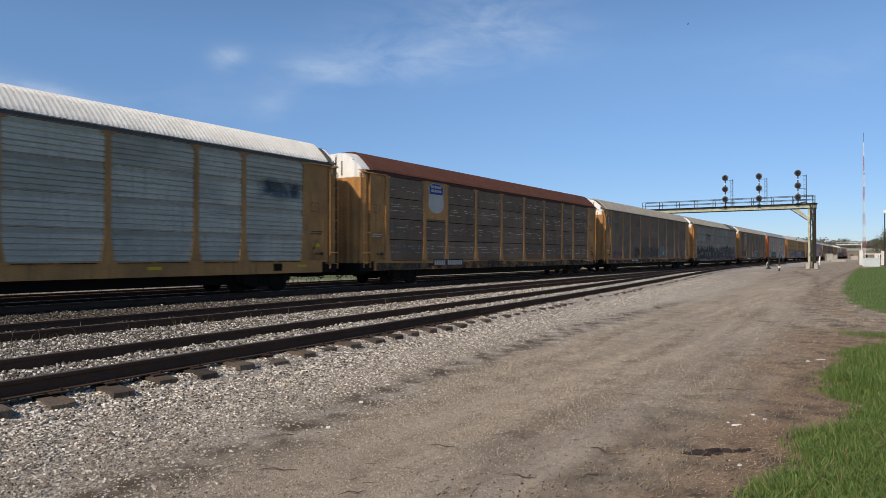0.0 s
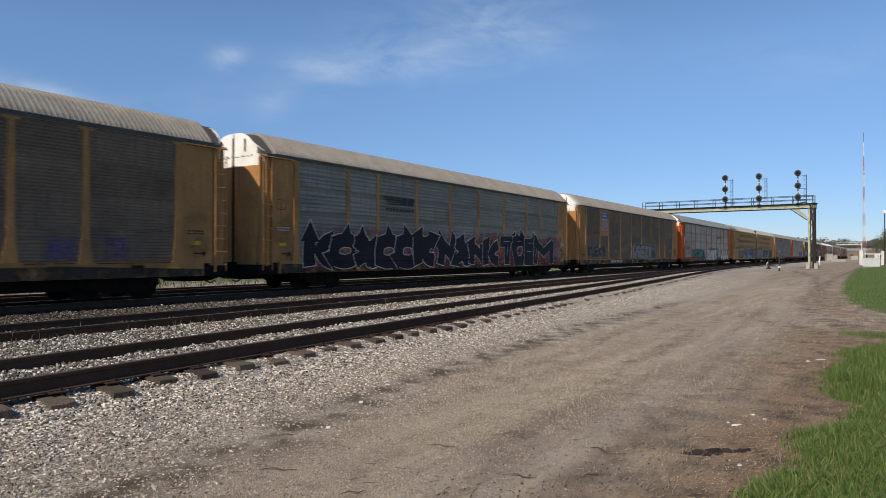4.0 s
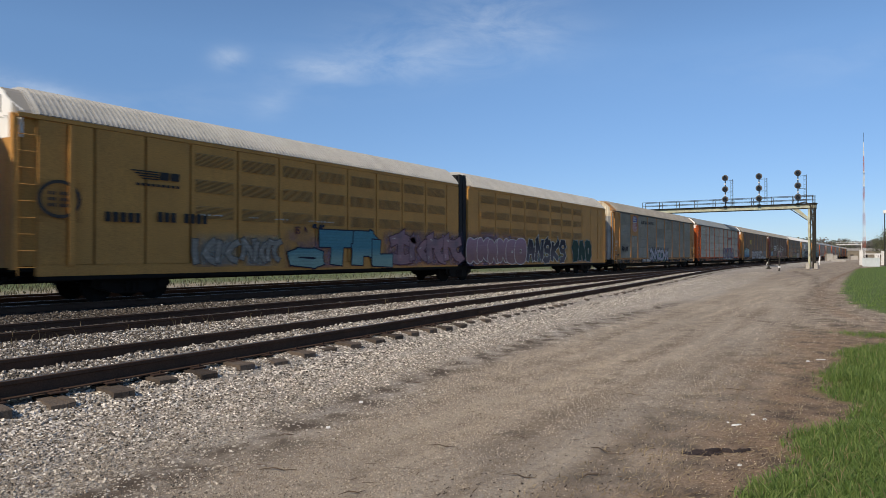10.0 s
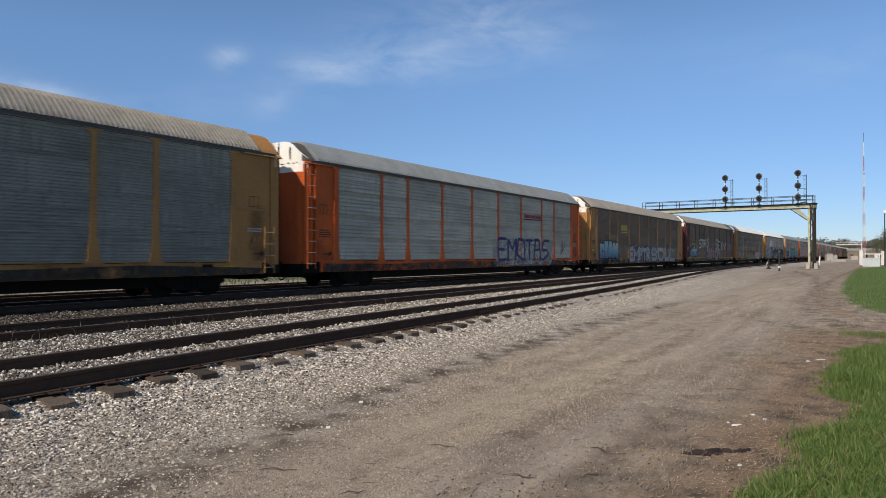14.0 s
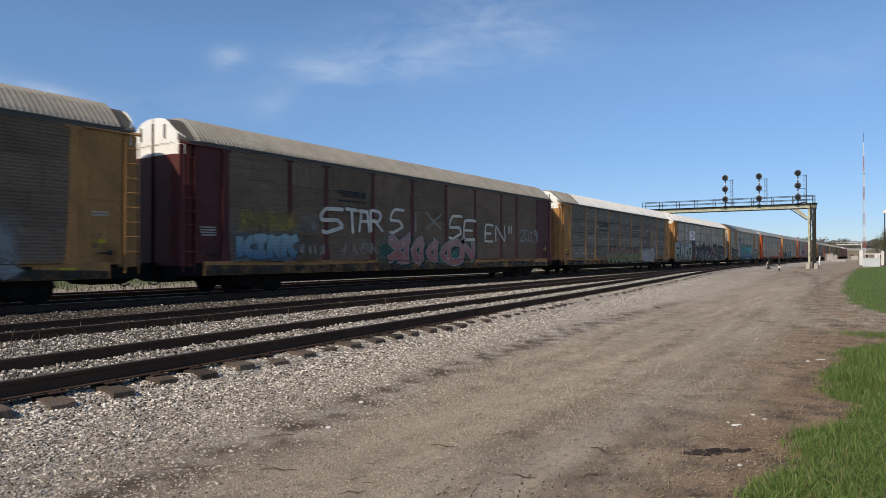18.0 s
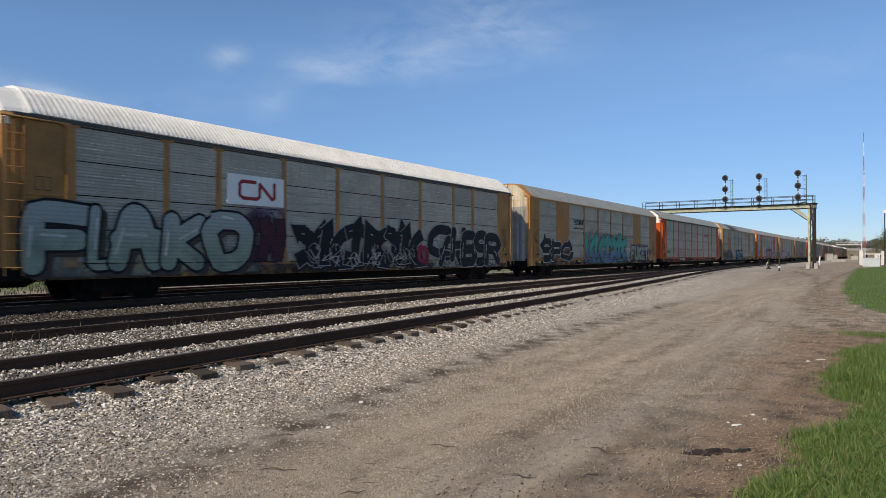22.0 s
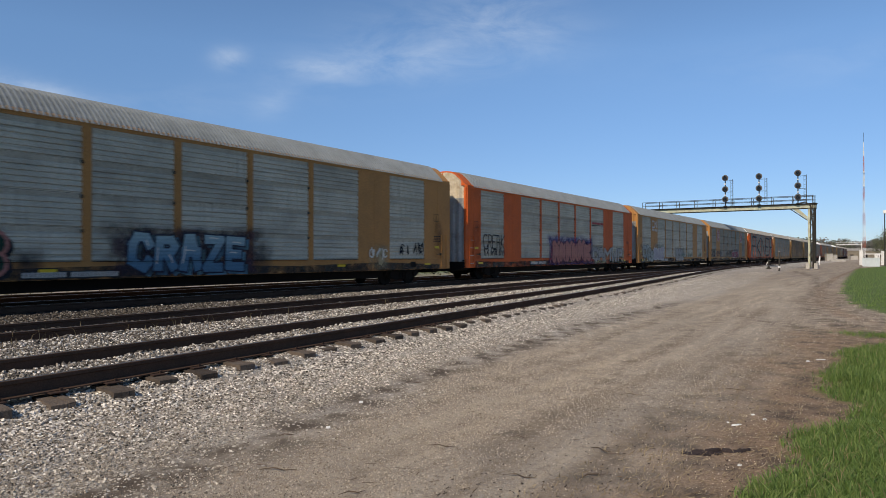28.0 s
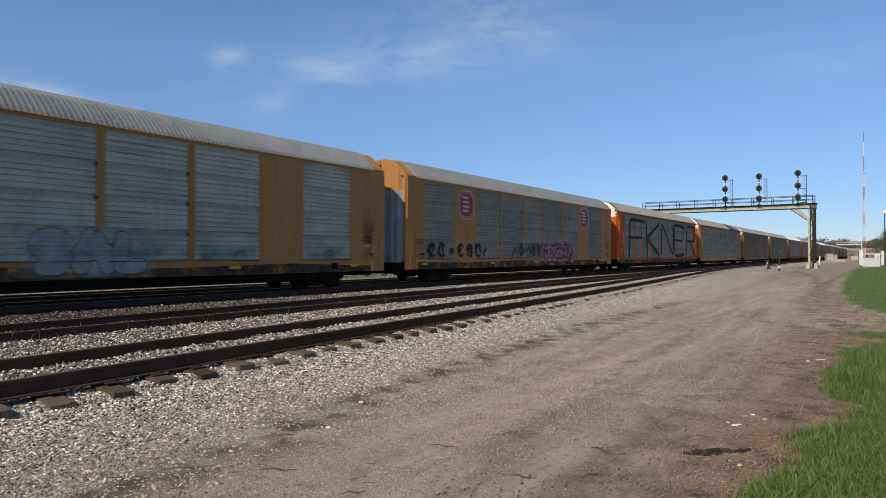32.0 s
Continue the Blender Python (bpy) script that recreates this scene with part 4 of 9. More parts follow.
def sheet_shape(width, tall, ribs, deep=0.018):
    """A wall sheet with level ribs, its lower near corner at the origin, facing +x."""
    def make():
        s = Shape()
        rows = []
        for k in range(ribs):
            z = tall * k / ribs
            p = tall / ribs
            rows += [(0.0, z), (0.0, z + p * 0.42), (deep, z + p * 0.55), (deep, z + p * 0.86)]
        rows.append((0.0, tall))
        for x, z in rows:
            s.v += [(x, 0, z), (x, width, z)]
        for k in range(len(rows) - 1):
            a = 2 * k
            s.f.append((a, a + 1, a + 3, a + 2))
        s.m = [0] * len(s.f)
        # its back and edges
        s.v += [(-0.02, 0, 0), (-0.02, width, 0), (-0.02, 0, tall), (-0.02, width, tall)]
        b = 2 * len(rows)
        s.f += [(b, b + 2, b + 3, b + 1), (0, b, b + 1, 1), (b - 2, b - 1, b + 3, b + 2)]
        s.m += [0] * 3
        return s
    return make


def fluted_shape(width, tall, course):
    """A wall sheet of broad sloped flutes parted by deep grooves, with one plain lap band; each course differs a little."""
    def make():
        r = random.Random(course * 13 + round(width * 10))
        s = Shape()
        p = tall / 6
        rows = []
        z = 0.0
        for k in range(6):
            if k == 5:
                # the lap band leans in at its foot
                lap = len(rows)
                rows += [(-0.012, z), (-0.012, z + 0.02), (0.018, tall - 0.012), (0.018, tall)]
                break
            g, d = r.uniform(0.018, 0.030), r.choice((0.0, 0.008, 0.016, 0.022))
            rows += [(0.006 - d * 0.6, z + 0.006), (0.006 - d * 0.6, z + g), (0.024, z + g + 0.018), (0.026, z + g + 0.032), (0.014, z + p - 0.008)]
            z += p
        for x, q in rows:
            s.v += [(x, 0, q), (x, width, q)]
        for k in range(len(rows) - 1):
            a = 2 * k
            s.f.append((a, a + 1, a + 3, a + 2))
        flutes = len(s.f)
        b = len(s.v)
        s.v += [(-0.07, 0, 0), (-0.07, width, 0), (-0.07, 0, tall), (-0.07, width, tall)]
        s.f += [(b, b + 2, b + 3, b + 1), (0, b, b + 1, 1), (b - 2, b - 1, b + 3, b + 2)]
        # the lap band takes the second, darker material
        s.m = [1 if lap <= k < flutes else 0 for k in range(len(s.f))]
        return s
    return make


def worn_dashes(width, seed):
    """Pale slivers painted as daylight through rows of holes in an old sheet, with longer pale lines."""
    def make():
        r = random.Random(seed)
        s = Shape()
        for z in (0.34, 0.52, 0.62, 1.28, 1.46, 1.55, 2.22, 2.40, 2.50, 3.15, 3.3):
            y = r.uniform(0.1, 0.7)
            dotted = r.random() < 0.55
            while y < width - 0.3:
                if r.random() < 0.25:
                    y += r.uniform(0.2, 0.8)
                    continue
                ln = min(r.uniform(0.05, 0.12) if dotted else r.uniform(0.25, 0.8), width - 0.1 - y)
                s.box(0.0, 0.004, y, y + ln, z, z + (0.022 if dotted else 0.013))
                y += ln + (r.uniform(0.05, 0.12) if dotted else r.uniform(0.1, 0.9))
        if not s.f:
            s.box(0.0, 0.004, 0.2, 0.5, 0.5, 0.513)
        return s
    return make


def post_shape(z0, z1, half=0.11, foot=0.24, cap=0.30, deep=0.1):
    def make():
        right = [(foot, z0), (foot, z0 + 0.05), (half, z0 + 0.75)]
        # small tabs clamp the sheets at their seams
        for k in (1, 2, 3):
            z = z0 + (z1 - z0) * k / 4
            right += [(half * 0.97, z - 0.07), (half + 0.012, z - 0.04), (half + 0.012, z + 0.04), (half * 0.94, z + 0.07)]
        right += [(half * 0.8, z1 - 0.1), (cap * 0.75, z1 - 0.06), (cap * 0.75, z1)]
        pts = right + [(-y, z) for y, z in reversed(right)]
        s = Shape().prism(pts, -deep, 0.0)
        return s
    return make


def end_half(side, z0, z1, ribs=0, low=0.0):
    """One leaf of an end door between two heights, in its own thickness along y; it follows the roof's curve."""
    def top_at(x):
        xs, zs = [p[0] for p in ROOF], [p[1] - 0.03 - low * min(1.0, max(0.0, (p[1] - 4.95) / 0.4)) for p in ROOF]
        return float(np.interp(x, xs, zs))

    def make():
        s = Shape()
        cols = np.linspace(0.03, 1.37, 15)
        front, back = [], []
        for i, c in enumerate(cols):
            x = side * c
            h = min(z1, top_at(x))
            bulge = 0.06 if ribs and (i // 2) % 2 else 0.0
            turn_in = 0.24 * max(0.0, (c - 1.0) / 0.4) ** 1.5        # the leaves curve back towards the sides
            front.append([(x, turn_in - bulge, z0), (x, turn_in - bulge, h)])
            back.append([(x, turn_in + 0.03, z0), (x, turn_in + 0.03, h)])
        for i in range(14):
            quad = [front[i][0], front[i + 1][0], front[i + 1][1], front[i][1]]
            s.face(quad if side > 0 else quad[::-1])
            s.face([front[i][1], front[i + 1][1], back[i + 1][1], back[i][1]] if side > 0 else [front[i][1], back[i][1], back[i + 1][1], front[i + 1][1]])
        for i in (0, 14):
            s.face([front[i][0], front[i][1], back[i][1], back[i][0]])
        s.face([front[0][0], back[0][0], back[14][0], front[14][0]])
        return s
    return make


def wheelset_shape():
    s = Shape()
    s.tube([(-0.9, 0, 0), (0.9, 0, 0)], 0.08, 8)
    for x in (-0.755, 0.755):
        s.tube([(x - 0.07, 0, 0), (x + 0.05, 0, 0), (x + 0.05, 0, 0), (x + 0.07, 0, 0)], [0.46, 0.46, 0.40, 0.33] if x > 0 else [0.33, 0.40, 0.46, 0.46], 20)
        for a in range(3):
            c, q = math.cos(a * 2.094), math.sin(a * 2.094)
            s.tube([(x + 0.08 * (1 if x > 0 else -1), c * 0.1, q * 0.1), (x + 0.08 * (1 if x > 0 else -1), c * 0.27, q * 0.27)], 0.035, 5)
    return s


def truck_frame_shape():
    s = Shape()
    for x in (-1.02, 1.02):
        s.prism([(-1.25, 0.40), (-1.05, 0.30), (-0.45, 0.16), (0.45, 0.16), (1.05, 0.30), (1.25, 0.40), (1.2, 0.58), (0.5, 0.74), (-0.5, 0.74), (-1.2, 0.58)], x - 0.09, x + 0.09)
        for k in (-0.2, 0.0, 0.2):
            s.tube([(x + 0.1, k, 0.22), (x + 0.1, k, 0.5)], 0.07, 6)
        for k in (-0.89, 0.89):
            s.disc((x + (0.1 if x > 0 else -0.1), k, 0.42), (1, 0, 0), 0.13, 0.14, 10)
    s.box(-1.0, 1.0, -0.2, 0.2, 0.3, 0.62)
    return s


CARS = []


def stencils(car, n, L, x):
    """Small signs on the end bays: unread lines of data, a framed panel, a yellow plate, a latch."""
    r = random.Random(100 + n)
    for y0, wide in ((0.72, 0.75), (L - 1.55, 0.75)):
        if r.random() < 0.85:
            z, s = r.uniform(1.9, 2.5), Shape()
            for k in range(r.randint(2, 4)):
                a = y0 + r.uniform(0.05, 0.15)
                while a < y0 + wide - 0.12:
                    w = r.uniform(0.05, 0.16)
                    s.box(x, x + 0.003, a, a + w, z - k * 0.085, z - k * 0.085 + 0.045)
                    a += w + 0.03
            part("data_stencil", s, r.choice(("ink_black", "ink_white", "ink_black")), car)
        if r.random() < 0.6:
            z = r.uniform(2.7, 3.2)
            s = Shape()
            for a in (0.0, 0.19, 0.38):
                s.box(x, x + 0.006, y0 + 0.12 + a, y0 + 0.135 + a, z, z + 0.36)
            for b in (0.0, 0.35):
                s.box(x, x + 0.006, y0 + 0.12, y0 + 0.515, z + b, z + b + 0.015)
            part("sign_frame", s, "gantry_dark", car)
        if r.random() < 0.5:
            part("warning_plate", Shape().box(x, x + 0.008, y0 + 0.2, y0 + 0.56, 1.62, 1.74), "reflector", car)
        part("latch", Shape().box(x, x + 0.05, y0 + 0.62, y0 + 0.72, 1.28, 1.4).tube([(x + 0.04, y0 + 0.3, 1.34), (x + 0.05, y0 + 0.66, 1.34)], 0.02, 5), "gantry_dark", car)


def truck(car, y, detail=True):
    fr = part("truck_frame", truck_frame_shape, "black", car, key="truck frame", at=(0, y, 0))
    for k in (-0.89, 0.89):
        part("wheelset", wheelset_shape, "black", fr, key="wheelset", at=(0, k, 0.40))
    return fr


def coupling(car, y, sign):
    s = Shape().box(-0.13, 0.13, min(y, y + sign * 0.55), max(y, y + sign * 0.55), 0.72, 0.98).box(-0.2, 0.2, y + sign * 0.4 - 0.14, y + sign * 0.4 + 0.14, 0.66, 1.04)
    part("coupler", s, "black", car)
    hose = [(0.35, y, 0.7), (0.38, y + sign * 0.2, 0.45), (0.38, y + sign * 0.45, 0.33), (0.36, y + sign * 0.62, 0.40)]
    part("air_hose", Shape().tube(hose, 0.028, 6), "rubber", car)
    part("cut_lever", Shape().tube([(1.4, y + sign * 0.05, 0.75), (0.9, y + sign * 0.15, 0.62), (0.3, y + sign * 0.3, 0.72)], 0.02, 5), "black", car)


def ladder_shape(z0, z1, rungs, width=0.42):
    def make():
        s = Shape()
        for y in (0, width):
            s.box(-0.014, 0.014, y - 0.012, y + 0.012, z0, z1)
        for k in range(rungs):
            z = z0 + (z1 - z0) * (k + 0.5) / rungs
            s.tube([(0.01, 0, z), (0.01, width, z)], 0.013, 5, 1)
        return s
    return make


def ends(car, length, paint, white_from, style, lower):
    """The end doors of a car: two leaves, each with a painted foot and a white head."""
    for y, turn in ((0.0, 0), (length, math.pi)):
        for side in (-1, 1):
            foot = lower
            if style == "panel" and side == 1:
                foot = "silver"
            a = part("end_door", end_half(side, 0.95, white_from, 1 if style != "slit" else 0), foot, car, key=("end low", side, white_from, style != "slit"))
            b = part("door_head", end_half(side, white_from, 6.0, 1 if style != "slit" else 0, 0.06 if style == "ribbed" else 0.02), paint if style == "gold" else "white_worn" if style == "panel" else "white", a, "white painted head of the door",
                     key=("end high", side, white_from, style))
            a.location, a.rotation_euler = (0, y + (0.02 if turn == 0 else -0.02), 0), (0, 0, turn)
        if style == "ribbed":
            for x in (-1.0, -0.68, -0.36, 0.36, 0.68, 1.0):
                part("door_slot", lambda: Shape().box(-0.022, 0.022, -0.03, 0.03, 4.72, 5.36), "black", car, key="door slot", at=(x, y, 0))
        if style == "slit":
            for x in (-0.66, 0.66):
                part("door_slot", lambda: Shape().box(-0.016, 0.016, -0.035, 0.035, 5.02, 5.48), "gantry_dark", car, key="short slot", at=(x, y, 0))
            if y == 0.0:
                s = Shape()
                for k, (u, w) in enumerate(((-0.62, 0.18), (-0.36, 0.2), (0.12, 0.24), (0.46, 0.2), (0.78, 0.12), (0.98, 0.1))):
                    s.box(u, u + w * 0.8, -0.012, 0.0, 4.84 + 0.02 * (k % 2), 4.858 + 0.02 * (k % 2))
                tagged(part("door_stencil", s, "gantry_dark", car), kind="stuff")
        part("door_seam", Shape().box(-0.028, 0.028, y - 0.02, y + 0.02, 1.0, 5.55), "black", car)


def underframe(car, length, paint):
    part("center_sill", lambda: Shape().box(-0.35, 0.35, 0.3, length - 0.3, 0.55, 0.98), "black", car, key=("sill", length))
    part("underframe", lambda: Shape().prism([(4.0, 0.6), (4.4, 0.28), (length - 4.4, 0.28), (length - 4.0, 0.6)], -0.95, 0.95), "black", car, key=("underframe", length))
    for y in (0.0, length - 1.0):
        part("end_sill", lambda: Shape().prism([(-1.38, 0.95), (-1.38, 0.62), (-0.6, 0.42), (0.6, 0.42), (1.38, 0.62), (1.38, 0.95)], 0.02, 0.98, "y"), "black", car, key="end sill", at=(0, y, 0))
    part("deck", lambda: Shape().box(-1.35, 1.35, 0.1, length - 0.1, 0.96, 1.04), "black", car, key=("deck", length))
    # solid black filler, added so the car cannot be seen through
    part("inner_rack", lambda: Shape().box(-1.33, 1.33, 0.33, length - 0.33, 1.04, 4.9), "black", car, key=("rack", length))
    part("far_wall", lambda: Shape().box(-1.45, -1.36, 0.36, length - 0.36, 0.75, 4.93), paint, car, key=("far wall", length))


def car_a(n, paint, panel, roof, end_style="slit", lower=None, post=None, sheets=4, detail=True, label="", lift=0.0, cap="roof_dark", grey_to=0.0, sill=None):
    """An older auto rack: ribbed sheets between flared posts, a ladder and a plain bay at both ends."""
    car = thing("auto_rack_car", label, "railway car", "cars of the train")
    L = A_LEN
    L = LENGTHS.get(n, A_LEN)
    lower, post = lower or paint, post or paint
    seam = 0.032 if n in (0, 10, 11) else 0.006
    cap_len = 0.95 if end_style == "panel" else 0.51
    underframe(car, L, paint)
    prof = [(x, z + (lift if z > 5 else 0)) for x, z in ROOF]
    part("roof", roof_shape(grey_to or cap_len + 0.11, L - cap_len - 0.11, 0.16 if n < 18 else 0.6, prof=prof), roof, car, key=("roof a", lift, grey_to, n < 18, L, cap_len))
    if grey_to:
        part("roof", roof_shape(0.62, grey_to - 0.01, prof=prof), "roof_grey", car, "older grey length of the roof")
    for y0 in (0.10, L - 0.10 - cap_len):
        part("roof_end", roof_shape(y0, y0 + cap_len, pitch=9, prof=[(x * 0.985, z - 0.02 + (lift if z > 5 else 0)) for x, z in ROOF], drop=(0.0, 0.0) if end_style == "panel" else (0.05, 0.0) if y0 < 1 else (0.0, 0.05)), cap, car, key=("roof end", y0, lift, cap_len))
    part("eave", lambda: Shape().prism([(1.36, 4.80), (1.462, 4.80), (1.472, 4.935), (1.44, 4.95), (1.36, 4.95)], 0.3, L - 0.3, "y"), "roof_rust" if roof == "roof_rust" else "roof_dark", car, key=("eave a", L))
    if detail and roof != "roof_rust":
        part("drip_lip", lambda: Shape().prism([(1.44, 4.825), (1.505, 4.822), (1.505, 4.829), (1.44, 4.835)], 1.9, L - 1.9, "y"), "roof_grey", car, key=("drip lip", L))
    for a, b in ((0.0, 1.7), (L - 1.7, L)):
        part("eave_guard", lambda: Shape().prism([(1.40, 4.80), (1.49, 4.80), (1.49, 4.825), (1.42, 4.90)], 0, 1.7, "y"), post, car, key="eave guard", at=(0, a, 0))
    part("side_sill", lambda: Shape().box(1.36, 1.47, 0.9, L - 0.9, 0.62, 1.06).box(1.36, 1.486, 0.9, L - 0.9, 1.02, 1.08), sill or paint, car, key=("side sill a", L))
    ends(car, L, paint, 4.62 if end_style == "ribbed" else 4.5, end_style, lower)
    # end bays
    for k, (a, b) in enumerate(((0.55, A_POSTS[0]), (A_POSTS[-1], L - 0.55))):
        wb = round(b - a, 2)
        bay = part("end_bay", lambda: Shape().box(1.33, 1.42, 0, wb, 1.02, 4.82).box(1.40, 1.455, 0.02, 0.08, 1.02, 4.8).box(1.40, 1.44, 0.1, wb - 0.1, 2.85, 2.92), paint, car, key=("end bay a", wb), at=(0, a, 0))
        part("corner_post", lambda: Shape().box(1.24, 1.40, 0.0, 0.12, 0.9, 4.85).box(1.28, 1.36, -0.26 if k == 0 else -0.12, 0.24 if k == 0 else 0.41, 0.95, 4.8), paint, car, key=("corner post a", k), at=(0, 0.34, 0) if k == 0 else (0, L - 0.46, 0))
        if detail:
            if end_style == "panel":
                part("ladder", ladder_shape(0.65, 2.3, 4), (paint, "rung_lit"), car, key="ladder b", at=(1.50, 0.35 if k == 0 else L - 0.8, 0))
            else:
                part("ladder", ladder_shape(0.75, 4.6, 9), (paint, "rung_lit" if paint == "orange" else paint), car, key="ladder a", at=(1.50, 0.12 if k == 0 else L - 0.48, 0))
    for y in A_POSTS:
        wide = y in (A_POSTS[0], A_POSTS[-1])
        part("post", post_shape(1.06, 4.82, 0.13 if wide else 0.10, 0.205), post, car, key=("post", wide), at=(NEAR, y, 0))
    for a, b in zip(A_POSTS, A_POSTS[1:]):
        if detail:
            w = round(b - a, 2)
            part("sill_slot", lambda: Shape().box(1.46, 1.522, 0.3, w / 2 - 0.06, 1.043, 1.062).box(1.46, 1.522, w / 2 + 0.06, w - 0.3, 1.043, 1.062), "black", car, key=("slot", w), at=(0, a, 0))
        h = 3.74 / sheets
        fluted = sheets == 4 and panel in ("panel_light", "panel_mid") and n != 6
        for k in range(sheets):
            w = round(b - a, 2)
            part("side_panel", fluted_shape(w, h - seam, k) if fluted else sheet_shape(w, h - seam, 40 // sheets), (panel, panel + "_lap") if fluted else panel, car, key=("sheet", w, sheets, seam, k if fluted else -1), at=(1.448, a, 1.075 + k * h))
        # daylight seen through the perforations, laid on as pale slivers
        if n in (0, 10, 11):
            w, v = round(b - a, 2), len(CARS) % 3 + round(a) % 4
            tagged(part("worn_dashes", worn_dashes(w, v), "worn_edge", car, "pale dashes painted as daylight through holes in the sheet", key=("dashes", w, v), at=(1.4665, a, 1.075)), kind="stuff")
    if 0 <= n < 19:
        part("sill_grime", lambda: Shape().prism([(0.95, 0.625), (L - 0.95, 0.625), (L - 0.95, 0.84), (L * 0.8, 0.98), (L * 0.62, 0.88), (L * 0.4, 1.0), (L * 0.2, 0.9), (0.95, 0.96)], 1.478, 1.479), "m_grime", car, "brake dust over the sill", key=("sill grime", L), at=(0.008, 0, 0))
    for y in (3.45, L - 3.45):
        truck(car, y)
    coupling(car, 0.3, -1)
    coupling(car, L - 0.3, 1)
    if detail:
        part("brake_wheel", Shape().tube([(1.46, L - 1.35, 1.5), (1.52, L - 1.3, 1.75), (1.52, L - 1.25, 1.9)], 0.03, 6), "gantry_dark", car)
        part("data_plate", Shape().box(1.47, 1.485, L - 3.35, L - 2.95, 0.72, 0.98), "black", car)
        stencils(car, n, L, 1.421)
        for y in (1.3, 7.8, 13.4, 19.0, 25.0):
            part("reflector", lambda: Shape().box(1.472, 1.48, 0, 0.45, 0.84, 0.93), "reflector", car, key="reflector", at=(0, y, 0))
    CARS.append((n, car))
    return car


B_BAYS = ((1.56, 4.15), (6.32, 8.90), (9.18, 11.70), (11.98, 14.50), (14.77, 17.40), (17.68, 20.25), (22.35, 24.97))
B_SOLID = ((0.0, 1.56), (4.15, 6.32), (20.25, 22.35), (24.97, A_LEN))


def car_b(n, paint, panel, roof, end_style="panel", lower=None, detail=True, label=""):
    """A newer auto rack: flush painted bays and framed ribbed sheets under a painted top chord."""
    car = thing("auto_rack_car", label, "railway car", "cars of the train")
    L = A_LEN
    lower = lower or paint
    underframe(car, L, paint)
    part("roof", roof_shape(0.75, L - 0.75, depth=0.11, prof=[(x, z - 0.035) for x, z in ROOF]), roof, car, key="roof b")
    for y0 in (0.06, L - 0.76):
        part("roof_end", roof_shape(y0, y0 + 0.7, pitch=9, prof=[(x * 0.995, z + 0.03) for x, z in ROOF]), paint, car, key=("roof end b", y0))
    part("top_chord", lambda: Shape().prism([(1.36, 4.84), (1.485, 4.84), (1.485, 5.0), (1.44, 5.05), (1.36, 5.05)], 0.05, L - 0.05, "y"), paint, car, key="chord b")
    part("side_sill", lambda: Shape().box(1.36, 1.485, 0.05, L - 0.05, 0.62, 1.10), paint, car, key="side sill b")
    ends(car, L, paint, 4.32, end_style, lower)
    for a, b in B_SOLID:
        w = round(b - a, 2)
        part("solid_panel", lambda: Shape().box(1.36, 1.47, 0.005, w / 2 - 0.01, 1.10, 4.84).box(1.36, 1.475, w / 2 - 0.01, w - 0.005, 1.10, 4.84), paint, car, key=("solid", w), at=(0, a, 0))
    for (a, b), (c, d) in zip(B_BAYS[1:], B_BAYS[2:6]):
        part("post", lambda: Shape().box(1.38, 1.482, 0, 0.26, 1.10, 4.84).box(1.40, 1.492, 0.09, 0.17, 1.10, 4.84), paint, car, key="post b", at=(0, b, 0))
        for z in (1.95, 2.9, 3.85):
            part("hinge", lambda: Shape().box(1.48, 1.515, -0.02, 0.05, -0.045, 0.045), "gantry_dark", car, key="hinge", at=(0, b - 0.02, z))
    for a, b in B_BAYS:
        w = round(b - a, 2)
        part("sill_slot", lambda: Shape().box(1.46, 1.524, 0.06, w / 2 - 0.05, 1.096, 1.114).box(1.46, 1.524, w / 2 + 0.05, w - 0.06, 1.096, 1.114), "black", car, key=("slot b", w), at=(0, a, 0))
        for k in range(4):
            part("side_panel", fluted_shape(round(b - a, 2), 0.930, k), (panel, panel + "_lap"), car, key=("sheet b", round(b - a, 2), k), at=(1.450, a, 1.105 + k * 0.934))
    if 0 <= n < 19:
        part("sill_grime", lambda: Shape().prism([(0.95, 0.625), (L - 0.95, 0.625), (L - 0.95, 0.84), (L * 0.8, 0.98), (L * 0.62, 0.88), (L * 0.4, 1.0), (L * 0.2, 0.9), (0.95, 0.96)], 1.478, 1.479), "m_grime", car, "brake dust over the sill", key=("sill grime", L), at=(0.008, 0, 0))
    for y in (3.45, L - 3.45):
        truck(car, y)
    coupling(car, 0.3, -1)
    coupling(car, L - 0.3, 1)
    if detail:
        part("corner_rail", lambda: Shape().box(1.47, 1.53, 0.10, 0.2, 2.9, 5.0), paint, car, key="corner rail b")
        for y in (0.35, L - 0.8):
            part("ladder", ladder_shape(0.65, 2.3, 4), (paint, "rung_lit" if paint == "orange" else paint), car, key="ladder b", at=(1.50, y, 0))
        part("data_plate", Shape().box(1.486, 1.495, L - 3.35, L - 2.95, 0.75, 0.98), "black", car)
        stencils(car, n, L, 1.476)
        for y in (1.3, 7.8, 13.4, 19.0, 25.0):
            part("reflector", lambda: Shape().box(1.487, 1.494, 0, 0.45, 0.82, 0.91), "reflector", car, key="reflector b", at=(0, y, 0))
    CARS.append((n, car))
    return car


def vent_shape(width, tall):
    """Louvres over a plate whose darker paint stands for the shade inside."""
    def make():
        s = Shape()
        s.box(0.0, 0.003, 0, width, 0, tall, 1)
        k = 10
        for i in range(k):
            z = tall * i / k
            s.prism([(0.003, z), (0.022, z + 0.004), (0.003, z + tall / k * 0.55)], 0, width, "y")
        return s
    return make


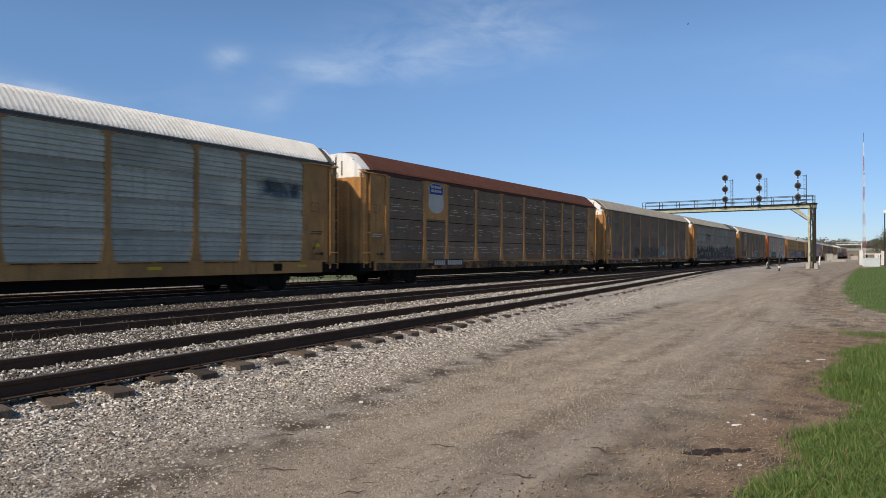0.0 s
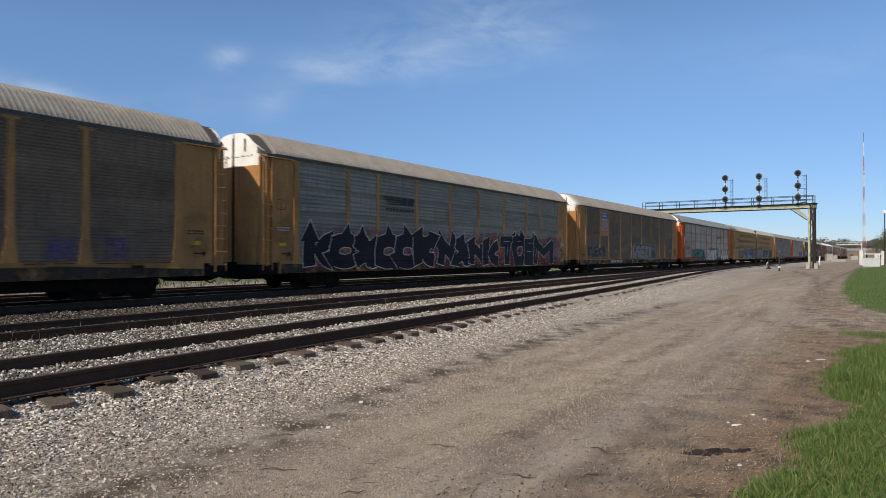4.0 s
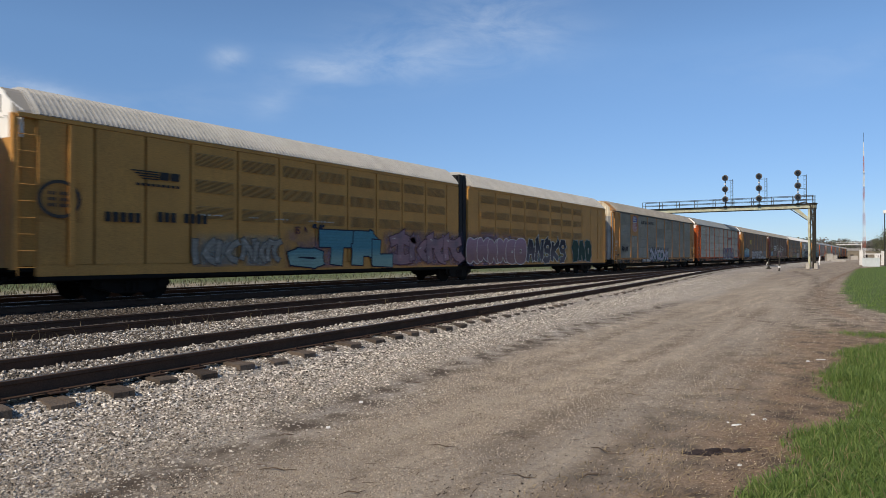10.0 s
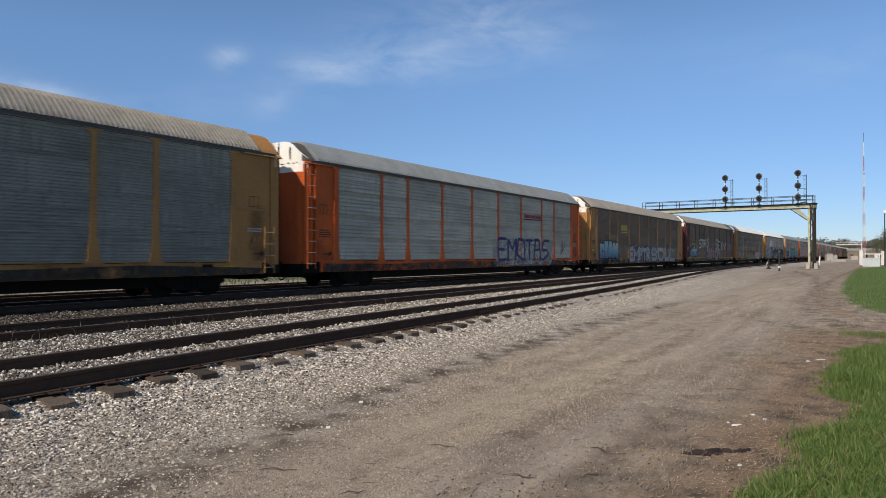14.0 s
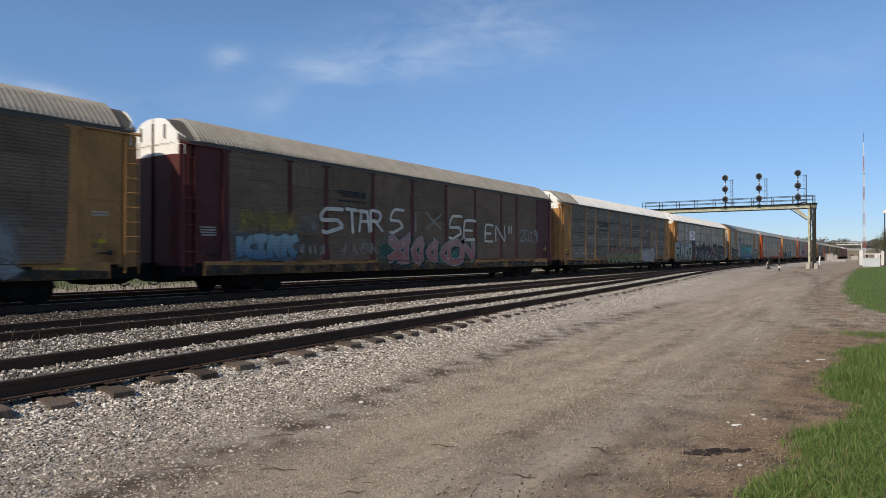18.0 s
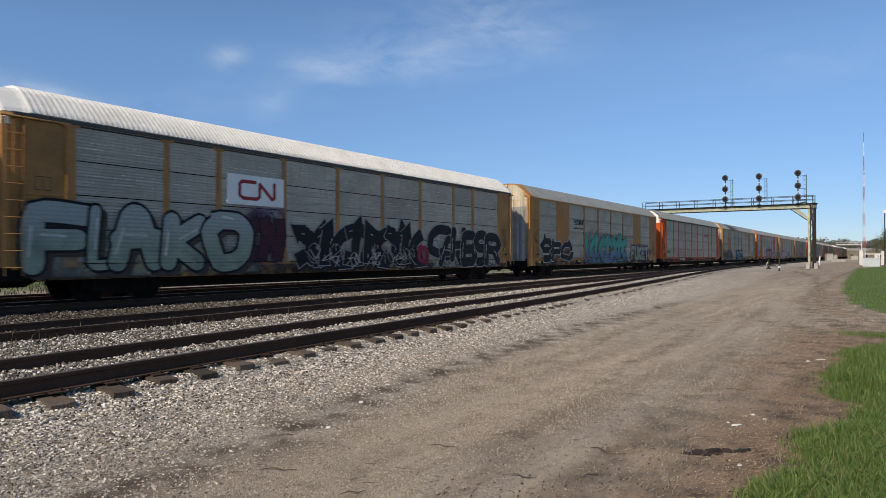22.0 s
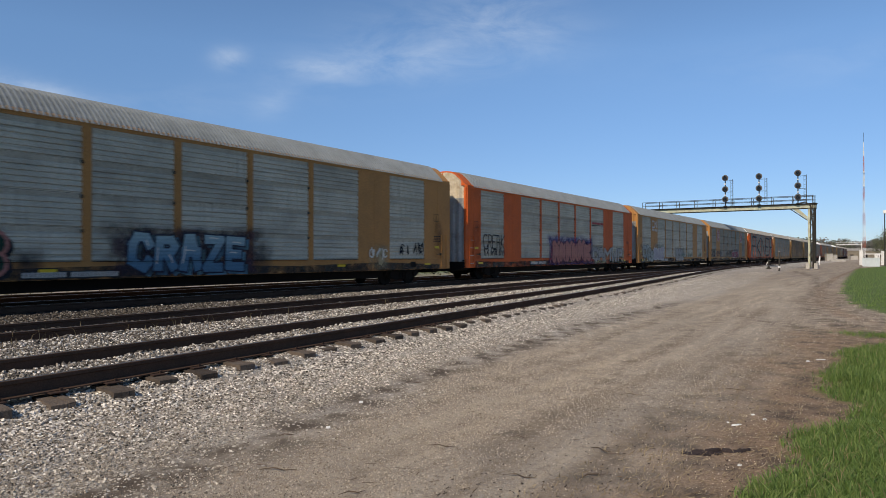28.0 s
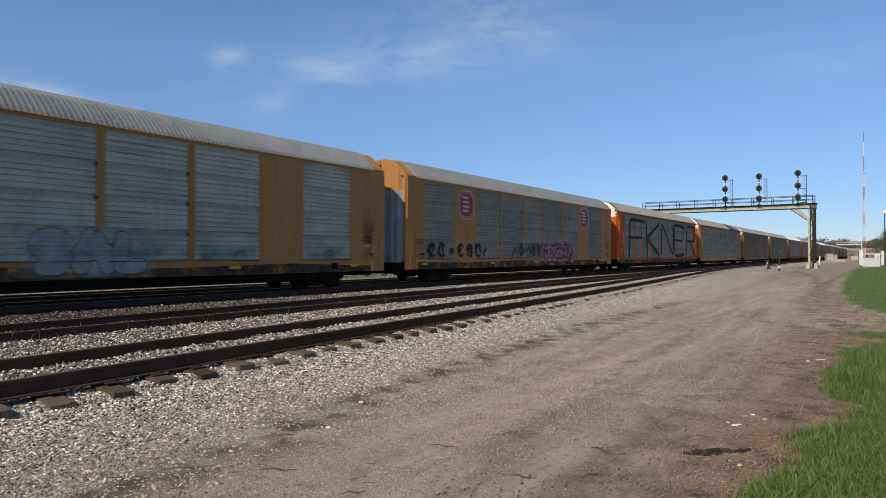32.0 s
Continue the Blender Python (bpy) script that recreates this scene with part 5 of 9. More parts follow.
def car_c(n, paint, roof, label=""):
    """Two short yellow units joined by a black bellows over one shared truck."""
    car = thing("articulated_auto_rack_car", label, "railway car", "cars of the train")
    seams = ((0.0, 0.58, 1.36, 2.08, 3.60, 5.12, 6.95, 8.78, 10.62, 12.45, 14.28, 16.11, 17.94, 19.77, 20.9), (21.78, 22.93, 24.76, 26.55, 28.38, 30.2, 32.05, 33.87, 35.7, 37.5, 39.1, 40.6, 41.3, 42.35))
    for u, ys in enumerate(seams):
        a, b = ys[0], ys[-1]
        part("center_sill", Shape().box(-0.35, 0.35, a + 0.2, b - 0.2, 0.5, 0.95).box(-1.3, 1.3, a + 0.1, b - 0.1, 0.85, 1.0), "black", car)
        part("body_shell", Shape().box(-1.46, 1.30, a + 0.05, b - 0.05, 0.95, 4.95), paint, car)
        part("roof", roof_shape(a + 0.5, b - 0.1 if u == 0 else b - 0.5), roof, car)
        part("roof_end", roof_shape(a + 0.08 if u == 0 else b - 0.5, a + 0.5 if u == 0 else b - 0.08, pitch=9, prof=[(x * 0.985, z - 0.03) for x, z in ROOF]), "roof_grey", car)
        part("side_sill", Shape().box(1.36, 1.44, a + 0.6, b - 0.1, 0.72, 1.02), paint, car)
        part("rub_rail", Shape().box(1.33, 1.43, a + 0.6, b - 0.1, 0.60, 0.715), "black", car, "black rail under the sill")
        part("top_chord", Shape().box(1.36, 1.46, a + 0.1, b - 0.1, 4.84, 4.95), paint, car)
        for i, (c, d) in enumerate(zip(ys, ys[1:])):
            if d - c < 0.7 and u == 0 and i == 0:
                continue
            bay = part("side_panel", Shape().box(1.29, 1.435, c + 0.035, d - 0.035, 1.03, 4.83), paint, car)
            vents = (i >= 5 and i < 13) if u == 0 else (1 <= i <= 8)
            if vents:
                for z in (2.45, 3.3, 4.15):
                    part("vent", vent_shape(round(d - c - 0.36, 2), 0.42), (paint, "yellow_dull"), bay, key=("vent", round(d - c - 0.36, 2)), at=(1.437, c + 0.18, z))
    L = seams[1][-1]
    part("bellows", Shape().box(-1.3, 1.30, 20.85, 21.05, 0.95, 5.4).box(-1.36, 1.36, 21.05, 21.35, 0.95, 5.5).box(-1.30, 1.30, 21.35, 21.42, 0.95, 5.4).box(-1.36, 1.36, 21.42, 21.70, 0.95, 5.5).box(-1.3, 1.3, 21.70, 21.85, 0.95, 5.4), "rubber", car)
    ends(car, L, paint, 4.32, "slit", paint)
    part("corner_post", Shape().box(1.22, 1.40, 0.02, 0.14, 0.9, 4.85).box(1.44, 1.52, 1.36, 1.52, 1.0, 4.80), paint, car)
    part("ladder", ladder_shape(0.75, 4.6, 9), (paint, "rung_lit" if paint == "orange" else paint), car, key="ladder a", at=(1.50, 0.1, 0))
    part("ladder", ladder_shape(0.75, 4.6, 9), (paint, "rung_lit" if paint == "orange" else paint), car, key="ladder a", at=(1.50, L - 0.52, 0))
    for y in (3.4, 21.4, L - 3.4):
        truck(car, y)
    coupling(car, 0.3, -1)
    coupling(car, L - 0.3, 1)
    for y in (23.3, 25.1, 26.9, 28.7, 30.5, 34.0):
        part("reflector", Shape().box(1.446, 1.454, y, y + 0.45, 0.9, 0.99), "reflector", car)
    CARS.append((n, car))
    return car


# where each car's near corner would stand, along the track, at the start
PITCH = 28.65
OFFSET = {-2: -36.4, -1: -7.8, 0: 20.82, 1: 49.36, 2: 77.95, 3: 106.55, 4: 135.2, 5: 163.85, 6: 207.75, 7: 236.4, 8: 265.0, 9: 293.6, 10: 322.5, 11: 351.1, 12: 380.2, 13: 409.1, 14: 438.0, 15: 466.7, 16: 495.3, 17: 524.0}
for k in range(18, 44):
    OFFSET[k] = 524.0 + (k - 17) * 28.7
Y_, O_ = "weathered yellow", "orange"
car_a(-2, "yellow", "panel_mid", "roof_grey", label="yellow auto rack car with grey ribbed side panels")
c_m1 = car_a(-1, "yellow", "panel_light", "roof_white", sheets=4, label="yellow auto rack car, pale blue-grey panels, white roof")
c_0 = car_a(0, "yellow", "panel_brown", "roof_rust", "ribbed", cap="roof_white", label="old yellow auto rack car, brown panels, rust-red roof")
c_1 = car_a(1, "yellow", "panel_brown", "roof_grey", label="yellow auto rack car with dark brown-grey panels, pale roof")
c_2 = car_a(2, "yellow", "panel_mid", "roof_grey", label="yellow auto rack car, grey panels sprayed red and black")
c_3 = car_a(3, "yellow", "panel_brown", "roof_grey", cap="roof_white", label="yellow auto rack car, dark panels, striped shield emblem")
c_4 = car_a(4, "orange", "panel_light", "roof_galv", label="orange auto rack car with pale ribbed panels and graffiti")
c_5 = car_c(5, "mustard", "roof_pale", label="articulated mustard yellow auto rack car, vented sides, graffiti")
c_6 = car_a(6, "yellow_new", "panel_mid", "roof_grey", "panel", cap="yellow_new", label="yellow auto rack car, blue-grey panels, shield and slogan")
c_7 = car_a(7, "orange", "panel_light", "roof_galv", label="orange auto rack car with clean pale ribbed panels")
c_8 = car_a(8, "yellow", "panel_brown", "roof_grey", label="yellow auto rack car, dark panels, blue and white graffiti")
c_9 = car_a(9, "maroon", "panel_brown", "roof_grey", sill="yellow", label="maroon auto rack car, dark panels, large white writing")
c_10 = car_a(10, "yellow", "panel_dark", "roof_white", cap="roof_grey", grey_to=3.2, label="yellow auto rack car, dark grey panels, white roof")
c_11 = car_a(11, "yellow", "panel_tan", "roof_white", "ribbed", cap="roof_white", label="yellow auto rack car, grey panels, large black graffiti")
c_12 = car_b(12, "yellow_new", "panel_light", "roof_galv", label="flush-sided yellow auto rack car, blue-grey panels, teal graffiti")
c_13 = car_a(13, "orange", "panel_light", "roof_galv", label="orange auto rack car with pale ribbed panels, faint tags")
c_14 = car_b(14, "yellow_new", "panel_light", "roof_galv", label="flush-sided yellow auto rack car, pink and blue graffiti")
c_15 = car_b(15, "orange", "panel_light", "roof_galv", label="flush-sided orange auto rack car, pale panels, purple graffiti")
c_16 = car_b(16, "yellow_new", "panel_light", "roof_galv", "gold", "silver", label="flush-sided yellow auto rack car, pale panels, white tags")
c_17 = car_b(17, "yellow_new", "panel_mid", "roof_galv", "gold", "silver", label="flush-sided yellow auto rack car, red octagonal emblems")
# most far cars wear dulled paints in place of distance haze
FAR = {18: ("orange", "panel_mid"), 19: ("yellow", "panel_mid"), 20: ("yellow_dull", "panel_brown"), 21: ("yellow_dull", "panel_dark"), 22: ("orange_dull", "panel_mid")}
rf = random.Random(12)
for k in range(18, 44):
    paint, panel = FAR.get(k, (rf.choice(["yellow_dull", "yellow_dull", "orange_dull", "maroon", "yellow_dull"]), rf.choice(["panel_dark", "panel_mid", "panel_brown", "panel_mid"])))
    lab = "%s auto rack car with %s ribbed panels, far off" % (paint.split("_")[0], {"panel_dark": "dark grey", "panel_mid": "grey", "panel_brown": "brown-grey"}[panel])
    car_a(k, paint, panel, rf.choice(["roof_grey", "roof_galv", "roof_grey", "roof_white"]), sheets=4 if k < 22 else 1, detail=k < 24, label=lab)


# ---- paint on the cars ----
FACE = 1.493
DECO = random.Random(41)


def poly(s, pts, x):
    s.face([(x, y, z) for y, z in pts])


def stroke(s, pts, r, x):
    """A brush stroke of half width r, with blunt, uneven ends."""
    pts = [Vector(p) for p in pts]
    left, right = [], []
    for k, p in enumerate(pts):
        d = (pts[min(k + 1, len(pts) - 1)] - pts[max(0, k - 1)])
        d = d.normalized() if d.length > 1e-6 else Vector((1, 0))
        nrm = Vector((-d.y, d.x))
        left.append(p + nrm * r)
        right.append(p - nrm * r)
    d0, d1 = (pts[0] - pts[1]).normalized(), (pts[-1] - pts[-2]).normalized()
    for k in range(len(pts) - 1):
        poly(s, [right[k], right[k + 1], left[k + 1], left[k]], x)
    poly(s, [left[0], left[0] + d0 * r * 0.5 - (left[0] - right[0]) * 0.25, right[0] + d0 * r * 0.5 + (left[0] - right[0]) * 0.25, right[0]], x)
    poly(s, [right[-1], right[-1] + d1 * r * 0.5 + (left[-1] - right[-1]) * 0.25, left[-1] + d1 * r * 0.5 - (left[-1] - right[-1]) * 0.25, left[-1]], x)


def bent(rnd, a, b, sag):
    a, b = Vector(a), Vector(b)
    n = Vector((-(b - a).y, (b - a).x))
    return [a.lerp(b, t) + n * sag * 4 * t * (1 - t) for t in (0, 0.25, 0.5, 0.75, 1)]


def wild_letters(y0, y1, z0, z1, n, rnd):
    """Strokes of letter-like forms that cannot be read."""
    out = []
    w = (y1 - y0) / n
    lean = rnd.uniform(-0.1, 0.18)
    for k in range(n):
        a, b = y0 + w * (k + 0.05), y0 + w * (k + 0.92)
        lo, hi = z0 + rnd.uniform(0, 0.12) * (z1 - z0), z1 - rnd.uniform(0, 0.16) * (z1 - z0)
        h = hi - lo
        sh = lean * h
        kinds = rnd.choice(("bow", "fork", "fork", "zig", "stem", "hook", "hook", "loop", "zig"))
        L0, L1, R0, R1 = (a, lo), (a + sh, hi), (b, lo), (b + sh, hi)
        mid = ((a + b) / 2 + sh / 2, lo + h * rnd.uniform(0.4, 0.6))
        if kinds == "bow":
            one = [bent(rnd, L0, L1, 0.06), bent(rnd, L1, R1, -0.12), bent(rnd, R1, mid, -0.1), bent(rnd, mid, R0, -0.15)]
        elif kinds == "fork":
            one = [bent(rnd, L0, L1, 0.05), bent(rnd, mid, R1, 0.1), bent(rnd, mid, R0, -0.12)]
        elif kinds == "loop":
            one = [bent(rnd, L0, L1, 0.08), bent(rnd, L1, R1, 0.1), bent(rnd, R1, R0, 0.08), bent(rnd, R0, L0, 0.1)]
        elif kinds == "zig":
            one = [bent(rnd, L0, L1, -0.08), bent(rnd, L1, R0, 0.06), bent(rnd, R0, R1, -0.08)]
        elif kinds == "stem":
            one = [bent(rnd, L1, R1, 0.1), bent(rnd, ((a + b) / 2, lo), ((a + b) / 2 + sh, hi), 0.05), bent(rnd, L0, R0, -0.06)]
        else:
            one = [bent(rnd, R1, L1, 0.2), bent(rnd, L1, mid, 0.3), bent(rnd, mid, R0, -0.35), bent(rnd, R0, L0, -0.15)]
        out.append(one)
    return out


def text_shape(words, y0, y1, z0, z1, x, thick):
    """Words in the built-in letters, fitted to a field of a car's side."""
    cu = bpy.data.curves.new("letters", "FONT")
    cu.extrude = 0.0006
    cu.body, cu.offset, cu.resolution_u, cu.space_character = words, thick, 3, 0.88 if thick > 0.015 else 1.0
    ob = bpy.data.objects.new("letters", cu)
    me = bpy.data.meshes.new_from_object(ob)
    s = Shape()
    co = np.array([v.co for v in me.vertices])
    lo, hi = co.min(0), co.max(0)
    for v in co:
        s.v.append((x + float(v[2]), y0 + (v[0] - lo[0]) / (hi[0] - lo[0]) * (y1 - y0), z0 + (v[1] - lo[1]) / (hi[1] - lo[1]) * (z1 - z0)))
    for p in me.polygons:
        s.f.append(tuple(p.vertices))
        s.m.append(0)
    bpy.data.objects.remove(ob)
    bpy.data.meshes.remove(me)
    return s


def write(name, words, y0, y1, z0, z1, x, thick, mat, car, grow=0.0, tidy=False):
    """Words letter by letter, each a piece of its own, side by side in a field."""
    wide = {"I": 0.5, "!": 0.4, "M": 1.25, "W": 1.4, " ": 0.55, "l": 0.45, "1": 0.7}
    total = sum(wide.get(c, 1.0) for c in words)
    y = y0
    for c in words:
        w = (y1 - y0) * wide.get(c, 1.0) / total
        if c != " ":
            m = w * (0.04 if tidy else -0.05)
            r = random.Random(round(y * 50) + ord(c))
            lift, tilt = (0, 0) if tidy else (r.uniform(-0.05, 0.05) * (z1 - z0), r.uniform(-0.12, 0.12))
            s = text_shape(c, y + m - grow, y + w - m + grow, z0 - grow + lift, z1 + grow + lift, x, thick)
            if tilt:
                cy, cz = y + w / 2, (z0 + z1) / 2
                s.v = [(a, b + (q - cz) * tilt, max(0.63, q + (b - cy) * tilt * 0.8)) for a, b, q in s.v]
            part(name, s, mat, car)
        y += w


def soft_patch(name, y0, y1, z0, z1, x, rnd, ragged=0.35):
    """A patch of sprayed paint that thins out towards an uneven rim."""
    nu, nv = max(12, min(60, round((y1 - y0) / 0.16))), 12
    u, v = np.meshgrid(np.linspace(0, 1, nu), np.linspace(0, 1, nv), indexing="ij")
    seed = rnd.randrange(9999)
    rag = wave(u * (y1 - y0) * 2.2, v * (z1 - z0) * 2.2, 1.6, seed)
    edge_u = np.minimum(u, 1 - u) * (y1 - y0) / 0.38
    edge_v = np.minimum(v * 1.6 + 0.12, 1 - v) * (z1 - z0) / 0.42
    soft = np.clip(np.minimum(edge_u, edge_v) * (1 + ragged * rag) + 0.35 * ragged * np.minimum(rag, 0), 0, 1)
    soft[(u == 0) | (u == 1) | (v == 1)] = 0
    verts = np.stack([np.full_like(u, x), y0 + u * (y1 - y0), z0 + v * (z1 - z0)], -1).reshape(-1, 3)
    ids_ = np.arange(nu * nv).reshape(nu, nv)
    faces = np.stack([ids_[:-1, :-1], ids_[1:, :-1], ids_[1:, 1:], ids_[:-1, 1:]], -1).reshape(-1, 4)
    return verts, faces, soft.ravel()


def haze(car, y0, y1, z0, z1, mat, x=0.0, ragged=0.35):
    """A veil of spray over a field of the car's side."""
    verts, faces, soft = soft_patch("spray_ground", y0, y1, max(0.66, z0), z1, FACE + x, DECO, ragged)
    me = numpy_mesh("spray_ground", verts, faces, [M[mat.replace("g_", "m_")]], smooth=True)
    me.attributes.new("soft", "FLOAT", "POINT").data.foreach_set("value", soft.astype(np.float32))
    ob = new("spray_ground", me)
    ob.parent = car
    return ob


SKELETON = {"A": "001434 0434 1232 3440", "B": "0004243302 0232300000", "C": "4434140301104041", "D": "00042433311000", "E": "440400400002 0232", "F": "000444 0232", "G": "443404034000 0040424222", "H": "0004 4440 0242", "I": "2420", "J": "4441301001 2444",
            "K": "0004 4402 0240", "L": "040040", "M": "00042244 4440", "N": "00044044", "O": "1404013040433414", "P": "00044442020", "Q": "1404003040443414 2240", "R": "00043443320202 1240", "S": "4414030232411000", "T": "0444 2420", "U": "0401104041 4440", "V": "042044",
            "W": "0400224044 4440", "X": "0440 0044", "Y": "042244 2220", "Z": "04440040", "0": "1404013040433414", "1": "132420 1030", "2": "031434430040", "9": "4232131424344340", "!": "2422 2120", "w": "0310223043", "a": "0343404000024"}
BLOCK = {"A": "00142440 0242", "B": "000434433202 324130 0030", "C": "43341403013041", "D": "00043443413000", "E": "44040040 0232", "F": "000444 0232", "G": "4334140301304142 22", "H": "0004 4440 0242", "I": "2420", "J": "444130100102", "K": "0004 4402 0240", "L": "040040",
         "M": "0004224440", "N": "00044044", "O": "14344341301003140414", "P": "00043443320202", "R": "000434433202 2240", "S": "4334140312324130100 01", "T": "0444 2420", "U": "040110304144", "V": "042044", "W": "0410223044", "X": "0440 0044", "Z": "04440040", "Y": "042244 2220"}


def runs_of(c, y0, y1, z0, z1, rnd, table, lean=0.0, loose=0.04):
    """The strokes of one letter as lines of points in a field."""
    out = []
    for run in table.get(c, table["O"]).split():
        if len(run) < 4:
            continue
        pts = []
        for i in range(0, len(run) - 1, 2):
            u, v = int(run[i]) / 4 + rnd.uniform(-loose, loose), int(run[i + 1]) / 4 + rnd.uniform(-loose, loose) * 0.6
            pts.append(Vector((y0 + (y1 - y0) * u + lean * (z1 - z0) * v, z0 + (z1 - z0) * v)))
        out.append(pts)
    return out


def rounded(pts, straight=0.45):
    fine = [pts[0]]
    for k in range(len(pts) - 1):
        p, q = pts[k], pts[k + 1]
        o, e = pts[max(0, k - 1)], pts[min(len(pts) - 1, k + 2)]
        for t in (0.2, 0.4, 0.6, 0.8, 1.0):
            sm = 0.5 * ((2 * p) + (q - o) * t + (2 * o - 5 * p + 4 * q - e) * t * t + (3 * p - o - 3 * q + e) * t ** 3)
            fine.append(sm.lerp(p.lerp(q, t), straight))
    return fine


def skeleton(c, y0, y1, z0, z1, rnd):
    """The strokes of one letter, drawn freehand in a field."""
    return [rounded(p, 0.62) for p in runs_of(c, y0, y1, z0, z1, rnd, SKELETON, rnd.uniform(-0.08, 0.14))]


def fat_stroke(s, pts, r, x, low=0.64):
    """A sprayed stroke of half width r with round ends, as one strip."""
    pts = [Vector(p) for p in pts]
    n = len(pts)
    i = len(s.v)
    for k, p in enumerate(pts):
        d = pts[min(k + 1, n - 1)] - pts[max(0, k - 1)]
        d = d.normalized() if d.length > 1e-6 else Vector((1, 0))
        m = Vector((-d.y, d.x)) * r
        for q in (p + m, p - m):
            s.v.append((x + k * 0.000004, q.x, max(low, q.y)))
    for k in range(n - 1):
        a = i + 2 * k
        s.f.append((a + 1, a + 3, a + 2, a))
        s.m.append(0)
    for p, q in ((pts[0], pts[1]), (pts[-1], pts[-2])):
        d = (p - q).normalized() if (p - q).length > 1e-6 else Vector((1, 0))
        a0 = math.atan2(d.y, d.x)
        poly(s, [(p.x + math.cos(a0 - 1.5708 + 3.1416 * j / 6) * r, max(low, p.y + math.sin(a0 - 1.5708 + 3.1416 * j / 6) * r)) for j in range(7)], x + 0.0001)


def chisel(s, pts, r, x, grow=0.0, flare=1.15, low=0.64):
    """A broad stroke of straight limbs with square, slightly flared ends; grow widens it all round."""
    pts = [Vector(p) for p in pts]
    last, first = len(pts) - 2, len(s.v)
    for k in range(last + 1):
        d = pts[k + 1] - pts[k]
        if d.length < 1e-4:
            continue
        d.normalize()
        m = Vector((-d.y, d.x))
        a, b = pts[k] - d * (r * 0.72 + grow), pts[k + 1] + d * (r * 0.72 + grow)
        ra, rb = (r * (flare if k == 0 else 1.0) + grow), (r * (flare if k == last else 1.0) + grow)
        poly(s, [(q.x, max(low, q.y)) for q in (a - m * ra, b - m * rb, b + m * rb, a + m * ra)], x + k * 0.00004)
        i = len(s.v)
        if first < i - 4:
            s.f.append((i - 7, i - 4, i - 1, i - 6))
            s.m.append(0)


def spike(s, at, way, r, x, grow=0.0):
    """A pointed arrow head at the end of a limb."""
    d = Vector(way).normalized()
    m = Vector((-d.y, d.x))
    at = Vector(at)
    pts = [at - d * r * 0.2 - m * (r * 1.7 + grow), at + d * (r * 2.6 + grow * 2.2), at - d * r * 0.2 + m * (r * 1.7 + grow), at + d * (r * 0.5)]
    poly(s, [(q.x, max(0.64, q.y)) for q in pts[:3]], x)


